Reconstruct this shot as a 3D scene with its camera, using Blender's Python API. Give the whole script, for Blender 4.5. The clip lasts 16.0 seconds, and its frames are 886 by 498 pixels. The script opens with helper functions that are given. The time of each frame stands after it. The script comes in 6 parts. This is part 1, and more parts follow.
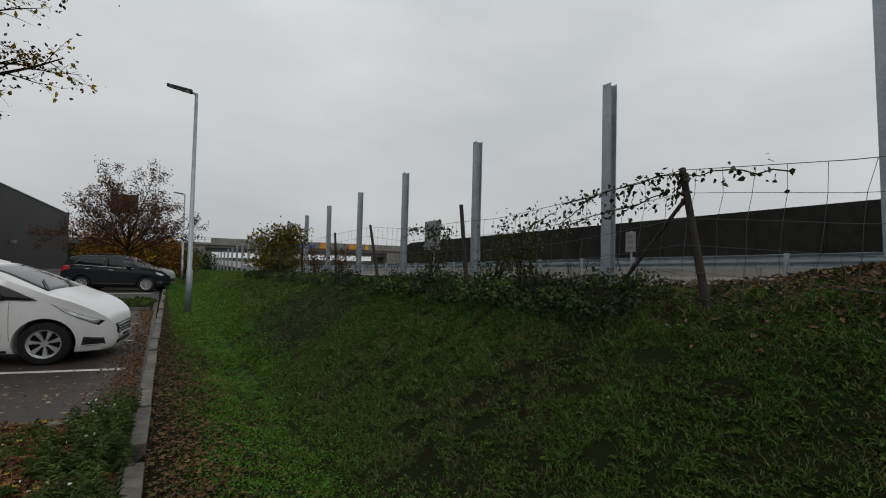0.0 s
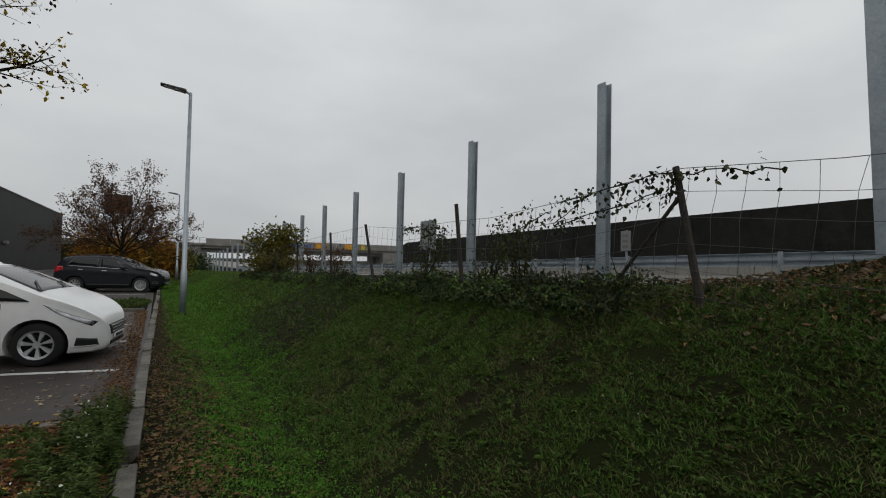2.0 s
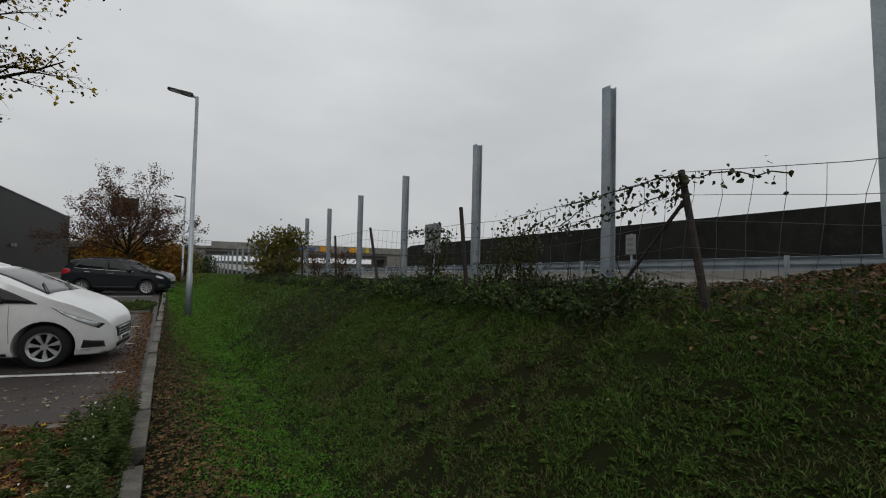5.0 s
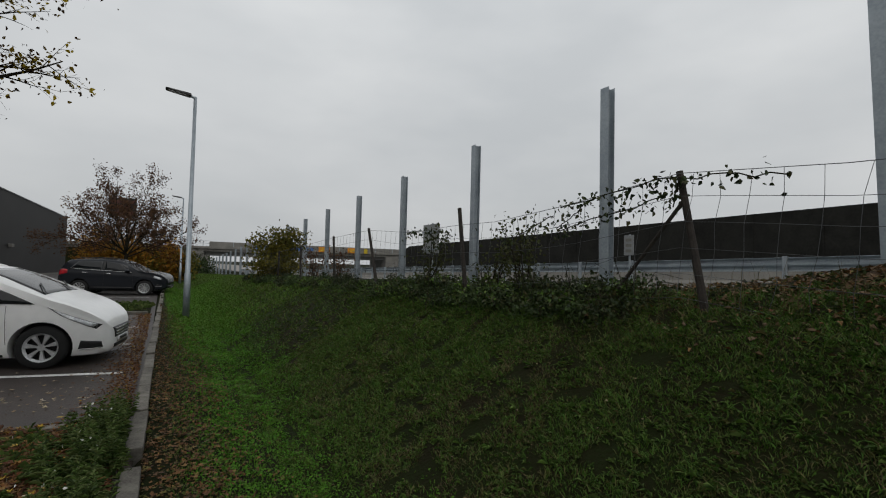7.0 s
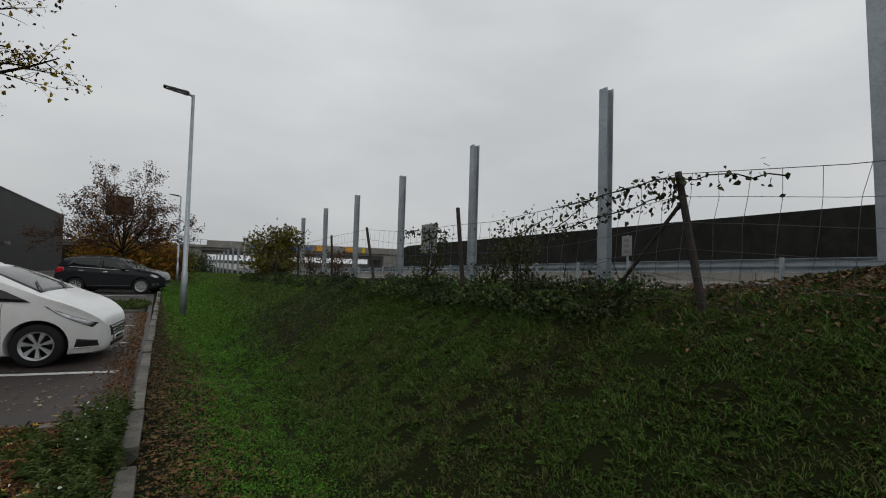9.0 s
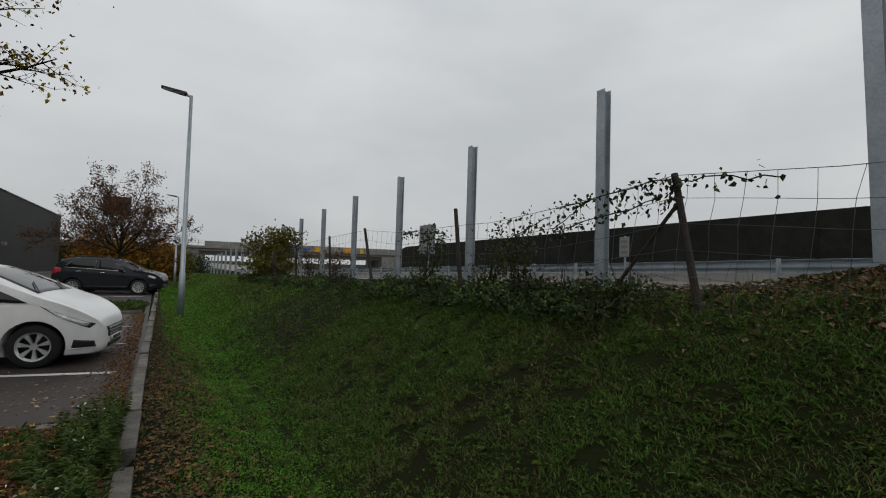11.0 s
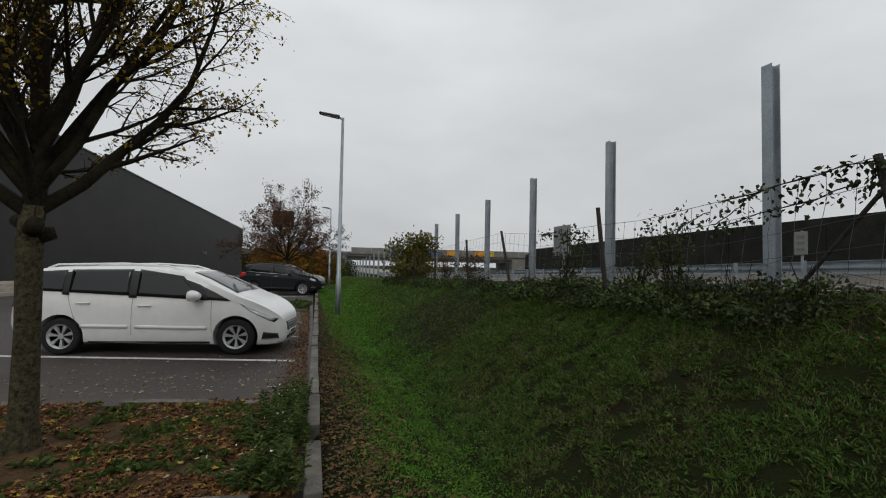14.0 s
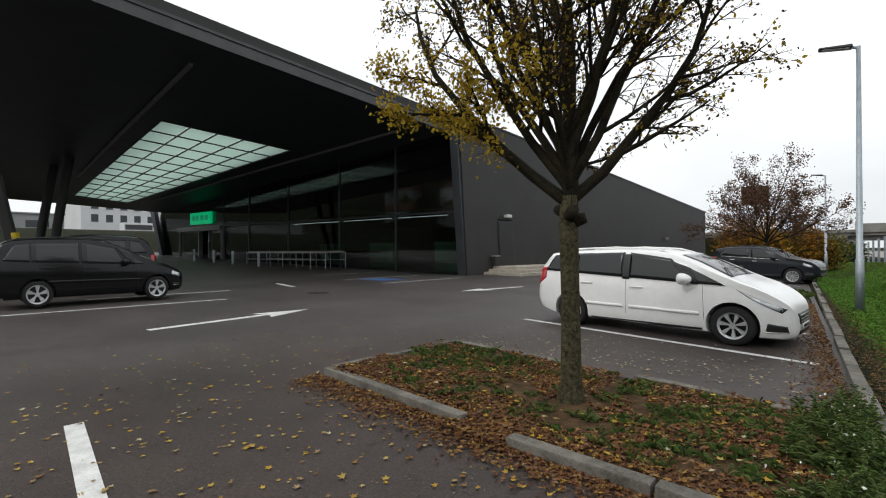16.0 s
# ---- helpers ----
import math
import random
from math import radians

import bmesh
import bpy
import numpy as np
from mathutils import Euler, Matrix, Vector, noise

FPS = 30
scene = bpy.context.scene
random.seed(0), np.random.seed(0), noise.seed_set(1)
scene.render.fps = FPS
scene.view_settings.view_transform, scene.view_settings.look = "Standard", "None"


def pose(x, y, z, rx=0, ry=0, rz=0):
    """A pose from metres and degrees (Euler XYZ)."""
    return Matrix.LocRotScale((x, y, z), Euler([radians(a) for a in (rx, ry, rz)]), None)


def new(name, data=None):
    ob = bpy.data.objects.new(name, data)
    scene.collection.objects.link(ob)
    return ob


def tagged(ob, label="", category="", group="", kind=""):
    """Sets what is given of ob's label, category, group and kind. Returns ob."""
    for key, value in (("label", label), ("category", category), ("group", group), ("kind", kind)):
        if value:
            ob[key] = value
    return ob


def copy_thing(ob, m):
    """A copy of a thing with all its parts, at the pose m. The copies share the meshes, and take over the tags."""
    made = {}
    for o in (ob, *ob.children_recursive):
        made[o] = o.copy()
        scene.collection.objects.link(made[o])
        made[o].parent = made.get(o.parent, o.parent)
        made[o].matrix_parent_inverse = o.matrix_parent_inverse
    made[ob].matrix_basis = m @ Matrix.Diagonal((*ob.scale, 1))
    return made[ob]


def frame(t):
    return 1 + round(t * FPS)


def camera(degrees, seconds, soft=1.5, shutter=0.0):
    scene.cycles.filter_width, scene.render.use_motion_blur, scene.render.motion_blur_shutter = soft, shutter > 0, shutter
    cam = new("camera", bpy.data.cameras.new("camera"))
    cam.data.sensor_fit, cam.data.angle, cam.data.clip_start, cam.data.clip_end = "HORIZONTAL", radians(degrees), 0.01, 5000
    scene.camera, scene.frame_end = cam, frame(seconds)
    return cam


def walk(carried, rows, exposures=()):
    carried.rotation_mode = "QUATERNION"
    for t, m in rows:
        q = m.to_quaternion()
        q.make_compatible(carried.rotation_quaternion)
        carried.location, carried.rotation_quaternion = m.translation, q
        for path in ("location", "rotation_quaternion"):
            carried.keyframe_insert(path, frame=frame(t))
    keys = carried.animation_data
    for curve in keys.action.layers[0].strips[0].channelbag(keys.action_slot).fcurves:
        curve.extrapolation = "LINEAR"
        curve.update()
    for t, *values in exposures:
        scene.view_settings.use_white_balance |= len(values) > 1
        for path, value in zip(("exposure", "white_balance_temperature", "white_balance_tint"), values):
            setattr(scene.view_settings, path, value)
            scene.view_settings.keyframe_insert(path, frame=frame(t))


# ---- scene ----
cam = camera(88.1, 16.0, soft=1.1)
PATH = [
    (0.0, pose(0.000, -0.000, 1.524, 91.67, -1.40, -31.30)),
    (0.5, pose(0.008, -0.000, 1.522, 91.71, -1.40, -31.30)),
    (1.0, pose(0.012, -0.001, 1.521, 91.78, -1.37, -31.31)),
    (1.5, pose(0.018, -0.000, 1.520, 91.68, -1.27, -31.56)),
    (2.0, pose(0.014, -0.002, 1.519, 91.65, -1.22, -31.77)),
    (2.5, pose(0.015, -0.003, 1.520, 91.59, -1.12, -31.72)),
    (3.0, pose(0.010, -0.006, 1.520, 91.68, -1.34, -31.63)),
    (3.5, pose(0.008, -0.003, 1.521, 91.89, -1.32, -31.47)),
    (4.0, pose(0.007, -0.006, 1.519, 91.95, -1.31, -31.30)),
    (6.5, pose(0.004, -0.002, 1.519, 92.14, -1.34, -31.27)),
    (7.0, pose(0.005, -0.002, 1.520, 92.12, -1.37, -31.45)),
    (7.5, pose(0.005, 0.001, 1.519, 92.18, -1.36, -31.56)),
    (8.0, pose(0.008, 0.001, 1.522, 92.07, -1.35, -31.71)),
    (8.5, pose(0.008, 0.005, 1.521, 92.08, -1.53, -31.76)),
    (9.0, pose(0.007, 0.006, 1.520, 92.09, -1.63, -31.72)),
    (11.5, pose(0.007, -0.007, 1.520, 92.23, -1.65, -31.96)),
    (12.0, pose(0.010, -0.009, 1.521, 92.19, -1.56, -31.80)),
    (12.5, pose(0.003, -0.023, 1.519, 91.89, -1.36, -30.87)),
    (13.0, pose(-0.023, -0.049, 1.518, 91.72, -1.12, -29.16)),
    (13.5, pose(-0.065, -0.076, 1.516, 91.21, -0.76, -24.97)),
    (14.0, pose(-0.164, -0.044, 1.505, 92.15, -1.09, -15.82)),
    (14.5, pose(-0.308, 0.032, 1.481, 91.97, -0.56, 1.67)),
    (15.0, pose(-0.453, 0.023, 1.484, 92.13, -0.32, 17.99)),
    (15.5, pose(-0.570, 0.091, 1.455, 90.83, 0.16, 31.01)),
    (16.0, pose(-0.662, 0.216, 1.434, 90.03, 0.31, 37.22)),
]
walk(cam, PATH, exposures=((0.0, 0.0), (13.0, 0.0), (13.5, 0.05), (14.0, 0.12), (14.5, 0.24), (15.0, 0.40), (15.5, 0.62), (16.0, 0.84)))

# ---- world, light ----
world = bpy.data.worlds.new("sky")
scene.world = world
world.use_nodes = True
wn = world.node_tree.nodes
wl = world.node_tree.links
bg = wn["Background"]
sky = wn.new("ShaderNodeTexSky")
sky.sky_type = 'NISHITA'
sky.sun_disc = False
sky.sun_elevation = radians(28)
sky.sun_rotation = radians(200)
sky.air_density = 1.0
sky.dust_density = 4.0
# overcast: clear sky mixed with an even grey cloud layer with soft mottling
wtc = wn.new("ShaderNodeTexCoord")
wno = wn.new("ShaderNodeTexNoise")
wno.inputs["Scale"].default_value = 2.2
wno.inputs["Detail"].default_value = 4.0
wmap = wn.new("ShaderNodeMapping")
wmap.inputs["Scale"].default_value = (1.0, 1.0, 2.5)
wl.new(wtc.outputs["Generated"], wmap.inputs["Vector"])
wl.new(wmap.outputs["Vector"], wno.inputs["Vector"])
wramp = wn.new("ShaderNodeValToRGB")
wramp.color_ramp.elements[0].position = 0.3
wramp.color_ramp.elements[0].color = (0.545, 0.568, 0.585, 1)
wramp.color_ramp.elements[1].position = 0.72
wramp.color_ramp.elements[1].color = (0.69, 0.705, 0.712, 1)
wl.new(wno.outputs["Fac"], wramp.inputs["Fac"])
wmul = wn.new("ShaderNodeMix")
wmul.data_type = 'RGBA'
wmul.inputs["Factor"].default_value = 0.97
wsc = wn.new("ShaderNodeVectorMath")
wsc.operation = 'SCALE'
wsc.inputs["Scale"].default_value = 0.10
wl.new(sky.outputs["Color"], wsc.inputs[0])
wl.new(wsc.outputs["Vector"], wmul.inputs[6])
wsep = wn.new("ShaderNodeSeparateXYZ")
wl.new(wtc.outputs["Generated"], wsep.inputs[0])
wgr = wn.new("ShaderNodeMapRange")
wgr.inputs["From Min"].default_value, wgr.inputs["From Max"].default_value = 0.0, 0.5
wgr.inputs["To Min"].default_value, wgr.inputs["To Max"].default_value = 0.80, 1.08
wl.new(wsep.outputs["Z"], wgr.inputs["Value"])
wdim = wn.new("ShaderNodeVectorMath")
wdim.operation = 'SCALE'
wl.new(wramp.outputs["Color"], wdim.inputs[0])
wl.new(wgr.outputs["Result"], wdim.inputs["Scale"])
wl.new(wdim.outputs["Vector"], wmul.inputs[7])
wl.new(wmul.outputs[2], bg.inputs["Color"])
bg.inputs["Strength"].default_value = 1.0
sun = new("sun", bpy.data.lights.new("sun", 'SUN'))
sun.data.energy = 0.5
sun.data.angle = radians(25)
sun.data.color = (1.0, 0.97, 0.93)
sun.rotation_euler = (radians(50), 0, radians(-20))


# ---- materials ----
def mat(name, col, rough=0.6, metal=0.0, var=0.25, scale=8.0, fine=60.0, bump=0.15, col2=None, island=0.0, spec=0.5, coat=0.0, obrand=0.0):
    """Principled material with colour variation at two scales and a fine relief."""
    m = bpy.data.materials.new(name)
    m.use_nodes = True
    nt = m.node_tree
    b = nt.nodes["Principled BSDF"]
    tc = nt.nodes.new("ShaderNodeTexCoord")
    n1 = nt.nodes.new("ShaderNodeTexNoise")
    n1.inputs["Scale"].default_value = scale
    n1.inputs["Detail"].default_value = 5
    n2 = nt.nodes.new("ShaderNodeTexNoise")
    n2.inputs["Scale"].default_value = fine
    n2.inputs["Detail"].default_value = 4
    nt.links.new(tc.outputs["Object"], n1.inputs["Vector"])
    nt.links.new(tc.outputs["Object"], n2.inputs["Vector"])
    mixn = nt.nodes.new("ShaderNodeMath")
    mixn.operation = 'MULTIPLY_ADD'
    mixn.inputs[1].default_value = 0.6
    half = nt.nodes.new("ShaderNodeMath")
    half.operation = 'MULTIPLY'
    half.inputs[1].default_value = 0.4
    nt.links.new(n2.outputs["Fac"], half.inputs[0])
    nt.links.new(n1.outputs["Fac"], mixn.inputs[0])
    nt.links.new(half.outputs[0], mixn.inputs[2])
    ramp = nt.nodes.new("ShaderNodeValToRGB")
    c2 = col2 or tuple(min(1, c * (1 + var)) for c in col)
    c1 = tuple(c * (1 - var) for c in col) if col2 is None else col
    ramp.color_ramp.elements[0].position, ramp.color_ramp.elements[1].position = 0.36, 0.64
    ramp.color_ramp.elements[0].color, ramp.color_ramp.elements[1].color = (*c1, 1), (*c2, 1)
    nt.links.new(mixn.outputs[0], ramp.inputs["Fac"])
    out = ramp.outputs["Color"]
    if island or obrand:
        src = nt.nodes.new("ShaderNodeNewGeometry").outputs["Random Per Island"] if island else nt.nodes.new("ShaderNodeObjectInfo").outputs["Random"]
        amt = island or obrand
        mr = nt.nodes.new("ShaderNodeMapRange")
        mr.inputs["To Min"].default_value, mr.inputs["To Max"].default_value = 1 - amt, 1 + amt
        nt.links.new(src, mr.inputs["Value"])
        vm = nt.nodes.new("ShaderNodeVectorMath")
        vm.operation = 'SCALE'
        nt.links.new(out, vm.inputs[0])
        nt.links.new(mr.outputs["Result"], vm.inputs["Scale"])
        out = vm.outputs["Vector"]
    nt.links.new(out, b.inputs["Base Color"])
    b.inputs["Roughness"].default_value = rough
    b.inputs["Metallic"].default_value = metal
    b.inputs["Specular IOR Level"].default_value = spec
    b.inputs["Coat Weight"].default_value = coat
    b.inputs["Coat Roughness"].default_value = 0.05
    if bump:
        bn = nt.nodes.new("ShaderNodeBump")
        bn.inputs["Strength"].default_value = bump
        bn.inputs["Distance"].default_value = 0.01
        nt.links.new(n2.outputs["Fac"], bn.inputs["Height"])
        nt.links.new(bn.outputs["Normal"], b.inputs["Normal"])
    return m


def many(name, cols, rough=0.7, rnd="island", trans=0.0):
    """A material whose colour is picked piece by piece from a few colours."""
    m = bpy.data.materials.new(name)
    m.use_nodes = True
    nt = m.node_tree
    b = nt.nodes["Principled BSDF"]
    g = nt.nodes.new("ShaderNodeNewGeometry").outputs["Random Per Island"] if rnd == "island" else nt.nodes.new("ShaderNodeObjectInfo").outputs["Random"]
    ramp = nt.nodes.new("ShaderNodeValToRGB")
    el = ramp.color_ramp.elements
    while len(el) < len(cols):
        el.new(0.5)
    for i, c in enumerate(cols):
        el[i].position = i / (len(cols) - 1)
        el[i].color = (*c, 1)
    nt.links.new(g, ramp.inputs["Fac"])
    nt.links.new(ramp.outputs["Color"], b.inputs["Base Color"])
    b.inputs["Roughness"].default_value = rough
    b.inputs["Specular IOR Level"].default_value = 0.25
    if trans:
        tr = nt.nodes.new("ShaderNodeBsdfTranslucent")
        mx = nt.nodes.new("ShaderNodeMixShader")
        mx.inputs["Fac"].default_value = trans
        nt.links.new(ramp.outputs["Color"], tr.inputs["Color"])
        nt.links.new(b.outputs[0], mx.inputs[1])
        nt.links.new(tr.outputs[0], mx.inputs[2])
        nt.links.new(mx.outputs[0], nt.nodes["Material Output"].inputs["Surface"])
    return m


def asphalt_mat():
    """Damp worn asphalt: brown stained patches, grey driven lanes, pale aggregate and pores."""
    m = mat("asphalt", (0.029, 0.024, 0.022), 0.55, scale=0.42, fine=70, bump=0.5, col2=(0.064, 0.057, 0.053), spec=0.45)
    nt = m.node_tree
    b = nt.nodes["Principled BSDF"]
    src = b.inputs["Base Color"].links[0].from_socket
    tc = nt.nodes.new("ShaderNodeTexCoord")
    for sc, lo, hi in ((38.0, 0.62, 1.42), (130.0, 0.7, 1.35), (2.6, 0.86, 1.14)):
        n = nt.nodes.new("ShaderNodeTexNoise")
        n.inputs["Scale"].default_value = sc
        n.inputs["Detail"].default_value = 3
        nt.links.new(tc.outputs["Object"], n.inputs["Vector"])
        r = nt.nodes.new("ShaderNodeMapRange")
        r.inputs["From Min"].default_value, r.inputs["From Max"].default_value = 0.33, 0.67
        r.inputs["To Min"].default_value, r.inputs["To Max"].default_value = lo, hi
        nt.links.new(n.outputs["Fac"], r.inputs["Value"])
        v = nt.nodes.new("ShaderNodeVectorMath")
        v.operation = 'SCALE'
        nt.links.new(src, v.inputs[0])
        nt.links.new(r.outputs["Result"], v.inputs["Scale"])
        src = v.outputs["Vector"]
    # brown leaf stain spreading from the planting bed
    geo = nt.nodes.new("ShaderNodeVectorMath")
    geo.operation = 'DISTANCE'
    geo.inputs[1].default_value = (-2.0, 3.2, 0.0)
    nt.links.new(tc.outputs["Object"], geo.inputs[0])
    wob = nt.nodes.new("ShaderNodeTexNoise")
    wob.inputs["Scale"].default_value = 0.7
    wob.inputs["Detail"].default_value = 6
    nt.links.new(tc.outputs["Object"], wob.inputs["Vector"])
    add = nt.nodes.new("ShaderNodeMath")
    add.operation = 'MULTIPLY_ADD'
    add.inputs[1].default_value = 3.0
    nt.links.new(wob.outputs["Fac"], add.inputs[0])
    nt.links.new(geo.outputs["Value"], add.inputs[2])
    edge = nt.nodes.new("ShaderNodeMapRange")
    edge.inputs["From Min"].default_value, edge.inputs["From Max"].default_value = 5.2, 7.6
    nt.links.new(add.outputs[0], edge.inputs["Value"])
    tint = nt.nodes.new("ShaderNodeMix")
    tint.data_type = 'RGBA'
    tint.inputs[6].default_value = (0.70, 0.55, 0.48, 1)
    tint.inputs[7].default_value = (1.12, 1.10, 1.10, 1)
    nt.links.new(edge.outputs["Result"], tint.inputs["Factor"])
    mul = nt.nodes.new("ShaderNodeVectorMath")
    mul.operation = 'MULTIPLY'
    nt.links.new(src, mul.inputs[0])
    nt.links.new(tint.outputs[2], mul.inputs[1])
    nt.links.new(mul.outputs["Vector"], b.inputs["Base Color"])
    return m


M_ASPHALT = asphalt_mat()
M_ROAD = mat("road_concrete", (0.20, 0.185, 0.165), 0.8, scale=0.3, fine=40, col2=(0.27, 0.25, 0.225))
# near-black ground colour: the shade between grass blades is put into it
M_GRASS = mat("shaded_turf", (0.012, 0.009, 0.004), 0.95, scale=2.2, fine=38, bump=1.0, col2=(0.010, 0.017, 0.003), spec=0.1)
M_SOIL = mat("soil", (0.030, 0.017, 0.008), 0.95, scale=7, fine=60, bump=1.0, col2=(0.105, 0.062, 0.027), spec=0.2)
M_KERB = mat("kerb_concrete", (0.060, 0.054, 0.044), 0.88, scale=6, fine=55, bump=0.5, col2=(0.165, 0.153, 0.130), obrand=0.2)
M_PAINT = mat("road_paint", (0.45, 0.45, 0.43), 0.7, scale=6, fine=90, bump=0.2, col2=(0.72, 0.72, 0.70))
M_GALV = mat("galvanised_steel", (0.26, 0.30, 0.33), 0.5, metal=0.55, scale=2.5, fine=30, bump=0.05, col2=(0.40, 0.44, 0.47))
M_CLAD = mat("dark_cladding", (0.021, 0.020, 0.0195), 0.55, scale=0.7, fine=30, bump=0.05, col2=(0.030, 0.0285, 0.0275), spec=0.35)
M_SOFFIT = mat("black_soffit", (0.022, 0.026, 0.030), 0.5, scale=1.0, fine=20, bump=0.03)
M_FASCIA = mat("fascia_metal", (0.055, 0.056, 0.058), 0.45, metal=0.3, scale=1.5, fine=30, bump=0.03)
M_WALLBLK = mat("barrier_panel", (0.009, 0.009, 0.008), 0.92, scale=1.1, fine=6, bump=0.5, col2=(0.022, 0.022, 0.019), spec=0.2)
M_CONC = mat("concrete", (0.15, 0.145, 0.13), 0.85, scale=0.8, fine=20, bump=0.2, col2=(0.235, 0.225, 0.205))
M_BLACK = mat("black_plastic", (0.012, 0.012, 0.013), 0.5, scale=10, bump=0.05)
M_WOOD = mat("weathered_post", (0.014, 0.011, 0.009), 0.9, scale=14, fine=90, bump=0.5, col2=(0.042, 0.034, 0.027))
M_WIRE = mat("fence_wire", (0.10, 0.105, 0.11), 0.5, metal=0.6, bump=0)
M_TRUNK = mat("mossy_bark", (0.014, 0.011, 0.008), 0.95, scale=30, fine=90, bump=1.0, col2=(0.095, 0.084, 0.046), spec=0.15)
M_BARK = mat("bark", (0.010, 0.009, 0.006), 0.95, scale=7, fine=50, bump=1.0, col2=(0.036, 0.031, 0.018), spec=0.15)


# ---- mesh helpers ----
def link_mesh(name, bm, material, parent=None, label="", smooth=False):
    me = bpy.data.meshes.new(name)
    bm.normal_update()
    bm.to_mesh(me)
    bm.free()
    if material:
        me.materials.append(material)
    if smooth:
        me.polygons.foreach_set("use_smooth", [True] * len(me.polygons))
    ob = new(name, me)
    if parent:
        ob.parent = parent
    if label:
        ob["label"] = label
    return ob


def part(name, bm, material, parent, label="", smooth=False):
    return link_mesh(name, bm, material, parent, label, smooth)


def thing(name, label, category, m=None, group="", kind=""):
    e = new(name)
    e.empty_display_size = 0.2
    if m is not None:
        e.matrix_basis = m
    return tagged(e, label, category, group, kind)


def box(x0, x1, y0, y1, z0, z1, bevel=0.0, bm=None):
    bm = bm or bmesh.new()
    r = bmesh.ops.create_cube(bm, size=1)
    vs = r["verts"]
    bmesh.ops.scale(bm, vec=(x1 - x0, y1 - y0, z1 - z0), verts=vs)
    bmesh.ops.translate(bm, vec=((x0 + x1) / 2, (y0 + y1) / 2, (z0 + z1) / 2), verts=vs)
    if bevel:
        es = list({e for v in vs for e in v.link_edges})
        bmesh.ops.bevel(bm, geom=es, offset=bevel, segments=2, affect='EDGES', profile=0.7)
    return bm


def prism(pts, z0, z1, bm=None):
    """A polygon in plan pulled up from z0 to z1."""
    bm = bm or bmesh.new()
    a = [bm.verts.new((p[0], p[1], z0)) for p in pts]
    b = [bm.verts.new((p[0], p[1], z1)) for p in pts]
    n = len(pts)
    bm.faces.new(a[::-1])
    bm.faces.new(b)
    for i in range(n):
        bm.faces.new((a[i], a[(i + 1) % n], b[(i + 1) % n], b[i]))
    return bm


def hull(bottom, top, bm=None):
    """A block between two rings of equally many 3D points."""
    bm = bm or bmesh.new()
    a = [bm.verts.new(p) for p in bottom]
    b = [bm.verts.new(p) for p in top]
    n = len(a)
    bm.faces.new(a[::-1])
    bm.faces.new(b)
    for i in range(n):
        bm.faces.new((a[i], a[(i + 1) % n], b[(i + 1) % n], b[i]))
    bmesh.ops.recalc_face_normals(bm, faces=bm.faces)
    return bm


def tube(path, radii, sides=8, bm=None, caps=True):
    """A round bar along a path of points."""
    bm = bm or bmesh.new()
    path = [Vector(p) for p in path]
    if not hasattr(radii, "__len__"):
        radii = [radii] * len(path)
    rings = []
    for i, p in enumerate(path):
        d = (path[min(i + 1, len(path) - 1)] - path[max(i - 1, 0)]).normalized()
        u = d.orthogonal().normalized() if i == 0 else (u - d * u.dot(d)).normalized()
        w = d.cross(u)
        rings.append([bm.verts.new(p + radii[i] * (math.cos(a) * u + math.sin(a) * w)) for a in [2 * math.pi * k / sides for k in range(sides)]])
    for r0, r1 in zip(rings, rings[1:]):
        for k in range(sides):
            bm.faces.new((r0[k], r0[(k + 1) % sides], r1[(k + 1) % sides], r1[k]))
    if caps:
        bm.faces.new(rings[0][::-1])
        bm.faces.new(rings[-1])
    return bm


def sheet(xs, ys, fz, bm=None):
    bm = bm or bmesh.new()
    vs = [[bm.verts.new((x, y, fz(x, y))) for x in xs] for y in ys]
    for j in range(len(ys) - 1):
        for i in range(len(xs) - 1):
            bm.faces.new((vs[j][i], vs[j][i + 1], vs[j + 1][i + 1], vs[j + 1][i]))
    return bm


def interp(x, table):
    return float(np.interp(x, [p[0] for p in table], [p[1] for p in table]))


# ---- ground ----
def fall(y):
    """The motorway and its bank drop gently along the way."""
    return -0.024 * max(-25.0, min(65.0, y - 5))


PROFILE = ((-0.12, -0.04), (0.0, 0.08), (0.25, 0.07), (0.8, -0.15), (1.15, -0.14), (1.6, 0.12), (2.3, 0.56), (3.0, 1.0), (3.5, 1.22), (4.2, 1.30), (5.2, 1.25), (6.6, 1.2), (9.0, 0.98), (12.2, 0.95))


def ground_z(x, y):
    if x < -0.12 and y < -45:
        return 30.0 * min(1.0, (-45 - y) / 60) + rise(max(x, -62)) - 0.04
    if x < -0.12:
        return rise(x) - 0.04 if x > -62.5 else 1.2 + 3.3 * max(0.0, min(1.0, (-62.5 - x) / 16))
    if y < -45:
        return 30.0 * max(0.0, min(1.0, (-45 - y) / 60)) - 0.04 + 1.1 * max(0.0, min(1.0, x / 5))
    z = interp(x, PROFILE)
    k = max(0.0, min(1.0, (x - 0.9) / 2.4))
    z += fall(y) * k
    if 0.1 < x < 12:
        z += 0.05 * noise.noise((x * 0.9, y * 0.9, 0)) * min(1, (x - 0.1) * 2) + 0.02 * noise.noise((x * 4, y * 4, 3))
    # heap of bare earth beside the fence
    z += 0.26 * math.exp(-((x - 4.3) / 0.9) ** 2 - ((y - 0.2) / 1.35) ** 2)
    return z


BAY = -15.0


def rise(x):
    """The forecourt climbs gently towards the far end of the store."""
    return 0.028 * max(0.0, -x - 18)


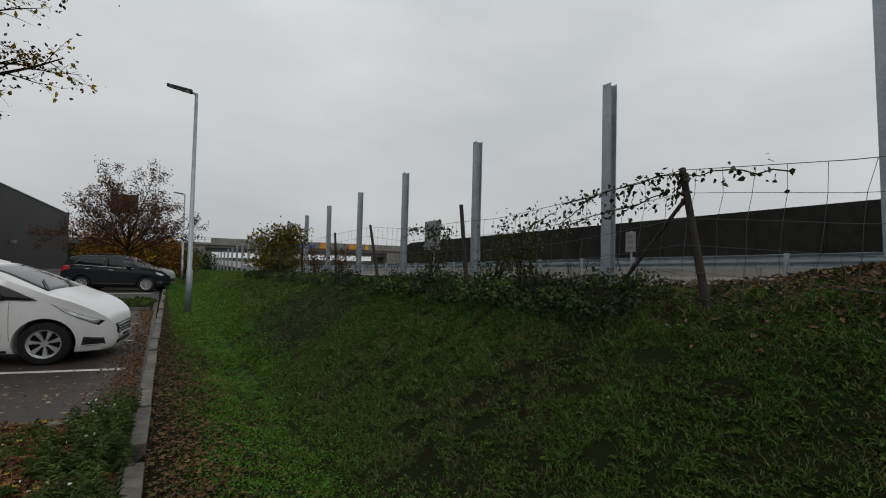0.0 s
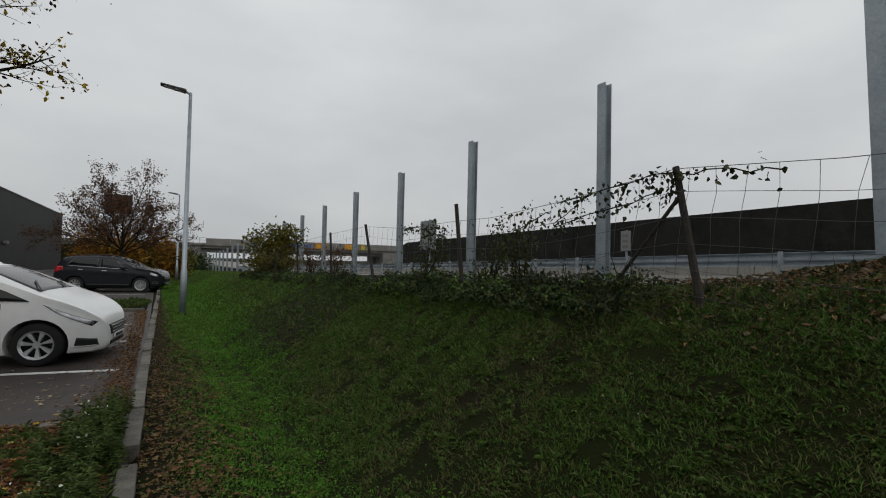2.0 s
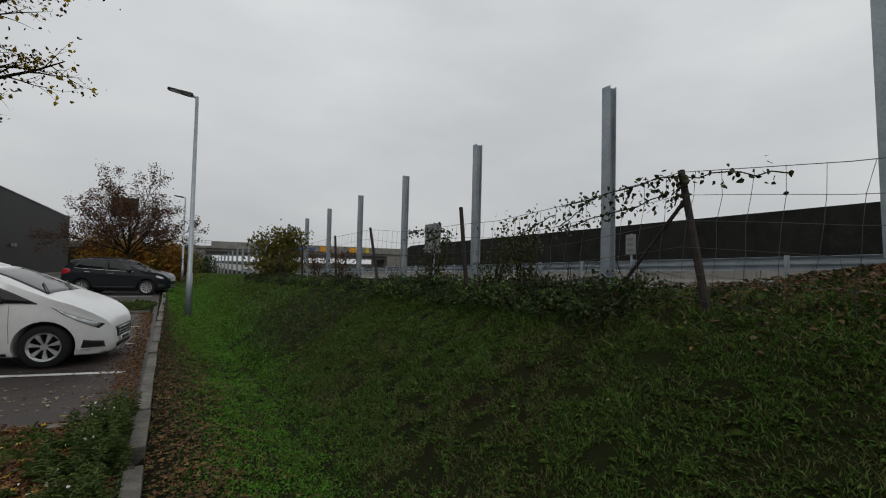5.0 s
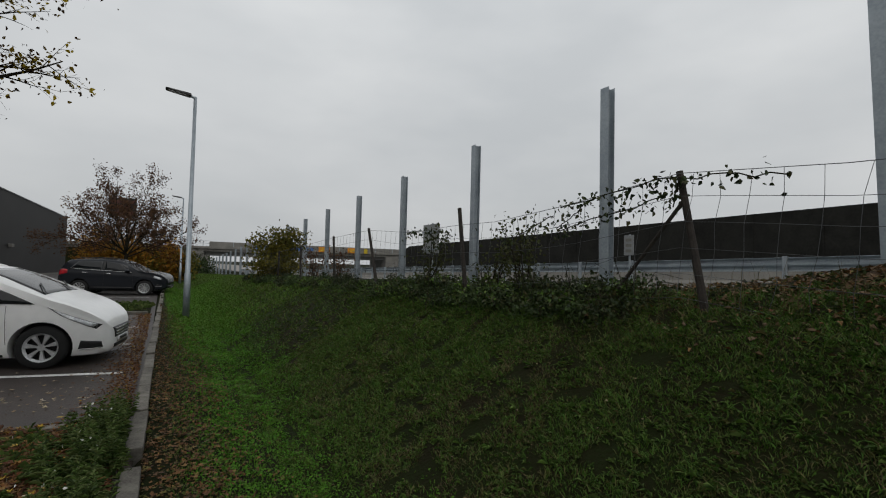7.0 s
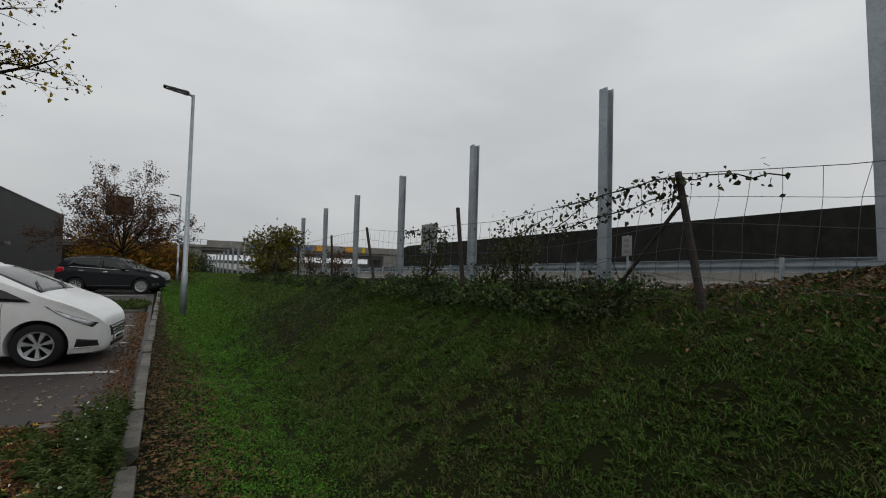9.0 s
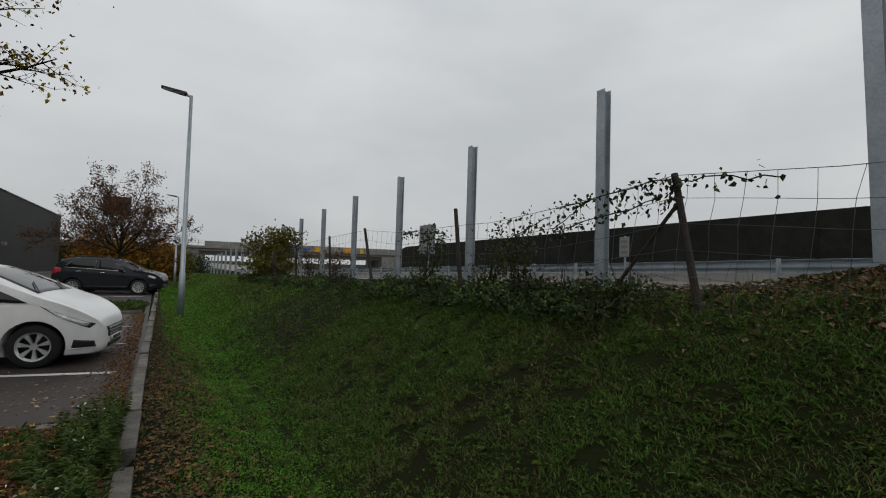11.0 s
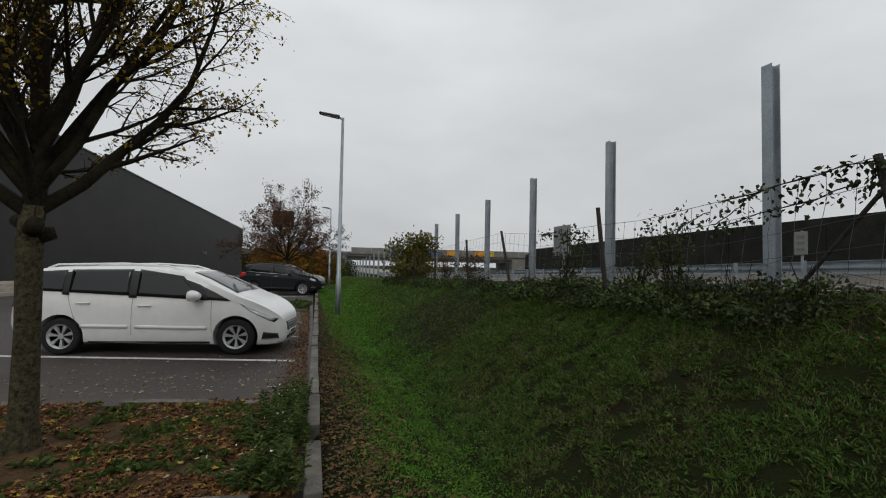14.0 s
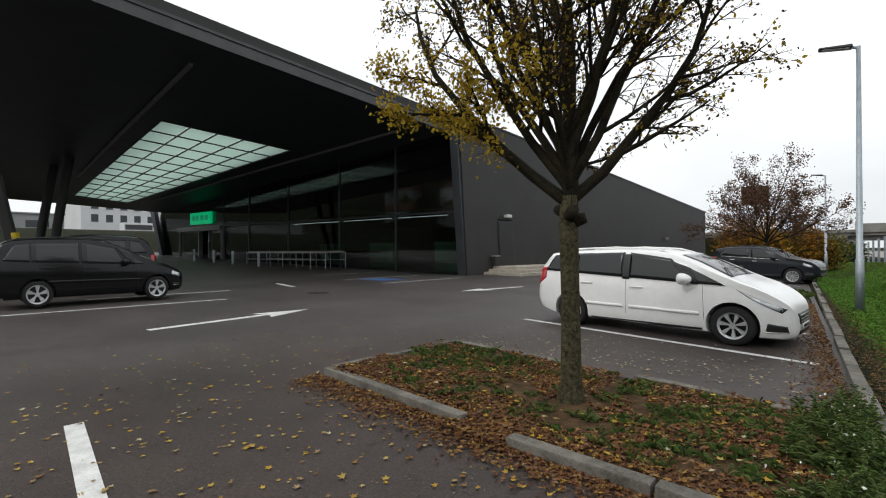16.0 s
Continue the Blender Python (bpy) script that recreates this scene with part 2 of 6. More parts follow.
xs = [-1500, -400, -150, -80, -75, -70, -66, -63, -62, -46, -30, -18, -6, -0.12] + [0.0 + 0.15 * i for i in range(0, 48)] + [7.5, 8.5, 10, 12.2, 33, 60, 150, 400, 1500]
ys = [-1500, -300, -130, -105, -75, -45, -30, -15] + [-10 + 0.25 * i for i in range(160)] + [30 + 1.5 * i for i in range(50)] + [110, 150, 250, 500, 1500]
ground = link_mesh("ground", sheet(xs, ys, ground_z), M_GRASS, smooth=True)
tagged(ground, "green grass bank and verge with fallen leaves, blade-gap shade in its colour", "grass ground", kind="structure")

px = [-62, -54, -46, -38, -30, -24, -18, -12, -6, -0.13]
py = [-45, -20, 0, 10, 20, 30, 60, 100]
parking = link_mesh("car_park_surface", sheet(px, py, lambda x, y: rise(x)), M_ASPHALT)
tagged(parking, "dark damp asphalt of the car park with scattered leaves", "asphalt", kind="structure")


def road_z(x, y):
    return 1.0 + fall(y)


motorway = link_mesh("road", sheet([12.8, 16, 20, 24, 28, 32.5], [-150, -60, -20] + [-20 + 5 * i for i in range(1, 30)] + [200, 400], road_z), M_ROAD)
tagged(motorway, "pale grey motorway carriageway beyond the crash barrier", "road", kind="structure")

# ---- noise barrier wall across the motorway ----
def far_wall():
    w = thing("noise_barrier_wall", "long dark grey noise barrier wall beyond the motorway", "wall", kind="structure")
    y = -60.0
    while y < 70:
        z0, z1 = road_z(35, y), road_z(35, y + 4)
        t0, t1 = 5.95 - 0.019 * y, 5.95 - 0.019 * (y + 4)
        if y + 4 > 68:
            t1 = t0 - 1.0
        part("panel", hull([(35, y, z0 - 0.4), (35.2, y, z0 - 0.4), (35.2, y + 3.9, z1 - 0.4), (35, y + 3.9, z1 - 0.4)], [(35, y, t0), (35.2, y, t0), (35.2, y + 3.9, t1), (35, y + 3.9, t1)]), M_WALLBLK, w)
        part("post", box(34.95, 35.2, y + 3.9, y + 4.0, z0 - 0.4, t1), M_WALLBLK, w)
        y += 4.0
    return w


far_wall()

median = thing("median_barrier", "low pale concrete safety wall along the middle of the motorway", "concrete barrier", kind="structure")
for k in range(30):
    y0, y1 = -62.0 + 6.0 * k, -62.0 + 6.0 * k + 5.97
    za, zb = road_z(22, y0), road_z(22, y1)
    prof = [(22.2, 0.0), (22.25, 0.18), (22.38, 0.32), (22.43, 0.86), (22.57, 0.86), (22.62, 0.32), (22.75, 0.18), (22.8, 0.0)]
    part("wall_section", hull([(px_, y0, za + pz_ - 0.01) for px_, pz_ in prof], [(px_, y1, zb + pz_ - 0.01) for px_, pz_ in prof]), M_CONC, median)

# ---- store building ----
FX, FY = -14.66, 20.8
MB = pose(FX, FY, 0, 0, 0, -12)          # local y runs along the side wall


def wpt(x, y, z):
    return MB @ Vector((x, y, z))


def soffit_z(x, y):
    return 8.084 + 0.0711 * (x + 14.66) - 0.1322 * (y - 20.8)


M_GLASS = bpy.data.materials.new("tinted_glass")
M_GLASS.use_nodes = True
_b = M_GLASS.node_tree.nodes["Principled BSDF"]
_b.inputs["Base Color"].default_value = (0.42, 0.50, 0.46, 1)
_b.inputs["Transmission Weight"].default_value = 1.0
_b.inputs["Roughness"].default_value = 0.02
_b.inputs["IOR"].default_value = 1.5
# near black on every hall surface, standing in for an unlit room
M_ROOMSHADE = mat("interior_shade", (0.020, 0.022, 0.022), 0.8, scale=1.5, bump=0)


def glow(name, col, strength):
    m = bpy.data.materials.new(name)
    m.use_nodes = True
    b = m.node_tree.nodes["Principled BSDF"]
    b.inputs["Base Color"].default_value = (*col, 1)
    b.inputs["Emission Color"].default_value = (*col, 1)
    b.inputs["Emission Strength"].default_value = strength
    return m


M_STRIP = glow("strip_light", (0.9, 0.95, 1.0), 0.32)
M_SIGNGREEN = glow("green_sign", (0.0, 0.42, 0.16), 0.35)
M_SIGNMARK = glow("dark_green_mark", (0.0, 0.20, 0.09), 0.3)
M_WHITEPANEL = mat("opal_pane", (0.72, 0.80, 0.76), 0.35, scale=0.6, fine=14, var=0.06, bump=0)
_nt = M_WHITEPANEL.node_tree
_tr = _nt.nodes.new("ShaderNodeBsdfTranslucent")
_tr.inputs["Color"].default_value = (0.62, 0.72, 0.67, 1)
_mx = _nt.nodes.new("ShaderNodeMixShader")
_mx.inputs["Fac"].default_value = 0.8
_nt.links.new(_nt.nodes["Principled BSDF"].outputs[0], _mx.inputs[1])
_nt.links.new(_tr.outputs[0], _mx.inputs[2])
_nt.links.new(_mx.outputs[0], _nt.nodes["Material Output"].inputs["Surface"])

store = thing("store_building", "dark anthracite retail store with sloping roof and deep front canopy", "building", kind="structure")
WALL_L = 33.8
ROOF_F, ROOF_A = 8.95, 5.05
LEAN = -0.6
bm = bmesh.new()
NW = 14
for k in range(2):
    off = -0.4 * k
    grid = []
    for i in range(NW + 1):
        u = i / NW
        grid.append([bm.verts.new(wpt(off + LEAN * (1 - u) * v, WALL_L * u, (ROOF_F + (ROOF_A - ROOF_F) * u) * v)) for v in (0, 0.25, 0.5, 0.75, 1)])
    for i in range(NW):
        for j in range(4):
            f = (grid[i][j], grid[i + 1][j], grid[i + 1][j + 1], grid[i][j + 1])
            bm.faces.new(f if k == 0 else f[::-1])
part("side_wall", bm, M_CLAD, store, "smooth anthracite side wall", smooth=True)
part("wall_base_strip", hull([wpt(0.0, 9, 0), wpt(0.03, 9, 0), wpt(0.03, WALL_L, 0), wpt(0.0, WALL_L, 0)], [wpt(0.0, 9, 0.14), wpt(0.03, 9, 0.14), wpt(0.03, WALL_L, 0.14), wpt(0.0, WALL_L, 0.14)]), M_CONC, store, "pale concrete strip at the foot of the wall")
# coping along the sloping roof edge
part("coping", hull([wpt(LEAN - 0.45, 0, ROOF_F), wpt(LEAN + 0.04, 0, ROOF_F), wpt(0.04, WALL_L, ROOF_A), wpt(-0.45, WALL_L, ROOF_A)],
                    [wpt(LEAN - 0.45, 0, ROOF_F + 0.09), wpt(LEAN + 0.04, 0, ROOF_F + 0.09), wpt(0.04, WALL_L, ROOF_A + 0.09), wpt(-0.45, WALL_L, ROOF_A + 0.09)]), M_FASCIA, store)
part("roof", hull([wpt(-0.6, 0, ROOF_F - 0.3), wpt(-0.5, WALL_L, ROOF_A - 0.3), wpt(-48, WALL_L, 4.0), (-56, 20.9, 6.2)],
                  [wpt(-0.6, 0, ROOF_F - 0.1), wpt(-0.5, WALL_L, ROOF_A - 0.1), wpt(-48, WALL_L, 4.2), (-56, 20.9, 6.5)]), M_FASCIA, store)
part("back_wall", hull([wpt(-0.4, WALL_L, 0), wpt(-48, WALL_L, 0), wpt(-48, WALL_L - 0.3, 0), wpt(-0.4, WALL_L - 0.3, 0)], [wpt(-0.4, WALL_L, ROOF_A - 0.1), wpt(-48, WALL_L, 4.1), wpt(-48, WALL_L - 0.3, 4.1), wpt(-0.4, WALL_L - 0.3, ROOF_A - 0.1)]), M_CLAD, store)
# emergency door with its lamp and canopy on the side wall
dlean = LEAN / ROOF_F
door = part("emergency_door", hull([wpt(0.0, 2.66, 0.45), wpt(0.03, 2.66, 0.45), wpt(0.03, 3.95, 0.45), wpt(0.0, 3.95, 0.45)],
                                   [wpt(dlean * 2.6, 2.66, 3.05), wpt(dlean * 2.6 + 0.03, 2.66, 3.05), wpt(dlean * 2.6 + 0.03, 3.95, 3.05), wpt(dlean * 2.6, 3.95, 3.05)]), M_SOFFIT, store, "flush black metal emergency door")
part("door_panel", hull([wpt(0.03, 2.72, 0.5), wpt(0.04, 2.72, 0.5), wpt(0.04, 3.89, 0.5), wpt(0.03, 3.89, 0.5)],
                        [wpt(dlean * 2.5 + 0.03, 2.72, 2.99), wpt(dlean * 2.5 + 0.045, 2.72, 2.99), wpt(dlean * 2.5 + 0.045, 3.89, 2.99), wpt(dlean * 2.5 + 0.03, 3.89, 2.99)]), M_CLAD, door)
M_WHITE = mat("white_plastic", (0.6, 0.6, 0.58), 0.4, scale=6, var=0.08, bump=0)
wall_lamp = thing("wall_lamp", "small white bulkhead lamp over the emergency door", "lamp", MB)
part("lamp_body", box(-0.2, 0.12, 3.2, 3.6, 3.28, 3.46, 0.05), M_WHITE, wall_lamp)
part("bracket", box(-0.24, -0.05, 2.75, 3.95, 3.16, 3.2, 0.01), M_SOFFIT, wall_lamp)
spot = thing("wall_lamp", "small grey wall spotlight on the side wall", "lamp", MB)
part("lamp_body", box(-0.18, 0.2, 24.5, 24.8, 2.15, 2.4, 0.06), M_CONC, spot)
bin_ = thing("ash_bin", "small grey metal bin fixed beside the emergency door", "bin", MB)
part("bin_body", box(-0.05, 0.25, 2.0, 2.4, 0.45, 1.0, 0.03), M_CLAD, bin_)
part("bin_lid", box(-0.07, 0.27, 1.97, 2.43, 1.0, 1.06, 0.015), M_CONC, bin_)
# pale stone steps
steps = thing("door_steps", "pale concrete steps in front of the emergency door", "steps", MB)
M_STEP = mat("pale_concrete", (0.30, 0.27, 0.22), 0.8, scale=3, fine=40, bump=0.15, col2=(0.42, 0.38, 0.32))
for i in range(3):
    part("step", box(-0.1 if i < 2 else -0.15, 2.7 - 0.4 * i, 1.3 + 0.4 * i, 8.6, 0.15 * i, 0.15 * (i + 1), 0.012), M_STEP, steps)

# canopy soffit with its glazed roof light
SKA, SKB, SKC, SKD = (-27.8, 10.76), (-25.83, 17.5), (-51.2, 16.89), (-52.3, 13.0)
EDGE0, EDGE1 = wpt(-1.25, 0.6, 0), wpt(-1.25, -24, 0)
OUT = [(EDGE0.x, EDGE0.y), (EDGE1.x, EDGE1.y), (-66.0, -2.0), (-52.4, 20.9)]   # corners of the canopy in plan


def soffit_patch(bm, pts, off):
    bm.faces.new([bm.verts.new((p[0], p[1], soffit_z(*p) + off)) for p in pts])


inner = [SKB, SKA, SKD, SKC]
canopy = thing("canopy", "deep black canopy with a grey metal fascia and opal roof light", "canopy", kind="structure")
for nm, off, m_ in (("soffit", 0.0, M_SOFFIT), ("canopy_roof", 0.95, M_FASCIA)):
    bm = bmesh.new()
    for i in range(4):
        soffit_patch(bm, [OUT[i], OUT[(i + 1) % 4], inner[(i + 1) % 4], inner[i]], off)
    bmesh.ops.recalc_face_normals(bm, faces=bm.faces)
    part(nm, bm, m_, canopy)


def band(a, b, z0, z1, out, m_, name, parent):
    """An upright band between two plan points, z counted from the soffit."""
    a, b = Vector((a[0], a[1], 0)), Vector((b[0], b[1], 0))
    n = Vector((-(b - a).y, (b - a).x, 0)).normalized() * out
    q = lambda p, dz, k: Vector((p.x, p.y, soffit_z(p.x, p.y) + dz)) + n * k
    return part(name, hull([q(a, z0, 0), q(b, z0, 0), q(b, z0, 1), q(a, z0, 1)], [q(a, z1, 0), q(b, z1, 0), q(b, z1, 1), q(a, z1, 1)]), m_, parent)


for i in range(4):
    band(OUT[i], OUT[(i + 1) % 4], -0.02, 0.36, 0.06, M_FASCIA, "fascia_lower", canopy)
    band(OUT[i], OUT[(i + 1) % 4], 0.36, 0.44, 0.02, M_SOFFIT, "shadow_gap", canopy)
    band(OUT[i], OUT[(i + 1) % 4], 0.44, 0.56, 0.07, M_FASCIA, "gutter", canopy)
    band(OUT[i], OUT[(i + 1) % 4], 0.56, 0.97, 0.03, M_CLAD, "fascia_upper", canopy)
for i in range(4):
    band(inner[i], inner[(i + 1) % 4], 0.0, 0.95, 0.02, M_SOFFIT, "roof_light_curb", canopy)
# panes of the roof light, 5 across and 12 along, on dark glazing bars
NU, NV = 5, 12


def sk(u, v):
    a, b, c, d = (Vector((*p, 0)) for p in (SKA, SKB, SKC, SKD))
    p = (a.lerp(b, u)).lerp(d.lerp(c, u), v)
    p.z = soffit_z(p.x, p.y) + 0.06
    return p


for i in range(NU):
    for j in range(NV):
        q = [sk((i + a) / NU, (j + b) / NV) for a, b in ((0.02, 0.02), (0.98, 0.02), (0.98, 0.98), (0.02, 0.98))]
        part("roof_pane", hull(q, [p + Vector((0, 0, 0.03)) for p in q]), M_WHITEPANEL, canopy)
for i in range(NU + 1):
    part("glazing_bar", tube([sk(i / NU, 0) - Vector((0, 0, 0.05)), sk(i / NU, 1) - Vector((0, 0, 0.05))], 0.045, 4), M_SOFFIT, canopy)
for j in range(NV + 1):
    part("glazing_bar", tube([sk(0, j / NV) - Vector((0, 0, 0.05)), sk(1, j / NV) - Vector((0, 0, 0.05))], 0.045, 4), M_SOFFIT, canopy)
M_TRAY = mat("grey_tray", (0.16, 0.16, 0.16), 0.5, scale=3, bump=0.02)
for a, b in (((-18.2, 19.0), (-47.9, 17.8)), ((-20.4, 9.1), (-44.0, 11.3))):
    band(a, b, -0.14, -0.01, 0.14, M_TRAY, "cable_tray", canopy)
# leaning round columns
for a, b, r in (((-40.0, 8.7, 0.5), (-39.8, 9.7, 7.78), 0.27), ((-41.5, 8.2, 0.6), (-42.6, 9.5, 7.6), 0.27)):
    part("column", tube([(a[0], a[1], rise(a[0])), (b[0], b[1], soffit_z(b[0], b[1]))], r, 16), M_CLAD, canopy, "dark leaning steel column")
c3 = part("column", tube([(-26.0, 4.75, rise(-26)), (-26.0, 3.0, soffit_z(-26, 3.0))], 0.22, 14), M_CLAD, canopy, "dark leaning steel column with a yellow band")
M_YELLOW = mat("yellow_paint", (0.55, 0.40, 0.02), 0.6, scale=5, bump=0.05)
part("warning_band", tube([(-26.0, 4.75 - 0.24 * 1.75 / 8.5 * 5.2, 1.95), (-26.0, 4.75 - 0.24 * 1.75 / 8.5 * 5.9, 2.2)], 0.235, 14), M_YELLOW, c3)
part("column", hull([(-53.0, 20.3, 0.9), (-52.2, 20.3, 0.9), (-52.2, 20.7, 0.9), (-53.0, 20.7, 0.9)], [(-55.6, 20.3, 6.3), (-54.7, 20.3, 6.3), (-54.7, 20.7, 6.3), (-55.6, 20.7, 6.3)]), M_SOFFIT, canopy)

# glazed shop front
front = thing("shop_front", "tall dark tinted glass shop front with slim black mullions", "glass facade", kind="structure")
xb = [-15.1, -19.9, -25.1, -31.0, -36.5, -40.6]


def top_at(x):
    return soffit_z(x, 20.8) - 0.02


for x0, x1 in zip(xb, xb[1:]):
    for z0, z1 in ((None, 3.5), (3.56, None)):
        a0 = rise(x0) + 0.05 if z0 is None else z0
        a1 = rise(x1) + 0.05 if z0 is None else z0
        b0 = top_at(x0) if z1 is None else z1
        b1 = top_at(x1) if z1 is None else z1
        pane = part("glass_pane", hull([(x0, 20.8, a0), (x1, 20.8, a1), (x1, 20.83, a1), (x0, 20.83, a0)], [(x0, 20.8, b0), (x1, 20.8, b1), (x1, 20.83, b1), (x0, 20.83, b0)]), M_GLASS, front)
        pane.visible_shadow = False
    part("mullion", box(x1 - 0.06, x1 + 0.06, 20.74, 20.9, rise(x1), top_at(x1)), M_SOFFIT, front)
    part("transom", hull([(x0, 20.76, 3.48), (x1, 20.76, 3.48), (x1, 20.88, 3.48), (x0, 20.88, 3.48)], [(x0, 20.76, 3.58), (x1, 20.76, 3.58), (x1, 20.88, 3.58), (x0, 20.88, 3.58)]), M_SOFFIT, front)
part("corner_post", hull([(-14.7, 20.7, 0), (-15.2, 20.7, 0), (-15.2, 21.0, 0), (-14.7, 21.0, 0)], [(-15.25, 20.7, 8.0), (-15.75, 20.7, 8.0), (-15.75, 21.0, 8.0), (-15.25, 21.0, 8.0)]), M_SOFFIT, front)
for x0, x1 in ((-48.8, -54.0),):
    pane = part("glass_pane", hull([(x0, 20.8, rise(x0)), (x1, 20.8, rise(x1)), (x1, 20.83, rise(x1)), (x0, 20.83, rise(x0))], [(x0, 20.8, top_at(x0)), (x1, 20.8, top_at(x1)), (x1, 20.83, top_at(x1)), (x0, 20.83, top_at(x0))]), M_GLASS, front)
    pane.visible_shadow = False
pane = part("glass_pane", hull([(-40.6, 20.8, 3.6), (-48.8, 20.8, 3.6), (-48.8, 20.83, 3.6), (-40.6, 20.83, 3.6)], [(-40.6, 20.8, top_at(-40.6)), (-48.8, 20.8, top_at(-48.8)), (-48.8, 20.83, top_at(-48.8)), (-40.6, 20.83, top_at(-40.6))]), M_GLASS, front)
pane.visible_shadow = False
# entrance
ent = thing("entrance", "grey framed sliding glass entrance doors", "door", kind="structure")
M_ALU = mat("grey_aluminium", (0.20, 0.20, 0.20), 0.4, metal=0.5, scale=3, bump=0.02)
part("lintel", box(-48.9, -40.5, 20.3, 20.9, 3.25, 3.65, 0.02), M_ALU, ent)
for x in (-48.8, -44.8, -42.9, -40.6):
    part("jamb", box(x - 0.06, x + 0.06, 20.5, 20.9, rise(x), 3.25, 0.02), M_ALU, ent)
for x0, x1 in ((-48.6, -45.0), (-42.7, -40.8)):
    pane = part("door_leaf", box(x0, x1, 20.6, 20.64, rise(x0), 3.22), M_GLASS, ent)
    pane.visible_shadow = False
sign = thing("store_sign", "lit green rectangular sign over the entrance", "sign", kind="")
part("sign_box", box(-46.6, -42.6, 20.55, 20.75, 3.9, 5.0, 0.03), M_SIGNGREEN, sign)
for a, b in ((-46.1, -45.5), (-45.3, -44.9), (-44.5, -43.9), (-43.6, -43.1)):
    part("mark_bar", box(a, b, 20.53, 20.55, 4.25, 4.7), M_SIGNMARK, sign)
# inside of the shop: hall with ceiling strips, its darkness painted on floor and walls
hall = thing("shop_hall", "shop interior behind the glass, its unlit depth put into near-black colour", "interior", kind="structure")
part("hall_floor", hull([(-15.5, 21, 0.0), (-54, 21, 0.9), (-54, 40, 0.9), (-12, 40, 0.0)], [(-15.5, 21, 0.03), (-54, 21, 0.93), (-54, 40, 0.93), (-12, 40, 0.03)]), M_ROOMSHADE, hall)
part("hall_back", box(-54, -12.0, 39.7, 40, 0, 6.0), M_ROOMSHADE, hall)
part("hall_ceiling", hull([(-54, 21.2, 3.72), (-15.8, 21.2, 3.72), (-12.0, 39.9, 3.72), (-54, 39.9, 3.72)], [(-54, 21.2, 3.78), (-15.8, 21.2, 3.78), (-12.0, 39.9, 3.78), (-54, 39.9, 3.78)]), M_ROOMSHADE, hall)
part("hall_left", box(-54.3, -54, 21, 40, 0.5, 6.0), M_ROOMSHADE, hall)
for x0, x1 in ((-16.2, -20.0), (-20.6, -25.0), (-25.5, -30.8)):
    st = thing("strip_light", "long white ceiling strip light inside the shop", "lamp", group="shop ceiling lights")
    part("tube_lamp", box(x1, x0, 21.12, 21.16, 3.365, 3.40), M_STRIP, st)
    part("housing", box(x1 - 0.1, x0 + 0.1, 21.08, 21.22, 3.40, 3.48), M_CLAD, st)
M_SHELF = mat("shelf_green", (0.015, 0.10, 0.05), 0.6, scale=4, bump=0, col2=(0.03, 0.20, 0.10))
for x in (-17.2, -23.0, -28.5):
    sh = thing("display_shelf", "dark green display shelving inside the shop", "shelf", group="shop shelves")
    part("rack", box(x - 1.1, x + 1.1, 22.6, 23.2, 0.04, 1.9, 0.03), M_SHELF, sh)
    for z in (0.6, 1.2, 1.75):
        part("shelf_board", box(x - 1.15, x + 1.15, 22.5, 22.6, z, z + 0.04), M_ALU, sh)


def trolley_bay(x0, x1, y, z):
    t = thing("trolley_shelter", "galvanised trolley corral with a pale flat cover", "trolley rail", pose(0, 0, z))
    n = 6
    for i in range(n + 1):
        x = x0 + (x1 - x0) * i / n
        for yy in (y, y + 1.6):
            part("upright", tube([(x, yy, 0), (x, yy, 1.0)], 0.025, 8), M_GALV, t)
    for yy in (y, y + 1.6):
        for zz in (0.55, 1.0):
            part("rail", tube([(x0, yy, zz), (x1, yy, zz)], 0.025, 8), M_GALV, t)
    part("cover", box(x0, x1, y + 0.1, y + 1.5, 1.02, 1.12, 0.02), M_CONC, t, "pale grey cover")
    return t


trolley_bay(-32.5, -23.5, 18.3, 0.25)
boll = thing("bollard", "short grey steel bollard in front of the shop", "bollard", group="bollards before the shop")
part("bollard_post", tube([(0, 0, 0), (0, 0, 0.93), (0, 0, 0.97)], [0.09, 0.09, 0.05], 14), M_GALV, boll)
boll.matrix_basis = pose(-29.6, 17.5, rise(-29.6))
for x in (-33.0, -35.8, -39.0, -50.5):
    copy_thing(boll, pose(x, 17.5, rise(x)))


# ---- painted markings, kerbs ----
def stripe(name, a, b, w, label="worn white painted bay line on the asphalt"):
    a, b = Vector(a), Vector(b)
    n = Vector((-(b - a).y, (b - a).x)).normalized() * w / 2
    ring = [a + n, a - n, b - n, b + n]
    o = link_mesh(name, prism([(p.x, p.y) for p in ring], 0.0045, 0.0065), M_PAINT)
    o.location.z = rise((a.x + b.x) / 2)
    return tagged(o, label, "road marking", kind="structure")


dx, dy = math.cos(radians(BAY)), math.sin(radians(BAY))
stripe("bay_line", (-0.5, 0.46), (-5.39, 1.38), 0.13)
for y in (7.42, 9.85, 12.25, 19.1, 21.5, 24.0, 26.4, -1.9):
    stripe("bay_line", (-0.4, y), (-0.4 - 4.75 * dx, y - 4.75 * dy), 0.11)
stripe("bay_line", (-14.65, 2.36), (-13.86, 7.08), 0.12)
stripe("bay_line", (-17.2, 4.6), (-16.6, 8.6), 0.12)
stripe("bay_line", (-14.48, 14.08), (-13.84, 19.0), 0.12)
stripe("bay_line", (-17.6, 14.6), (-17.0, 19.4), 0.12)
stripe("bay_line", (-21.0, 15.2), (-20.4, 19.6), 0.12)
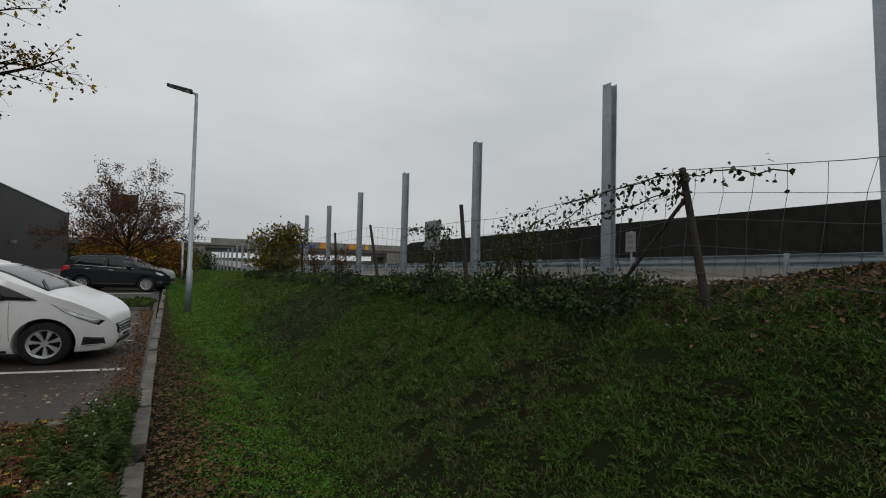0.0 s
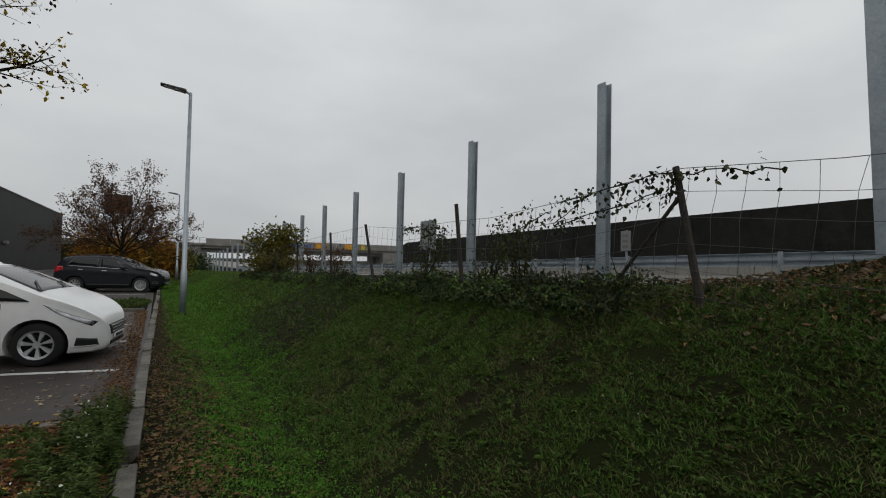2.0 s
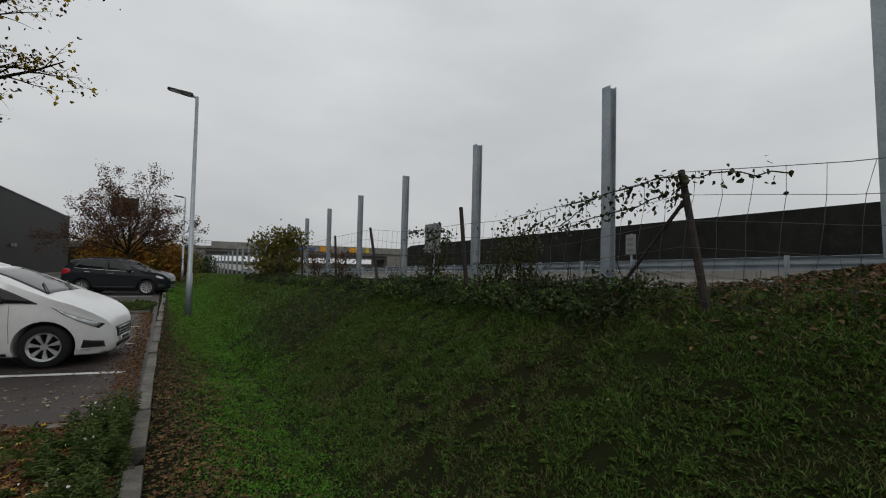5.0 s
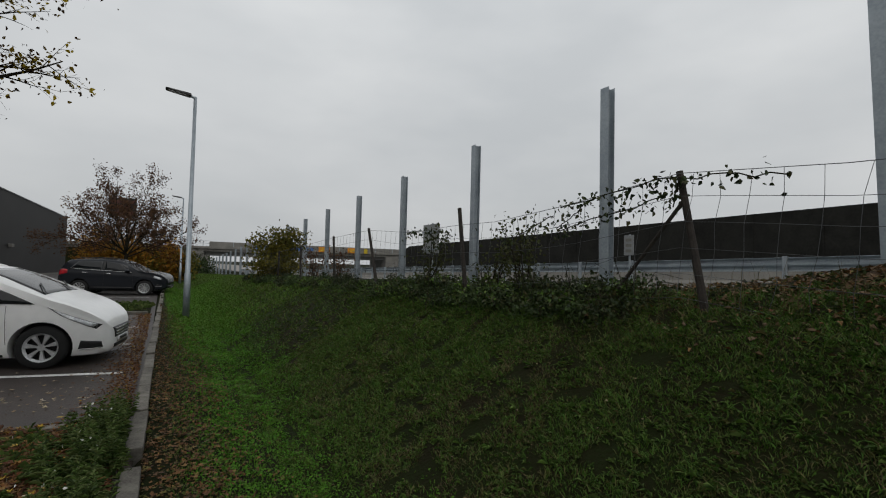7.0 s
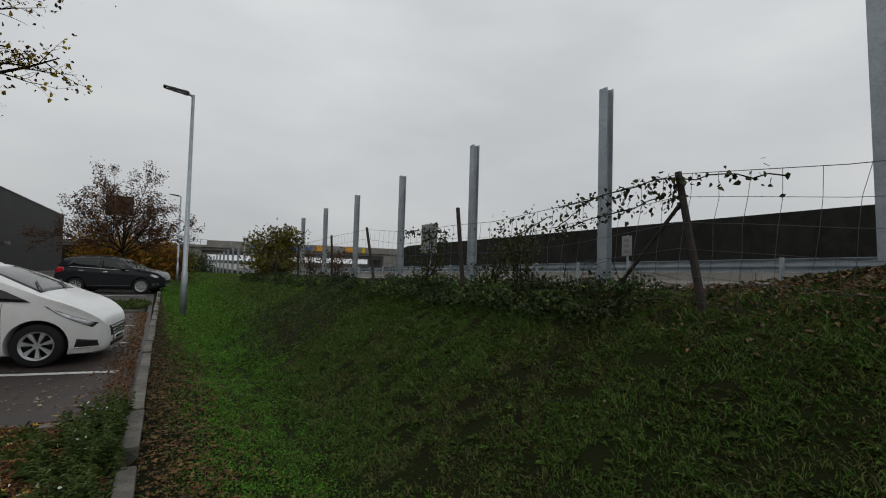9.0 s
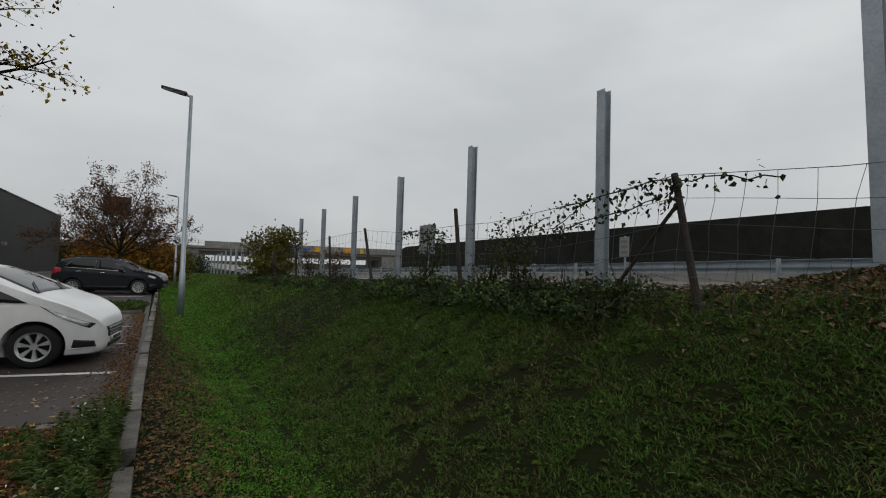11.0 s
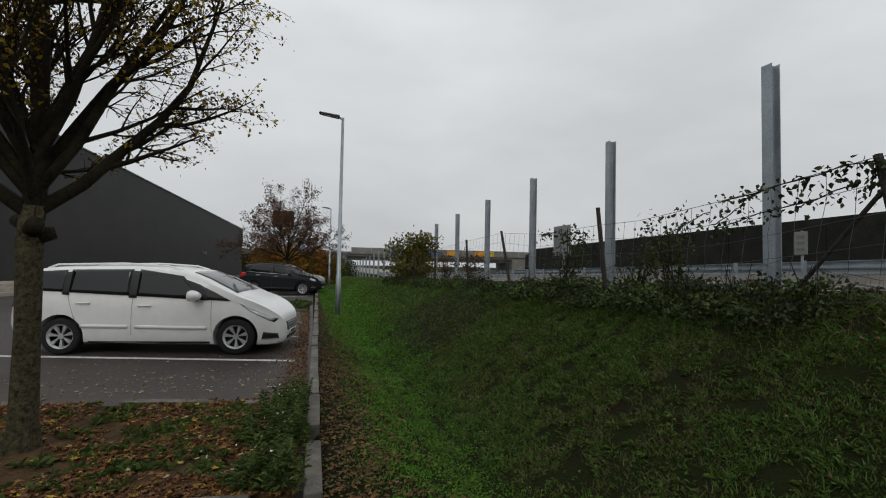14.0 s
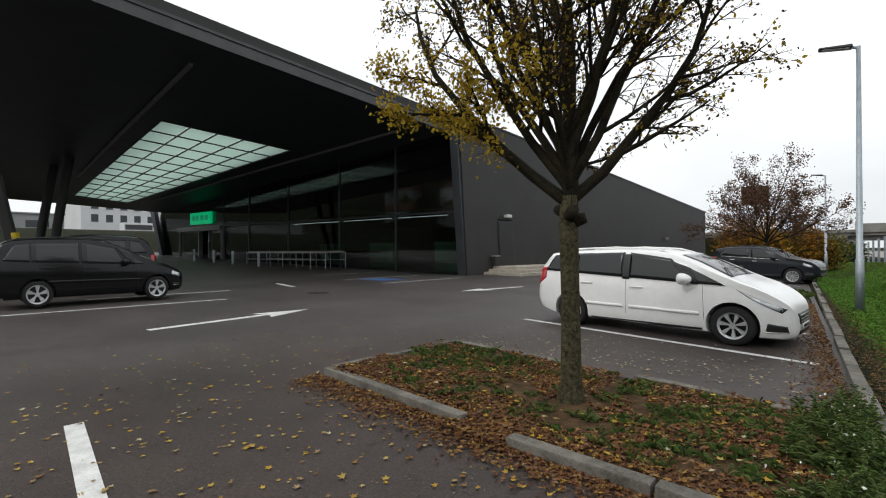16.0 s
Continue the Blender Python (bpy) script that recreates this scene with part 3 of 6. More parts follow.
M_BLUE = mat("blue_paint", (0.05, 0.14, 0.40), 0.7, scale=4, bump=0.1)
bl = link_mesh("blue_badge_bay", prism([(-17.2, 15.2), (-15.6, 15.4), (-15.4, 16.6), (-17.0, 16.4)], 0.0045, 0.0065), M_BLUE)
tagged(bl, "blue painted disabled bay symbol on the asphalt", "road marking", kind="structure")


def arrow(tail, tip):
    tail, tip = Vector(tail), Vector(tip)
    d = (tip - tail).normalized()
    n = Vector((-d.y, d.x))
    L = (tip - tail).length
    pts = [tail - n * 0.095, tail + d * (L - 1.1) - n * 0.095, tail + d * (L - 1.25) - n * 0.40, tip, tail + d * (L - 1.25) + n * 0.40, tail + d * (L - 1.1) + n * 0.095, tail + n * 0.095]
    o = link_mesh("direction_arrow", prism([(p.x, p.y) for p in pts], 0.0045, 0.0065), M_PAINT)
    o.location.z = rise(tail.x)
    return tagged(o, "worn white painted direction arrow on the asphalt", "road marking", kind="structure")


arrow((-9.9, 3.57), (-9.94, 7.04))
arrow((-16.1, 10.9), (-20.4, 12.2))
arrow((-8.73, 15.8), (-9.61, 12.97))
mh = link_mesh("manhole_cover", tube([(-13.19, 9.83, 0.001), (-13.19, 9.83, 0.008)], 0.36, 24), mat("cast_iron", (0.03, 0.028, 0.027), 0.7, metal=0.4, scale=20, bump=0.4))
tagged(mh, "round cast iron manhole cover in the asphalt", "manhole cover", kind="structure")

kerb = thing("kerb", "grey concrete kerb stones between asphalt and grass", "kerb", kind="structure")


def kerbstone(a, b, w=0.115, z=0.09):
    a, b = Vector((*a, 0)), Vector((*b, 0))
    d = (b - a)
    L = d.length
    bm = box(0, L, -w / 2, w / 2, -0.1, z, 0.015)
    for v in bm.verts:
        v.co.z += 0.006 * noise.noise((a.x + v.co.x * 3, a.y + v.co.y * 7, v.co.z * 5))
        v.co.y += 0.006 * noise.noise((a.x + v.co.x * 4, a.y, 9))
    o = part("kerb_stone", bm, M_KERB, kerb)
    o.matrix_basis = Matrix.Translation(a) @ pose(0, 0, random.uniform(-0.012, 0.012), 0, random.uniform(-0.3, 0.3), math.degrees(math.atan2(d.y, d.x)) + random.uniform(-0.4, 0.4))
    return o


y = 4.18 - 2.07 * 4
ends = []
while y < 62:
    if abs(y - 2.11) < 0.3:
        kerbstone((-0.13, 2.0), (-0.135, 2.88))
        kerbstone((-0.125, 2.92), (-0.13, 3.80))
    elif y > 30:
        kerbstone((-0.02 + 0.004 * y, y), (-0.02 + 0.004 * y, y + 4.1))
        y += 4.14 - 2.07
    else:
        for q in (0.0, 1.035):
            kx = -0.13 + 0.009 * max(0, y + q - 4) + random.uniform(-0.012, 0.012)
            kerbstone((kx, y + q), (kx + 0.009, y + q + 0.99), z=0.09 + random.uniform(-0.015, 0.012))
    y += 2.07
# planting bed kerbs round the big tree
for a, b in (((-4.92, 3.62), (-2.80, 3.28)), ((-2.30, 3.17), (-1.30, 3.06)), ((-1.28, 3.06), (-0.50, 2.97)), ((-4.95, 3.72), (-4.82, 4.70)), ((-4.81, 4.73), (-4.70, 5.68)),
             ((-4.66, 5.75), (-3.62, 5.60)), ((-3.58, 5.59), (-2.75, 5.47)), ((-1.98, 5.33), (-1.05, 5.17)), ((-1.02, 5.16), (-0.66, 5.10))):
    kerbstone(a, b, 0.115, 0.08)
for a, b in (((-0.3, 15.0), (-4.9, 16.2)), ((-0.3, 18.3), (-4.9, 19.5))):
    kerbstone(a, b, 0.14)


def bed_z(x, y):
    return 0.055 + 0.03 * noise.noise((x * 1.3, y * 1.3, 5)) + 0.012 * noise.noise((x * 6, y * 6, 2))


def bed(corners, name, m_, label):
    bm = bmesh.new()
    n = 40
    a, b, c, d = (Vector((*p, 0)) for p in corners)
    vs = []
    for j in range(n + 1):
        row = []
        for i in range(n + 1):
            p = a.lerp(b, i / n).lerp(d.lerp(c, i / n), j / n)
            row.append(bm.verts.new((p.x, p.y, bed_z(p.x, p.y) if 0 < j < n and 0 < i < n else -0.03)))
        vs.append(row)
    for j in range(n):
        for i in range(n):
            bm.faces.new((vs[j][i], vs[j][i + 1], vs[j + 1][i + 1], vs[j + 1][i]))
    o = link_mesh(name, bm, m_, smooth=True)
    return tagged(o, label, "planting bed", kind="structure")


bed([(-4.9, 3.66), (-0.2, 2.98), (-0.2, 5.05), (-4.7, 5.72)], "planting_bed", M_SOIL, "brown earth planting bed strewn with leaves")
bed([(-4.9, 16.2), (-0.2, 15.0), (-0.2, 18.3), (-4.9, 19.5)], "planting_bed", M_GRASS, "grassy planting bed between parking bays")

# ---- cars ----
from mathutils.bvhtree import BVHTree

M_TYRE = mat("tyre_rubber", (0.010, 0.010, 0.010), 0.85, scale=10, bump=0.2)
M_RIM = mat("alloy_rim", (0.55, 0.56, 0.57), 0.35, metal=0.45, scale=4, bump=0.02)
M_CHROME = mat("chrome_trim", (0.6, 0.6, 0.6), 0.15, metal=1.0, scale=4, bump=0)
M_CARGLASS = mat("car_glass", (0.008, 0.010, 0.011), 0.03, scale=2, bump=0, spec=0.5)
M_REDLAMP = mat("red_lamp", (0.38, 0.012, 0.02), 0.15, scale=6, bump=0.05, coat=0.8)
M_HEADLAMP = mat("headlamp_glass", (0.22, 0.23, 0.24), 0.06, metal=0.3, scale=9, bump=0.15, col2=(0.80, 0.82, 0.84), coat=1.0)
M_PLATE = mat("plate_white", (0.6, 0.6, 0.6), 0.5, scale=6, var=0.05, bump=0)


def car_paint(name, col):
    dark = max(col) < 0.1
    return mat(name, col, 0.18 if dark else 0.3, scale=1.2, fine=9, var=0.05, bump=0.0, coat=0.12 if dark else 0.6, spec=0.25 if dark else 0.5)


def wheel(parent, x, y, r, spokes, rim_r):
    s = 1 if y > 0 else -1
    hub = part("wheel", tube([(x, y - s * 0.10, r), (x, y - s * 0.02, r)], rim_r * 0.93, 20), M_BLACK, parent)
    prof = [(rim_r, -0.10), (r - 0.03, -0.105), (r - 0.006, -0.085), (r, -0.05), (r, 0.05), (r - 0.006, 0.085), (r - 0.03, 0.105), (rim_r, 0.10)]
    bm = bmesh.new()
    n = 32
    rings = [[bm.verts.new((x + q * math.cos(2 * math.pi * k / n), y + w, r + q * math.sin(2 * math.pi * k / n))) for q, w in prof] for k in range(n)]
    for k in range(n):
        for i in range(len(prof) - 1):
            bm.faces.new((rings[k][i], rings[k][i + 1], rings[(k + 1) % n][i + 1], rings[(k + 1) % n][i]))
    bmesh.ops.recalc_face_normals(bm, faces=bm.faces)
    part("tyre", bm, M_TYRE, hub, smooth=True)
    bm = bmesh.new()
    yo = y + s * 0.085
    for q0, q1, w0, w1 in ((rim_r * 0.86, rim_r, yo - s * 0.02, yo + s * 0.012), (rim_r, rim_r * 0.99, yo + s * 0.012, yo - s * 0.08)):
        a = [bm.verts.new((x + q0 * math.cos(2 * math.pi * k / n), w0, r + q0 * math.sin(2 * math.pi * k / n))) for k in range(n)]
        b = [bm.verts.new((x + q1 * math.cos(2 * math.pi * k / n), w1, r + q1 * math.sin(2 * math.pi * k / n))) for k in range(n)]
        for k in range(n):
            bm.faces.new((a[k], a[(k + 1) % n], b[(k + 1) % n], b[k]))
    for k in range(spokes):
        t = 2 * math.pi * k / spokes + 0.3
        def sp(q, da, w):
            return bm.verts.new((x + q * math.cos(t + da), w, r + q * math.sin(t + da)))
        wd = 1.15 / spokes
        q = [sp(rim_r * 0.2, -wd * 1.2, yo - s * 0.02), sp(rim_r * 0.2, wd * 1.2, yo - s * 0.02), sp(rim_r * 0.9, wd, yo), sp(rim_r * 0.9, -wd, yo)]
        q2 = [sp(rim_r * 0.2, -wd * 1.5, yo - s * 0.05), sp(rim_r * 0.2, wd * 1.5, yo - s * 0.05), sp(rim_r * 0.9, wd * 1.15, yo - s * 0.04), sp(rim_r * 0.9, -wd * 1.15, yo - s * 0.04)]
        bm.faces.new(q)
        for i in range(4):
            bm.faces.new((q[i], q[(i + 1) % 4], q2[(i + 1) % 4], q2[i]))
    c = [bm.verts.new((x + rim_r * 0.24 * math.cos(2 * math.pi * k / 16), yo - s * 0.012, r + rim_r * 0.24 * math.sin(2 * math.pi * k / 16))) for k in range(16)]
    bm.faces.new(c)
    bmesh.ops.recalc_face_normals(bm, faces=bm.faces)
    part("rim", bm, M_RIM, hub)
    return hub


def mirror_shell(x, y, z):
    """A rounded mirror housing with a flat back."""
    bm = bmesh.new()
    bmesh.ops.create_icosphere(bm, subdivisions=3, radius=1.0)
    for v in bm.verts:
        v.co.x = max(-0.55, v.co.x)
        v.co = Vector((x + 0.125 * v.co.x, y + 0.135 * v.co.y, z + 0.095 * v.co.z * (1 - 0.2 * v.co.x)))
    return bm


def build_car(name, label, spec, paint, trim=None):
    """One car: lofted shell with cut wheel arches, windows, lamps, trim and wheels. x forward, origin on the ground."""
    c = thing(name, label, "car")
    top, belt, width, bottom = spec["top"], spec["belt"], spec["width"], spec["bottom"]
    L = spec["L"] / 2
    N = spec.get("nose", L)
    xs_ = [-L + 0.0, -L + 0.03, -L + 0.08, -L + 0.16] + list(np.linspace(-L + 0.28, N - 0.32, 44)) + [N - 0.22, N - 0.14, N - 0.08, N - 0.035, N]
    bm = bmesh.new()
    rings = []
    for x in xs_:
        t, bl, w, zb = interp(x, top), interp(x, belt), interp(x, width), interp(x, bottom)
        bl = min(bl, t - 0.03)
        cab = max(0.0, t - bl - 0.10)
        sw = 0.965 * w
        yr = sw - 0.26 * cab
        h = t - bl
        half = [(0.0, zb), (0.80 * w, zb), (0.93 * w, zb + 0.03), (0.972 * w, zb + 0.10), (0.99 * w, zb + 0.35 * (bl - zb)), (w, zb + 0.62 * (bl - zb)), (0.992 * w, zb + 0.86 * (bl - zb)), (sw, bl),
                (sw - 0.06 * cab, bl + 0.3 * h), (sw - 0.15 * cab, bl + 0.6 * h), (yr + 0.02 * cab, bl + 0.84 * h), (yr * 0.94, bl + 0.94 * h), (yr * 0.80, t - 0.018), (yr * 0.45, t - 0.003), (0.0, t)]
        ring = [bm.verts.new((x, y_, z_)) for y_, z_ in half] + [bm.verts.new((x, -y_, z_)) for y_, z_ in half[-2:0:-1]]
        rings.append(ring)
    m = len(rings[0])
    for r0, r1 in zip(rings, rings[1:]):
        for k in range(m):
            bm.faces.new((r0[k], r0[(k + 1) % m], r1[(k + 1) % m], r1[k]))
    bm.faces.new(rings[0])
    bm.faces.new(rings[-1][::-1])
    bmesh.ops.recalc_face_normals(bm, faces=bm.faces)
    bvh = BVHTree.FromBMesh(bm)
    body = part("body", bm, paint, c, smooth=True)
    # wheel arches cut right through, then lined
    r, tr = spec["r"], spec["track"] / 2
    arch = bmesh.new()
    for xw in spec["axles"]:
        tube([(xw, -1.3, r + 0.005), (xw, 1.3, r + 0.005)], r + 0.055, 28, arch)
    cutter = link_mesh("cutter", arch, None)
    md = body.modifiers.new("arch", 'BOOLEAN')
    md.operation, md.object, md.solver = 'DIFFERENCE', cutter, 'EXACT'
    dg = bpy.context.evaluated_depsgraph_get()
    me = bpy.data.meshes.new_from_object(body.evaluated_get(dg))
    body.modifiers.clear()
    body.data = me
    me.polygons.foreach_set("use_smooth", [True] * len(me.polygons))
    cm = cutter.data
    bpy.data.objects.remove(cutter)
    bpy.data.meshes.remove(cm)
    es = body.modifiers.new("crease", 'EDGE_SPLIT')
    es.split_angle = radians(38)
    part("underbody", box(-L + 0.35, N - 0.35, -tr + 0.12, tr - 0.12, 0.2, 0.62), M_BLACK, c)

    def patch(nm, quad, d, material, label_="", off=0.006, nu=10, nv=5, parent=None, axis="y"):
        """A panel laid on the shell: quad of (a, z) corners looked at along d."""
        bm2 = bmesh.new()
        rows = []
        q = [Vector(p) for p in quad]
        for j in range(nv + 1):
            row = []
            for i in range(nu + 1):
                p = q[0].lerp(q[1], i / nu).lerp(q[3].lerp(q[2], i / nu), j / nv)
                if axis == "y":
                    o = Vector((p.x, -2.0 * d, p.y))
                    w = Vector((0, d, 0))
                elif axis == "x":
                    o = Vector((-4.0 * d, p.x, p.y))
                    w = Vector((d, 0, 0))
                else:
                    o = Vector((p.x, p.y, 3.0))
                    w = Vector((0, 0, -1))
                hit, nrm, _, _ = bvh.ray_cast(o, w)
                if hit is None:
                    hit, nrm, _, _ = bvh.find_nearest(o + w * (2.0 + 0.0))
                    if hit is None:
                        hit, nrm = o, -w
                row.append(bm2.verts.new(hit - w * off))
            rows.append(row)
        for j in range(nv):
            for i in range(nu):
                bm2.faces.new((rows[j][i], rows[j][i + 1], rows[j + 1][i + 1], rows[j + 1][i]))
        bmesh.ops.recalc_face_normals(bm2, faces=bm2.faces)
        bm2.normal_update()
        if sum((f.normal.dot(w) for f in bm2.faces), 0.0) > 0:
            bmesh.ops.reverse_faces(bm2, faces=bm2.faces)
        o2 = part(nm, bm2, material, parent or c, label_, smooth=True)
        so = o2.modifiers.new("thick", 'SOLIDIFY')
        so.thickness = 0.012
        return o2

    for d in (1, -1):
        for q in spec["side_windows"]:
            patch("side_window", q, d, M_CARGLASS, off=0.016, nu=14, nv=8)
        for q in spec.get("pillars", ()):
            patch("pillar_trim", q, d, M_BLACK, off=0.019, nv=8)
        for q in spec.get("chrome", ()):
            patch("window_trim", q, d, M_CHROME, off=0.022, nv=1)
        for q in spec.get("moulding", ()):
            patch("side_moulding", q, d, paint, off=0.018, nv=2)
        for q in spec.get("seams", ()):
            patch("door_seam", q, d, M_BLACK, off=0.002, nu=1, nv=10)
        for q in spec["handles"]:
            patch("door_handle", q, d, trim or paint, off=0.03, nu=3, nv=1)
        hl = patch("headlight", spec["headlight"], d, M_BLACK, off=0.005)
        mid = Vector((sum(p[0] for p in spec["headlight"]) / 4, sum(p[1] for p in spec["headlight"]) / 4))
        patch("lens", [tuple(mid.lerp(Vector(p), 0.84)) for p in spec["headlight"]], d, M_HEADLAMP, "clear headlamp lens", off=0.010, parent=hl)
        patch("tail_light", spec["tail"], d, M_REDLAMP, off=0.010)
        if "fog" in spec:
            fg = patch("fog_lamp_recess", spec["fog"], d, M_BLACK, off=0.007)
            fq = [Vector(p) for p in spec["fog"]]
            lip = [fq[0], fq[1], fq[1].lerp(fq[2], 0.10), fq[0].lerp(fq[3], 0.10)]
            patch("recess_lip", [tuple(p) for p in lip], d, M_CHROME, "thin bright lip", off=0.014, nv=1, parent=fg)
        if "sill" in spec:
            patch("sill", spec["sill"], d, M_BLACK, off=0.006, nv=2, nu=16)
        mx, mz, mw = spec["mirror"]
        mir = part("door_mirror", mirror_shell(mx, -d * (mw + 0.02), mz + 0.015), spec.get("mirror_mat") or paint, c, smooth=True)
        part("mirror_foot", tube([(mx + 0.03, -d * (mw - 0.2), mz - 0.08), (mx, -d * mw, mz - 0.02)], 0.03, 8), M_BLACK, mir)
        for x in spec["axles"]:
            wheel(c, x, d * (tr), r, spec["spokes"], spec["rim"])
        if "rail" in spec:
            z0 = spec["rail"]
            part("roof_rail", tube([(x, d * (yy), interp(x, top) + dz) for x, yy, dz in z0], 0.017, 6), spec.get("rail_mat") or M_BLACK, c)
    patch("windscreen", spec["screen"], 1, M_CARGLASS, axis="z", nu=12, nv=10)
    patch("rear_window", spec["rear_screen"], 1, M_CARGLASS, axis="x", nu=10, nv=6)
    patch("grille", spec["grille"], -1, M_BLACK, axis="x", off=0.010)
    for i in range(3):
        z = spec["grille"][0][1] + (spec["grille"][2][1] - spec["grille"][0][1]) * (i + 0.6) / 3.4
        y0 = abs(spec["grille"][0][0]) * 0.92
        patch("grille_bar", [(-y0, z), (y0, z), (y0, z + 0.014), (-y0, z + 0.014)], -1, M_CHROME, axis="x", off=0.022, nv=1)
    patch("lower_intake", spec["intake"], -1, M_BLACK, axis="x", off=0.010)
    pl = patch("number_plate", spec["plate"], -1, M_PLATE, axis="x", off=0.02, nu=4, nv=1)
    patch("number_plate", [(-0.26, 0.78), (0.26, 0.78), (0.26, 0.89), (-0.26, 0.89)], 1, M_PLATE, axis="x", off=0.02, nu=4, nv=1)
    patch("plate_bar", [(-0.17, spec["plate"][0][1] + 0.035), (0.17, spec["plate"][0][1] + 0.035), (0.17, spec["plate"][0][1] + 0.075), (-0.17, spec["plate"][0][1] + 0.075)], -1, M_BLACK, axis="x", off=0.033, nu=4, nv=1, parent=pl)
    for k in (-1, 1):
        s0 = spec["screen"]
        xx = max(p[0] for p in s0)
        part("wiper", tube([(xx + 0.03, k * 0.45 - 0.25, interp(xx + 0.03, top) + 0.02), (xx - 0.22, k * 0.45 + 0.25, interp(xx - 0.22, top) + 0.02)], 0.010, 5), M_BLACK, c)
    return c


MPV = dict(L=4.53, r=0.305, rim=0.205, track=1.56, axles=(1.33, -1.40), spokes=6,
           top=[(-2.265, 0.62), (-2.24, 0.95), (-2.18, 1.10), (-2.05, 1.38), (-1.90, 1.55), (-1.6, 1.60), (-0.6, 1.635), (0.0, 1.62), (0.45, 1.55), (0.8, 1.40), (1.25, 1.15), (1.42, 1.06), (1.65, 0.99), (1.9, 0.88), (2.05, 0.79), (2.17, 0.69), (2.235, 0.59), (2.265, 0.48)],
           belt=[(-2.265, 0.58), (-2.2, 0.95), (-1.9, 1.06), (-0.5, 1.01), (0.6, 0.96), (1.3, 0.93), (1.65, 0.86), (1.9, 0.77), (2.05, 0.69), (2.2, 0.56), (2.265, 0.42)],
           width=[(-2.265, 0.62), (-2.24, 0.74), (-2.15, 0.82), (-1.9, 0.88), (-1.2, 0.915), (0.9, 0.915), (1.5, 0.90), (1.75, 0.875), (1.92, 0.83), (2.05, 0.765), (2.17, 0.66), (2.24, 0.53), (2.265, 0.42)],
           bottom=[(-2.265, 0.38), (-2.1, 0.27), (-1.8, 0.19), (1.7, 0.14), (2.1, 0.135), (2.24, 0.165), (2.265, 0.23)],
           side_windows=[[(-2.00, 1.15), (-1.38, 1.12), (-1.38, 1.52), (-1.80, 1.49)], [(-1.30, 1.115), (-0.36, 1.065), (-0.36, 1.555), (-1.30, 1.53)], [(-0.26, 1.06), (0.80, 1.0), (0.44, 1.44), (-0.26, 1.555)], [(0.86, 1.0), (1.24, 0.985), (0.98, 1.14), (0.74, 1.27)]],
           pillars=[[(-0.37, 1.03), (-0.25, 1.025), (-0.25, 1.52), (-0.37, 1.52)], [(-1.39, 1.07), (-1.29, 1.065), (-1.29, 1.49), (-1.39, 1.48)], [(0.77, 0.99), (0.87, 0.99), (0.75, 1.275), (0.41, 1.41)]],
           seams=[[(0.95, 0.36), (0.955, 0.36), (0.935, 0.96), (0.93, 0.96)], [(-0.31, 0.34), (-0.305, 0.34), (-0.305, 1.02), (-0.31, 1.02)], [(-1.14, 0.5), (-1.135, 0.5), (-1.30, 1.05), (-1.305, 1.05)]],
           moulding=[[(-0.25, 0.46), (0.88, 0.44), (0.88, 0.50), (-0.25, 0.52)], [(-1.08, 0.47), (-0.36, 0.46), (-0.36, 0.52), (-1.08, 0.53)]],
           handles=[[(-0.22, 0.87), (0.0, 0.87), (0.0, 0.895), (-0.22, 0.895)], [(-1.16, 0.91), (-0.94, 0.91), (-0.94, 0.935), (-1.16, 0.935)]],
           headlight=[(1.58, 0.80), (2.08, 0.56), (2.15, 0.625), (1.38, 0.935)], tail=[(-2.22, 0.80), (-2.0, 0.98), (-1.98, 1.22), (-2.12, 1.22)],
           fog=[(1.84, 0.25), (2.17, 0.245), (2.15, 0.345), (1.88, 0.39)], sill=[(-0.98, 0.19), (0.92, 0.19), (0.92, 0.225), (-0.98, 0.225)],
           mirror=(0.68, 1.06, 0.98), screen=[(1.28, -0.66), (1.28, 0.66), (0.52, 0.56), (0.52, -0.56)], rear_screen=[(-0.6, 1.12), (0.6, 1.12), (0.52, 1.46), (-0.52, 1.46)],
           grille=[(-0.36, 0.36), (0.36, 0.36), (0.42, 0.54), (-0.42, 0.54)], intake=[(-0.36, 0.20), (0.36, 0.20), (0.38, 0.26), (-0.38, 0.26)], plate=[(-0.26, 0.27), (0.26, 0.27), (0.26, 0.36), (-0.26, 0.36)],
           rail=[(-1.8, 0.60, -0.02), (-1.65, 0.61, 0.022), (-0.6, 0.62, 0.022), (0.1, 0.60, 0.015), (0.35, 0.58, -0.02)], rail_mat=M_BLACK)

def reshape(spec, x0, kx, z0, kz):
    """Shorten the nose beyond x0 and lower everything above z0."""
    fx = lambda x: x if x < x0 else x0 + (x - x0) * kx
    fz = lambda z: z if z < z0 else z0 + (z - z0) * kz
    out = dict(spec)
    for k in ("top", "belt", "bottom"):
        out[k] = [(fx(x), fz(z)) for x, z in spec[k]]
    out["width"] = [(fx(x), w) for x, w in spec["width"]]
    for k in ("side_windows", "pillars", "chrome", "seams", "moulding", "handles"):
        out[k] = [[(fx(x), fz(z)) for x, z in q] for q in spec.get(k, ())]
    for k in ("headlight", "tail", "fog", "sill"):
        out[k] = [(fx(x), fz(z)) for x, z in spec[k]]
    for k in ("rear_screen", "grille", "intake", "plate"):
        out[k] = [(y_, fz(z)) for y_, z in spec[k]]
    out["screen"] = [(fx(x), y_) for x, y_ in spec["screen"]]
    m = spec["mirror"]
    out["mirror"] = (m[0], fz(m[1]), m[2])
    out["nose"] = fx(spec["L"] / 2)
    return out


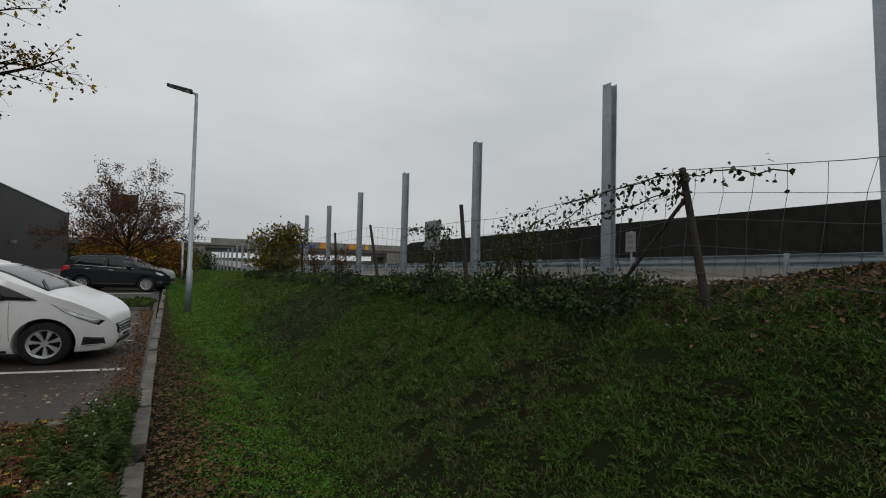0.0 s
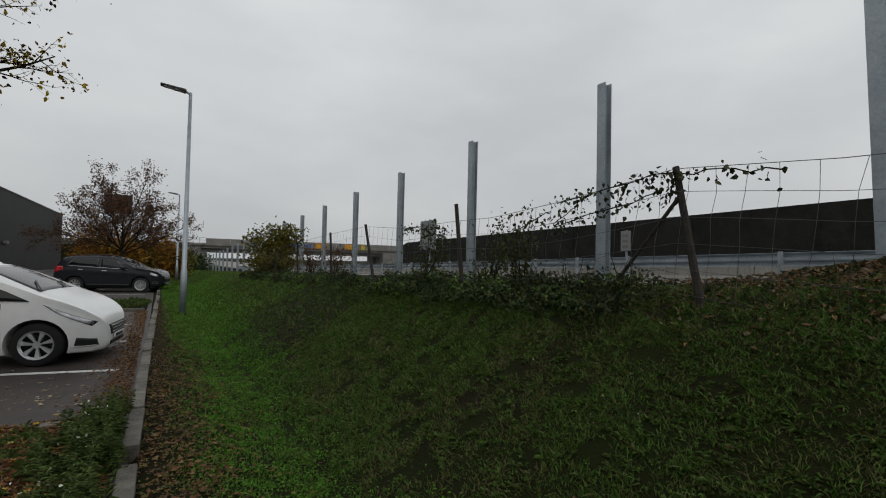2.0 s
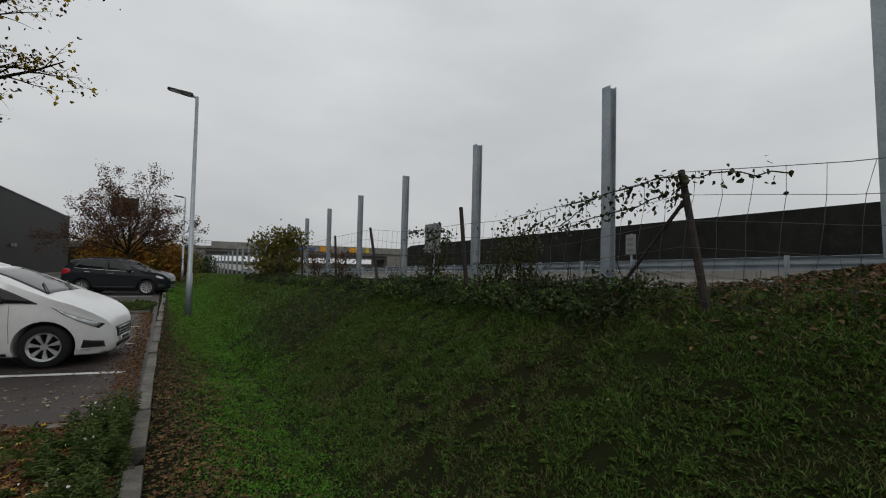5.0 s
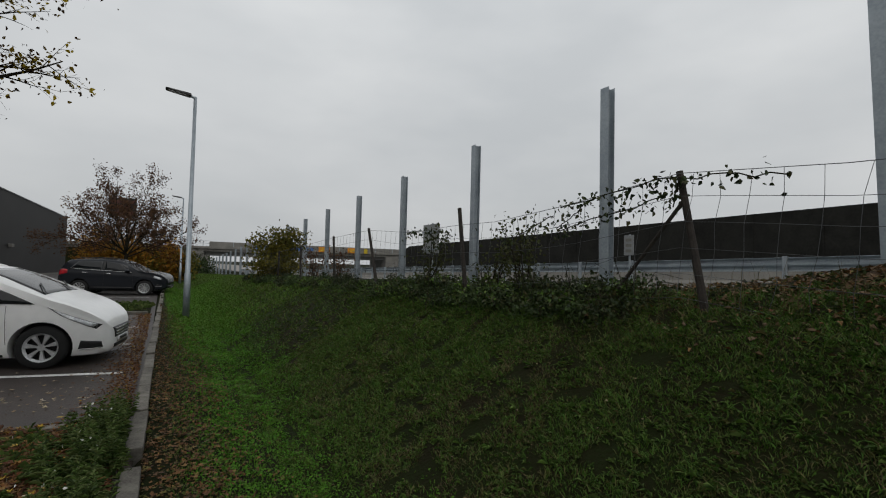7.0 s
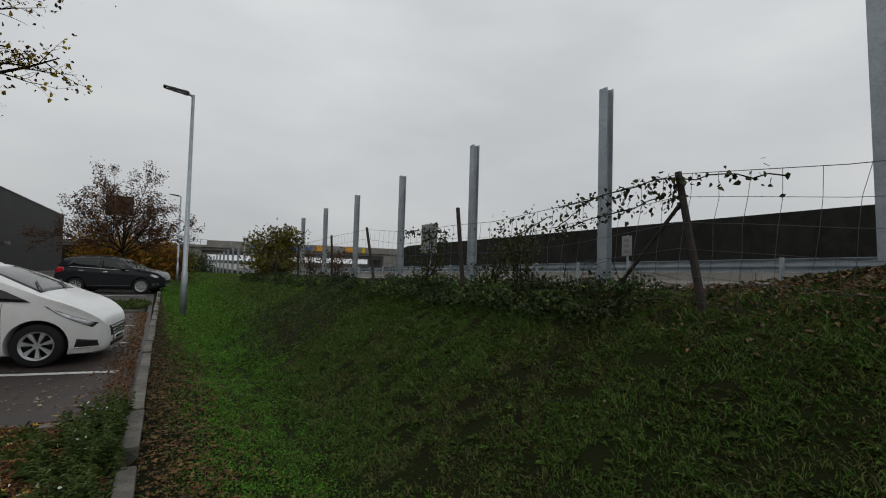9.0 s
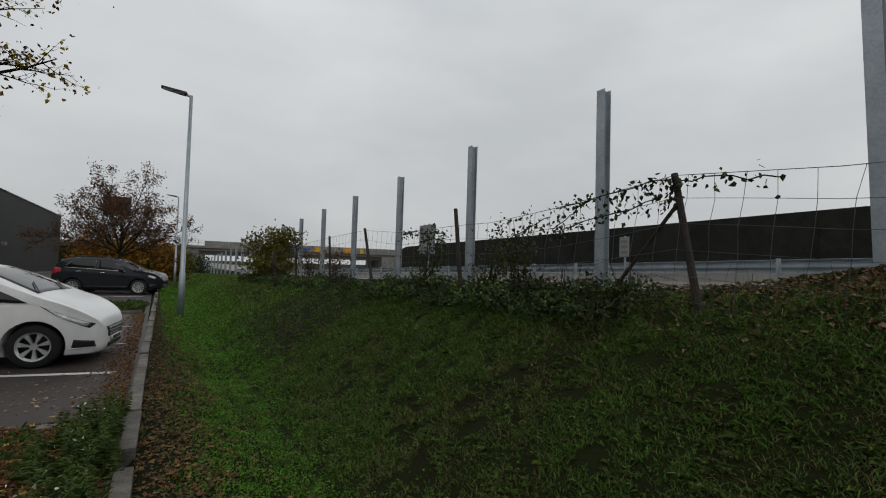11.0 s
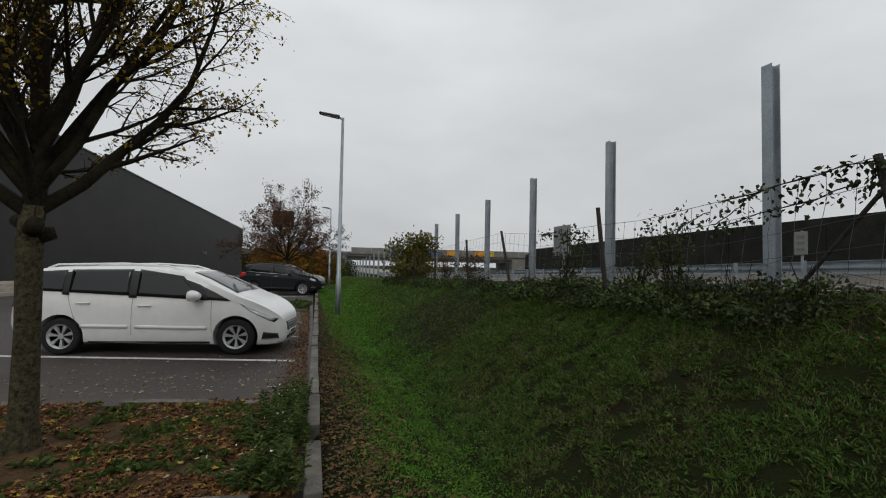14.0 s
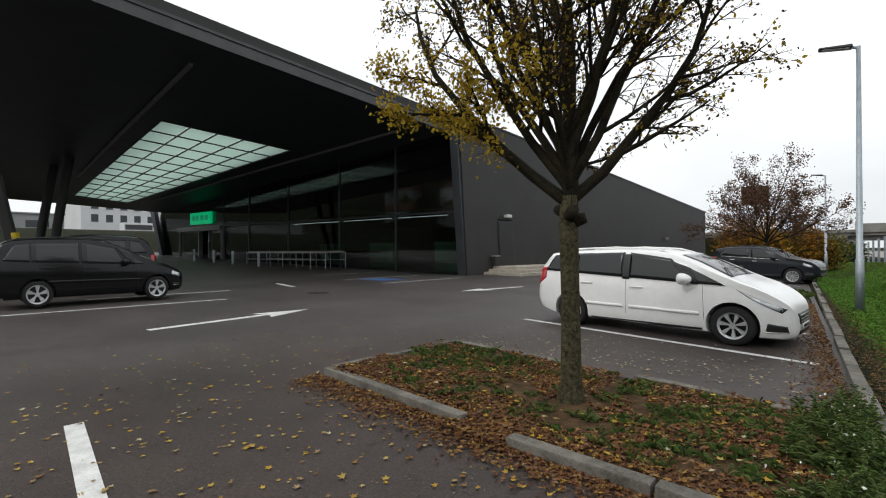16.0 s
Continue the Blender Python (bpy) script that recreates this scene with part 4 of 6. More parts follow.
SUV = dict(MPV)
SUV.update(L=4.28, r=0.34, rim=0.235, track=1.54, axles=(1.30, -1.255), spokes=10,
           top=[(-2.14, 0.70), (-2.11, 1.0), (-2.02, 1.15), (-1.88, 1.40), (-1.72, 1.56), (-1.3, 1.62), (-0.5, 1.65), (0.0, 1.62), (0.35, 1.54), (0.75, 1.32), (1.05, 1.13), (1.25, 1.08), (1.65, 1.03), (1.92, 0.95), (2.05, 0.84), (2.12, 0.70), (2.14, 0.58)],
           belt=[(-2.14, 0.62), (-2.08, 1.0), (-1.7, 1.16), (-0.5, 1.09), (0.6, 1.01), (1.2, 0.98), (1.7, 0.92), (1.95, 0.82), (2.1, 0.66), (2.14, 0.52)],
           width=[(-2.14, 0.60), (-2.11, 0.74), (-2.0, 0.82), (-1.7, 0.87), (-1.2, 0.89), (0.9, 0.885), (1.4, 0.88), (1.75, 0.83), (1.95, 0.74), (2.06, 0.62), (2.12, 0.48), (2.14, 0.38)],
           bottom=[(-2.14, 0.44), (-1.95, 0.32), (-1.7, 0.25), (1.6, 0.24), (1.95, 0.26), (2.11, 0.32), (2.14, 0.38)],
           side_windows=[[(-1.62, 1.20), (-0.36, 1.12), (-0.36, 1.52), (-1.30, 1.52)], [(-0.27, 1.115), (0.72, 1.06), (0.30, 1.42), (-0.27, 1.52)]], pillars=[[(-0.36, 1.12), (-0.27, 1.115), (-0.27, 1.52), (-0.36, 1.52)]],
           chrome=[[(-1.66, 1.175), (0.78, 1.035), (0.78, 1.055), (-1.66, 1.195)]], seams=[[(0.85, 0.36), (0.855, 0.36), (0.83, 1.02), (0.825, 1.02)], [(-0.32, 0.36), (-0.315, 0.36), (-0.315, 1.09), (-0.32, 1.09)]], moulding=[],
           handles=[[(-0.24, 0.95), (-0.02, 0.95), (-0.02, 0.98), (-0.24, 0.98)], [(-1.16, 1.0), (-0.94, 1.0), (-0.94, 1.03), (-1.16, 1.03)]],
           headlight=[(1.62, 0.80), (1.97, 0.70), (1.98, 0.80), (1.66, 0.93)], tail=[(-2.10, 0.86), (-1.70, 0.98), (-1.72, 1.14), (-2.06, 1.16)], fog=[(1.74, 0.42), (1.98, 0.40), (1.98, 0.49), (1.78, 0.52)],
           sill=[(-0.85, 0.26), (0.85, 0.26), (0.85, 0.38), (-0.85, 0.38)], mirror=(0.62, 1.10, 0.95), screen=[(1.08, -0.62), (1.08, 0.62), (0.42, 0.54), (0.42, -0.54)],
           rear_screen=[(-0.58, 1.18), (0.58, 1.18), (0.5, 1.48), (-0.5, 1.48)], grille=[(-0.40, 0.60), (0.40, 0.60), (0.44, 0.76), (-0.44, 0.76)], intake=[(-0.42, 0.34), (0.42, 0.34), (0.44, 0.46), (-0.44, 0.46)],
           rail=[(-1.5, 0.58, -0.01), (-1.35, 0.59, 0.035), (-0.5, 0.60, 0.035), (0.05, 0.58, -0.02)])

WAGON = dict(MPV)
WAGON.update(L=4.50, r=0.31, rim=0.225, track=1.50, axles=(1.42, -1.27), spokes=5,
             top=[(-2.25, 0.62), (-2.22, 0.98), (-2.15, 1.12), (-2.02, 1.42), (-1.85, 1.56), (-1.4, 1.62), (-0.4, 1.64), (0.1, 1.60), (0.55, 1.46), (1.1, 1.17), (1.35, 1.07), (1.75, 0.93), (2.05, 0.80), (2.18, 0.70), (2.25, 0.55)],
             side_windows=[[(-1.92, 1.10), (-1.42, 1.06), (-1.42, 1.48), (-1.70, 1.45)], [(-1.34, 1.06), (-0.42, 1.02), (-0.42, 1.50), (-1.34, 1.49)], [(-0.32, 1.015), (0.60, 0.98), (0.40, 1.36), (-0.32, 1.50)], [(0.66, 0.98), (1.10, 0.965), (0.80, 1.15), (0.60, 1.28)]],
             moulding=[[(-1.05, 0.56), (1.0, 0.54), (1.0, 0.60), (-1.05, 0.62)]], headlight=[(1.80, 0.66), (2.10, 0.58), (2.12, 0.68), (1.84, 0.78)], tail=[(-2.22, 0.74), (-2.04, 0.76), (-2.04, 1.02), (-2.2, 1.04)],
             mirror=(0.62, 1.02, 0.94), width=[(-2.25, 0.60), (-2.22, 0.72), (-2.12, 0.79), (-1.9, 0.84), (-1.2, 0.86), (0.9, 0.86), (1.5, 0.84), (1.85, 0.78), (2.05, 0.69), (2.17, 0.58), (2.23, 0.46), (2.25, 0.36)],
             bottom=[(-2.25, 0.38), (-2.1, 0.27), (-1.8, 0.22), (1.7, 0.20), (2.1, 0.22), (2.22, 0.29), (2.25, 0.36)], fog=[(1.86, 0.36), (2.06, 0.36), (2.06, 0.42), (1.88, 0.43)])

P_WHITE = car_paint("white_paint", (0.82, 0.82, 0.81))
P_BLACK = car_paint("black_paint", (0.006, 0.006, 0.007))
P_GREY = car_paint("dark_grey_paint", (0.016, 0.018, 0.022))
c1 = build_car("parked_car", "white people carrier with white roof rails parked in a bay", reshape(dict(MPV, rail_mat=P_WHITE, spokes=7), 1.42, 0.77, 0.35, 0.90), P_WHITE, P_WHITE)
c1.matrix_basis = pose(-2.48, 9.13, 0, 0, 0, -9.7) @ Matrix.Diagonal((0.967, 0.95, 0.95, 1))
SUV["mirror_mat"] = P_GREY
c2 = build_car("parked_car", "dark grey compact sport utility car with chrome window trim", SUV, P_GREY, M_CHROME)
c2.matrix_basis = pose(-1.52, 23.75, 0, 0, 0, -17) @ Matrix.Scale(0.91, 4)
c3_ = build_car("parked_car", "black family estate car with silver five-spoke wheels", WAGON, P_BLACK, P_BLACK)
c3_.matrix_basis = pose(-16.3, 4.5, 0.03, 0, 0, 84) @ Matrix.Diagonal((0.97, 1, 1.07, 1))
c4 = copy_thing(c1, pose(-1.60, 26.5, 0, 0, 0, -17) @ Matrix.Diagonal((0.86, 0.95, 0.85, 1)))
c4["label"] = "white people carrier parked beyond the dark grey car"
c5 = copy_thing(c3_, pose(-20.9, 5.2, rise(-20.9), 0, 0, 264) @ Matrix.Scale(1.1, 4))
c5["label"] = "black family estate car in the second row before the canopy"

# ---- steel posts for the new noise barrier ----
def steel_post(y, lean=0.0):
    z0, z1 = ground_z(6.6, y) - 0.3, 4.72 - 0.04 * (y - 5.3)
    p = thing("steel_post", "tall galvanised steel beam post standing on the bank", "steel post", pose(6.6, y, z0, lean, random.uniform(-0.2, 0.2), random.uniform(-3, 3)), group="row of steel posts")
    h = z1 - z0
    for s in (-1, 1):
        part("flange", box(s * 0.08 - 0.007, s * 0.08 + 0.007, -0.085, 0.085, 0, h, 0.003), M_GALV, p)
    part("web", box(-0.073, 0.073, -0.005, 0.005, 0, h), M_GALV, p)
    part("base_plate", box(-0.14, 0.14, -0.14, 0.14, 0.28, 0.30, 0.004), M_GALV, p)
    return p


steel_post(1.62, -1.7)
for y in [-6.7, -2.5] + [5.33 + 4.0 * k for k in range(0, 21)]:
    steel_post(y)


# ---- street lamps ----
def street_lamp(x, y, h, label, turn=0.0):
    p = thing("street_lamp", label, "street lamp", pose(x, y, ground_z(x, y) - 0.02, 0, 0, turn), group="car park lamps")
    part("pole", tube([(0, 0, 0), (0, 0, 1.2), (0, 0, 1.22), (0, 0, h)], [0.085, 0.08, 0.065, 0.042], 14), M_GALV, p, smooth=True)
    part("arm", tube([(0, 0, h - 0.04), (-0.14, 0, h + 0.015)], 0.035, 10), M_GALV, p)
    bm = hull([(-0.10, -0.13, h - 0.02), (-0.10, 0.13, h - 0.02), (-0.72, 0.11, h + 0.07), (-0.72, -0.11, h + 0.07)], [(-0.10, -0.10, h + 0.06), (-0.10, 0.10, h + 0.06), (-0.72, 0.08, h + 0.12), (-0.72, -0.08, h + 0.12)])
    bmesh.ops.bevel(bm, geom=list(bm.edges), offset=0.015, segments=2, affect='EDGES')
    hd = part("lamp_head", bm, M_CLAD, p, "flat dark lamp head")
    part("lamp_lens", hull([(-0.16, -0.09, h - 0.022), (-0.16, 0.09, h - 0.022), (-0.66, 0.08, h + 0.05), (-0.66, -0.08, h + 0.05)], [(-0.16, -0.09, h - 0.012), (-0.16, 0.09, h - 0.012), (-0.66, 0.08, h + 0.06), (-0.66, -0.08, h + 0.06)]), M_HEADLAMP, hd)
    part("service_hatch", box(-0.02, 0.02, -0.09, -0.083, 0.55, 0.85, 0.003), M_GALV, p)
    return p


street_lamp(0.60, 14.43, 6.12, "slim grey street lamp with flat head beside the kerb")
street_lamp(1.10, 38.0, 6.2, "slim grey street lamp farther along the kerb")
street_lamp(1.95, 72.0, 6.2, "slim grey street lamp near the bridge")

# ---- crash barrier ----
barrier = thing("crash_barrier", "galvanised steel crash barrier along the motorway", "guard rail", kind="structure")


def rail_top(y):
    return 1.90 - 0.0255 * (max(-25, min(75, y)) - 4.7)


wprof = [(0.0, 0.0), (-0.03, 0.02), (-0.075, 0.05), (-0.075, 0.09), (-0.01, 0.135), (-0.01, 0.175), (-0.075, 0.22), (-0.075, 0.26), (-0.03, 0.29), (0.0, 0.31)]
y = -27.16
while y < 92:
    z = rail_top(y)
    part("barrier_post", box(12.03, 12.13, y - 0.035, y + 0.035, ground_z(12.1, y) - 0.1, z + 0.03), M_GALV, barrier)
    y += 2.0 if y < 40 else 4.0
y = -27.7
while y < 92:
    bm = bmesh.new()
    a = [bm.verts.new((12.24 - q[0] - 0.08, y, rail_top(y) - 0.31 + q[1])) for q in wprof]
    b = [bm.verts.new((12.24 - q[0] - 0.08, y + 4.01, rail_top(y + 4) - 0.31 + q[1])) for q in wprof]
    for i in range(len(wprof) - 1):
        bm.faces.new((a[i], a[i + 1], b[i + 1], b[i]))
    o = part("rail", bm, M_GALV, barrier)
    so = o.modifiers.new("thick", 'SOLIDIFY')
    so.thickness = 0.006
    y += 4.0
bm = sheet([12.5, 12.8], [-40 + 4 * i for i in range(34)], lambda x, y: 1.06 + fall(y))
kb = part("concrete_edge", bm, M_CONC, barrier)

# ---- road signs seen from behind ----
M_SIGNBACK = mat("sign_back", (0.24, 0.25, 0.25), 0.55, scale=3, fine=20, var=0.1, bump=0.03)
sg = thing("road_sign", "grey back of a rectangular road sign on one post", "road sign", pose(7.5, 13.05, ground_z(7.5, 13.05), 0, 0, 0))
z0 = ground_z(7.5, 13.05)
part("sign_post", tube([(0.06, 0, 0), (0.06, 0, 2.92 - z0)], 0.035, 10), M_GALV, sg)
pn = part("sign_panel", box(-0.02, 0.02, -0.5, 0.5, 1.92 - z0, 2.88 - z0, 0.015), M_SIGNBACK, sg)
for z in (2.06, 2.62):
    part("stiffener", box(-0.045, -0.02, -0.55, 0.55, z - z0 - 0.02, z - z0 + 0.02, 0.005), M_GALV, pn)
sg2 = thing("marker_board", "small pale marker board on a thin post", "road sign", pose(9.5, 7.02, ground_z(9.5, 7.02)))
z0 = ground_z(9.5, 7.02)
part("sign_post", tube([(0.03, 0, 0), (0.03, 0, 2.38 - z0)], 0.025, 8), M_GALV, sg2)
pn = part("sign_panel", box(-0.015, 0.01, -0.13, 0.13, 1.88 - z0, 2.36 - z0, 0.008), M_SIGNBACK, sg2)
for k in range(3):
    part("mark_bar", box(-0.019, -0.015, -0.08, 0.08, 1.95 - z0 + 0.13 * k, 2.02 - z0 + 0.13 * k), M_CONC, pn)

# ---- overpass ----
br = thing("overpass", "grey concrete road bridge over the motorway", "bridge", kind="structure")
BY = 92.0
part("deck", box(-70, 62, BY, BY + 9, 3.15, 3.75, 0.04), M_CONC, br)
part("edge_beam", box(-70, 62, BY - 0.35, BY, 3.62, 4.05, 0.03), M_CONC, br)
M_GIRDER = mat("girder_paint", (0.12, 0.12, 0.115), 0.7, scale=1.0, bump=0.1)
part("girder", box(6, 42, BY + 0.6, BY + 8.4, 2.45, 3.15, 0.03), M_GIRDER, br)
part("abutment", box(1.0, 6.2, BY - 0.2, BY + 9, -1.2, 3.15, 0.05), M_CONC, br)
part("pier", box(6.3, 7.2, BY + 0.2, BY + 8.8, -1.2, 2.45, 0.05), M_CONC, br)
part("abutment", box(41.5, 62, BY - 0.1, BY + 9, -1.2, 3.15, 0.05), M_CONC, br)
part("embankment", hull([(-70, BY - 6, -0.5), (1, BY - 1, -0.5), (1, BY + 12, -0.5), (-70, BY + 14, -0.5)], [(-70, BY, 3.1), (1, BY, 3.1), (1, BY + 9, 3.1), (-70, BY + 9, 3.1)]), M_GRASS, br)
for x in range(-60, 7, 3):
    part("rail_post", box(x - 0.05, x + 0.05, BY - 0.25, BY - 0.17, 4.05, 5.05), M_GALV, br)
for z in (4.55, 5.0):
    part("hand_rail", box(-62, 7.0, BY - 0.24, BY - 0.18, z - 0.03, z + 0.03), M_GALV, br)
for x in range(7, 60, 4):
    part("parapet_panel", box(x, x + 3.9, BY - 0.25, BY - 0.15, 4.05, 4.92, 0.02), M_CONC, br)
    part("parapet_post", box(x + 3.9, x + 4.0, BY - 0.3, BY - 0.12, 4.05, 4.98), M_GALV, br)
M_ORANGE = mat("orange_board", (0.62, 0.22, 0.012), 0.55, scale=3, var=0.12, bump=0)
M_BLUEB = mat("blue_board", (0.05, 0.14, 0.36), 0.55, scale=3, bump=0)
for x0, x1, z0, z1, m_, lb in ((26.6, 28.9, 3.7, 4.75, M_ORANGE, "orange roadworks board fixed to the bridge parapet"), (32.7, 35.0, 3.7, 4.75, M_ORANGE, "orange roadworks board fixed to the bridge parapet"), (36.3, 37.1, 3.7, 4.75, M_YELLOW, "small yellow board fixed to the bridge parapet"), (14.5, 25.6, 3.85, 4.45, M_BLUEB, "long blue banner fixed to the bridge parapet")):
    b = thing("bridge_board", lb, "sign board")
    part("board", box(x0, x1, BY - 0.46, BY - 0.38, z0, z1, 0.02), m_, b)
    if z0 < 3.8:
        for k in range(2):
            part("mark_bar", box(x0 + 0.35, x1 - 0.35, BY - 0.48, BY - 0.46, z0 + 0.25 + 0.35 * k, z0 + 0.42 + 0.35 * k), M_YELLOW, b)
    part("bracket", box(x0 + 0.1, x0 + 0.2, BY - 0.38, BY - 0.1, z0 + 0.2, z0 + 0.5), M_GALV, b)

# ---- buildings beyond the forecourt ----
M_RENDERW = mat("white_render", (0.62, 0.63, 0.64), 0.8, scale=0.4, fine=8, var=0.06, bump=0.05)
M_GREYW = mat("grey_render", (0.26, 0.27, 0.27), 0.8, scale=0.4, fine=8, var=0.1, bump=0.05)
M_WINDOW = mat("window_glass", (0.02, 0.024, 0.028), 0.1, scale=2, bump=0)


def block(name, label, x, y0, y1, z0, z1, m_, win, depth=14.0):
    h = thing(name, label, "building", pose(x, 0, 0))
    part("wall", box(-depth, 0, y0, y1, z0, z1), m_, h)
    part("roof", box(-depth - 0.2, 0.2, y0 - 0.2, y1 + 0.2, z1, z1 + 0.25), M_GREYW, h)
    for wy, wz, ww, wh in win:
        w = part("window", box(-0.05, 0.03, wy - ww / 2, wy + ww / 2, wz, wz + wh), M_WINDOW, h)
        part("window_sill", box(0.03, 0.10, wy - ww / 2 - 0.1, wy + ww / 2 + 0.1, wz - 0.12, wz), M_GREYW, w)
    return h


block("office_block", "white rendered building beyond the car park", -120, 31.0, 62.0, 4.3, 13.0, M_RENDERW, [(33.4 + 2.7 * i, z, 1.3, 1.6) for i in range(9) for z in (7.8, 10.6)])
block("grey_hall", "long low grey hall beyond the car park", -100, -30.0, 23.5, 4.2, 7.6, M_GREYW, [(14.0, 5.4, 3.0, 1.2), (20.0, 5.4, 3.0, 1.2), (6, 5.4, 3.0, 1.2)])
bus = thing("bus", "dark grey and white bus standing before the white building", "bus", pose(-105, 36.2, 4.5))
part("body", box(-1.2, 1.2, -2.6, 2.6, 0.4, 2.5, 0.15), M_RENDERW, bus)
part("window_band", box(1.2, 1.23, -2.4, 2.4, 1.1, 2.1), M_WINDOW, bus)
part("skirt", box(1.2, 1.24, -2.5, 2.5, 0.42, 0.9), M_CLAD, bus)
for yy in (-1.6, 1.6):
    part("wheel", tube([(0.95, yy, 0.42), (1.25, yy, 0.42)], 0.42, 16), M_TYRE, bus)

# dark advertising board on two posts behind the hedge
ad = thing("billboard", "dark advertising board with dull red writing on two posts", "billboard", pose(-3.0, 46, 0))
for x in (-0.8, 0.8):
    part("board_post", tube([(x, 0.1, -0.3), (x, 0.1, 6.6)], 0.07, 10), M_GALV, ad)
pn = part("board_panel", box(-0.95, 0.95, -0.06, 0.03, 4.95, 6.5, 0.02), M_CLAD, ad)
M_DULLRED = mat("dull_red_print", (0.075, 0.018, 0.014), 0.6, scale=4, bump=0.02)
for x0, x1, z in ((-0.8, 0.8, 6.05), (-0.75, 0.5, 5.6), (-0.5, 0.75, 5.15)):
    part("print_bar", box(x0, x1, -0.075, -0.06, z, z + 0.28), M_DULLRED, pn)

# ---- plants: shared builders ----
RNG = np.random.default_rng(7)


def leaf_mesh(name, pos, size, material, parent=None, up=0.3, lens=1.7, label="", curl=0.25, flat=False):
    """Many small pointed leaves in one mesh."""
    pos = np.asarray(pos, float)
    n = len(pos)
    size = np.broadcast_to(np.asarray(size, float), (n,))[:, None]
    if flat:
        a = RNG.uniform(0, 2 * np.pi, n)
        d = np.stack([np.cos(a), np.sin(a), RNG.normal(0, 0.25, n)], 1)
        s = np.stack([-np.sin(a), np.cos(a), RNG.normal(0, 0.3, n)], 1)
    else:
        d = RNG.normal(size=(n, 3))
        d[:, 2] -= up
        s = RNG.normal(size=(n, 3))
    d /= np.linalg.norm(d, axis=1, keepdims=True)
    s -= d * np.sum(s * d, axis=1, keepdims=True)
    s /= np.linalg.norm(s, axis=1, keepdims=True)
    nn = np.cross(d, s)
    v = np.empty((n, 6, 3))
    v[:, 0] = pos
    v[:, 1] = pos + size * (0.35 * lens * 0.6 * d + 0.42 * s + curl * 0.3 * nn)
    v[:, 2] = pos + size * (0.8 * lens * 0.6 * d + 0.28 * s + curl * 0.25 * nn)
    v[:, 3] = pos + size * (lens * 0.75 * d - curl * 0.2 * nn)
    v[:, 4] = pos + size * (0.8 * lens * 0.6 * d - 0.28 * s + curl * 0.25 * nn)
    v[:, 5] = pos + size * (0.35 * lens * 0.6 * d - 0.42 * s + curl * 0.3 * nn)
    base = np.arange(n)[:, None] * 6
    f = np.concatenate([base + np.array([0, 3, 2, 1]), base + np.array([0, 5, 4, 3])], 0)
    me = bpy.data.meshes.new(name)
    me.from_pydata(v.reshape(-1, 3).tolist(), [], f.tolist())
    me.materials.append(material)
    ob = new(name, me)
    if parent:
        ob.parent = parent
    if label:
        ob["label"] = label
    return ob


def blades(name, pos, h, w, material, lean=0.5):
    """Many grass blades, each a bent strip of two faces."""
    n = len(pos)
    a = RNG.uniform(0, 2 * np.pi, n)
    s = np.stack([np.cos(a), np.sin(a), np.zeros(n)], 1) * np.asarray(w)[:, None] * 0.5
    b = RNG.uniform(0, 2 * np.pi, n)
    ln = (RNG.uniform(0.2, 1.0, n) * lean * h)[:, None]
    d = np.stack([np.cos(b), np.sin(b), np.zeros(n)], 1) * ln
    up = np.zeros((n, 3))
    up[:, 2] = h
    v = np.empty((n, 5, 3))
    v[:, 0], v[:, 1] = pos - s, pos + s
    v[:, 2], v[:, 3] = pos + 0.35 * d + 0.6 * up + 0.8 * s, pos + 0.35 * d + 0.6 * up - 0.8 * s
    v[:, 4] = pos + d + up * 0.92
    base = np.arange(n)[:, None] * 5
    f = [list(r) for r in (base + np.array([0, 1, 2, 3])).tolist()] + [list(r) for r in (base + np.array([3, 2, 4])).tolist()]
    me = bpy.data.meshes.new(name)
    me.from_pydata(v.reshape(-1, 3).tolist(), [], f)
    me.materials.append(material)
    return new(name, me)


def grow(bm, p, d, length, r, depth, spec, tips, rnd):
    """One branch and its side branches."""
    n = 6 if depth == 0 else 4
    path, rad = [p.copy()], [r]
    d = d.normalized()
    for i in range(n):
        d = (d + Vector((rnd.gauss(0, 1), rnd.gauss(0, 1), rnd.gauss(0, 1))) * spec["wob"] + Vector((0, 0, spec["lift"][min(depth, len(spec["lift"]) - 1)]))).normalized()
        p = p + d * (length / n)
        path.append(p.copy())
        rad.append(r * (1 - 0.8 * (i + 1) / n))
    tube(path, rad, (7, 5, 3, 3)[min(depth, 3)], bm, caps=False)
    if depth >= spec["leaf_from"]:
        for q in path[1:]:
            tips.append((q, depth))
    if depth < spec["depth"]:
        k = spec["kids"][depth]
        for j in range(k):
            t = spec["bare"][depth] + (1 - spec["bare"][depth]) * (j + rnd.random()) / k
            i = min(int(t * n), n - 1)
            q = path[i].lerp(path[i + 1], t * n - i)
            ax = (path[i + 1] - path[i]).normalized()
            o = ax.orthogonal().normalized()
            o.rotate(Matrix.Rotation(rnd.uniform(0, 2 * math.pi), 3, ax))
            a = radians(rnd.uniform(*spec["angle"]))
            nd = ax * math.cos(a) + o * math.sin(a)
            grow(bm, q, nd, length * spec["ratio"][depth] * rnd.uniform(0.6, 1.1) * (1.15 - 0.6 * t), max(0.0022, rad[i] * 0.55), depth + 1, spec, tips, rnd)


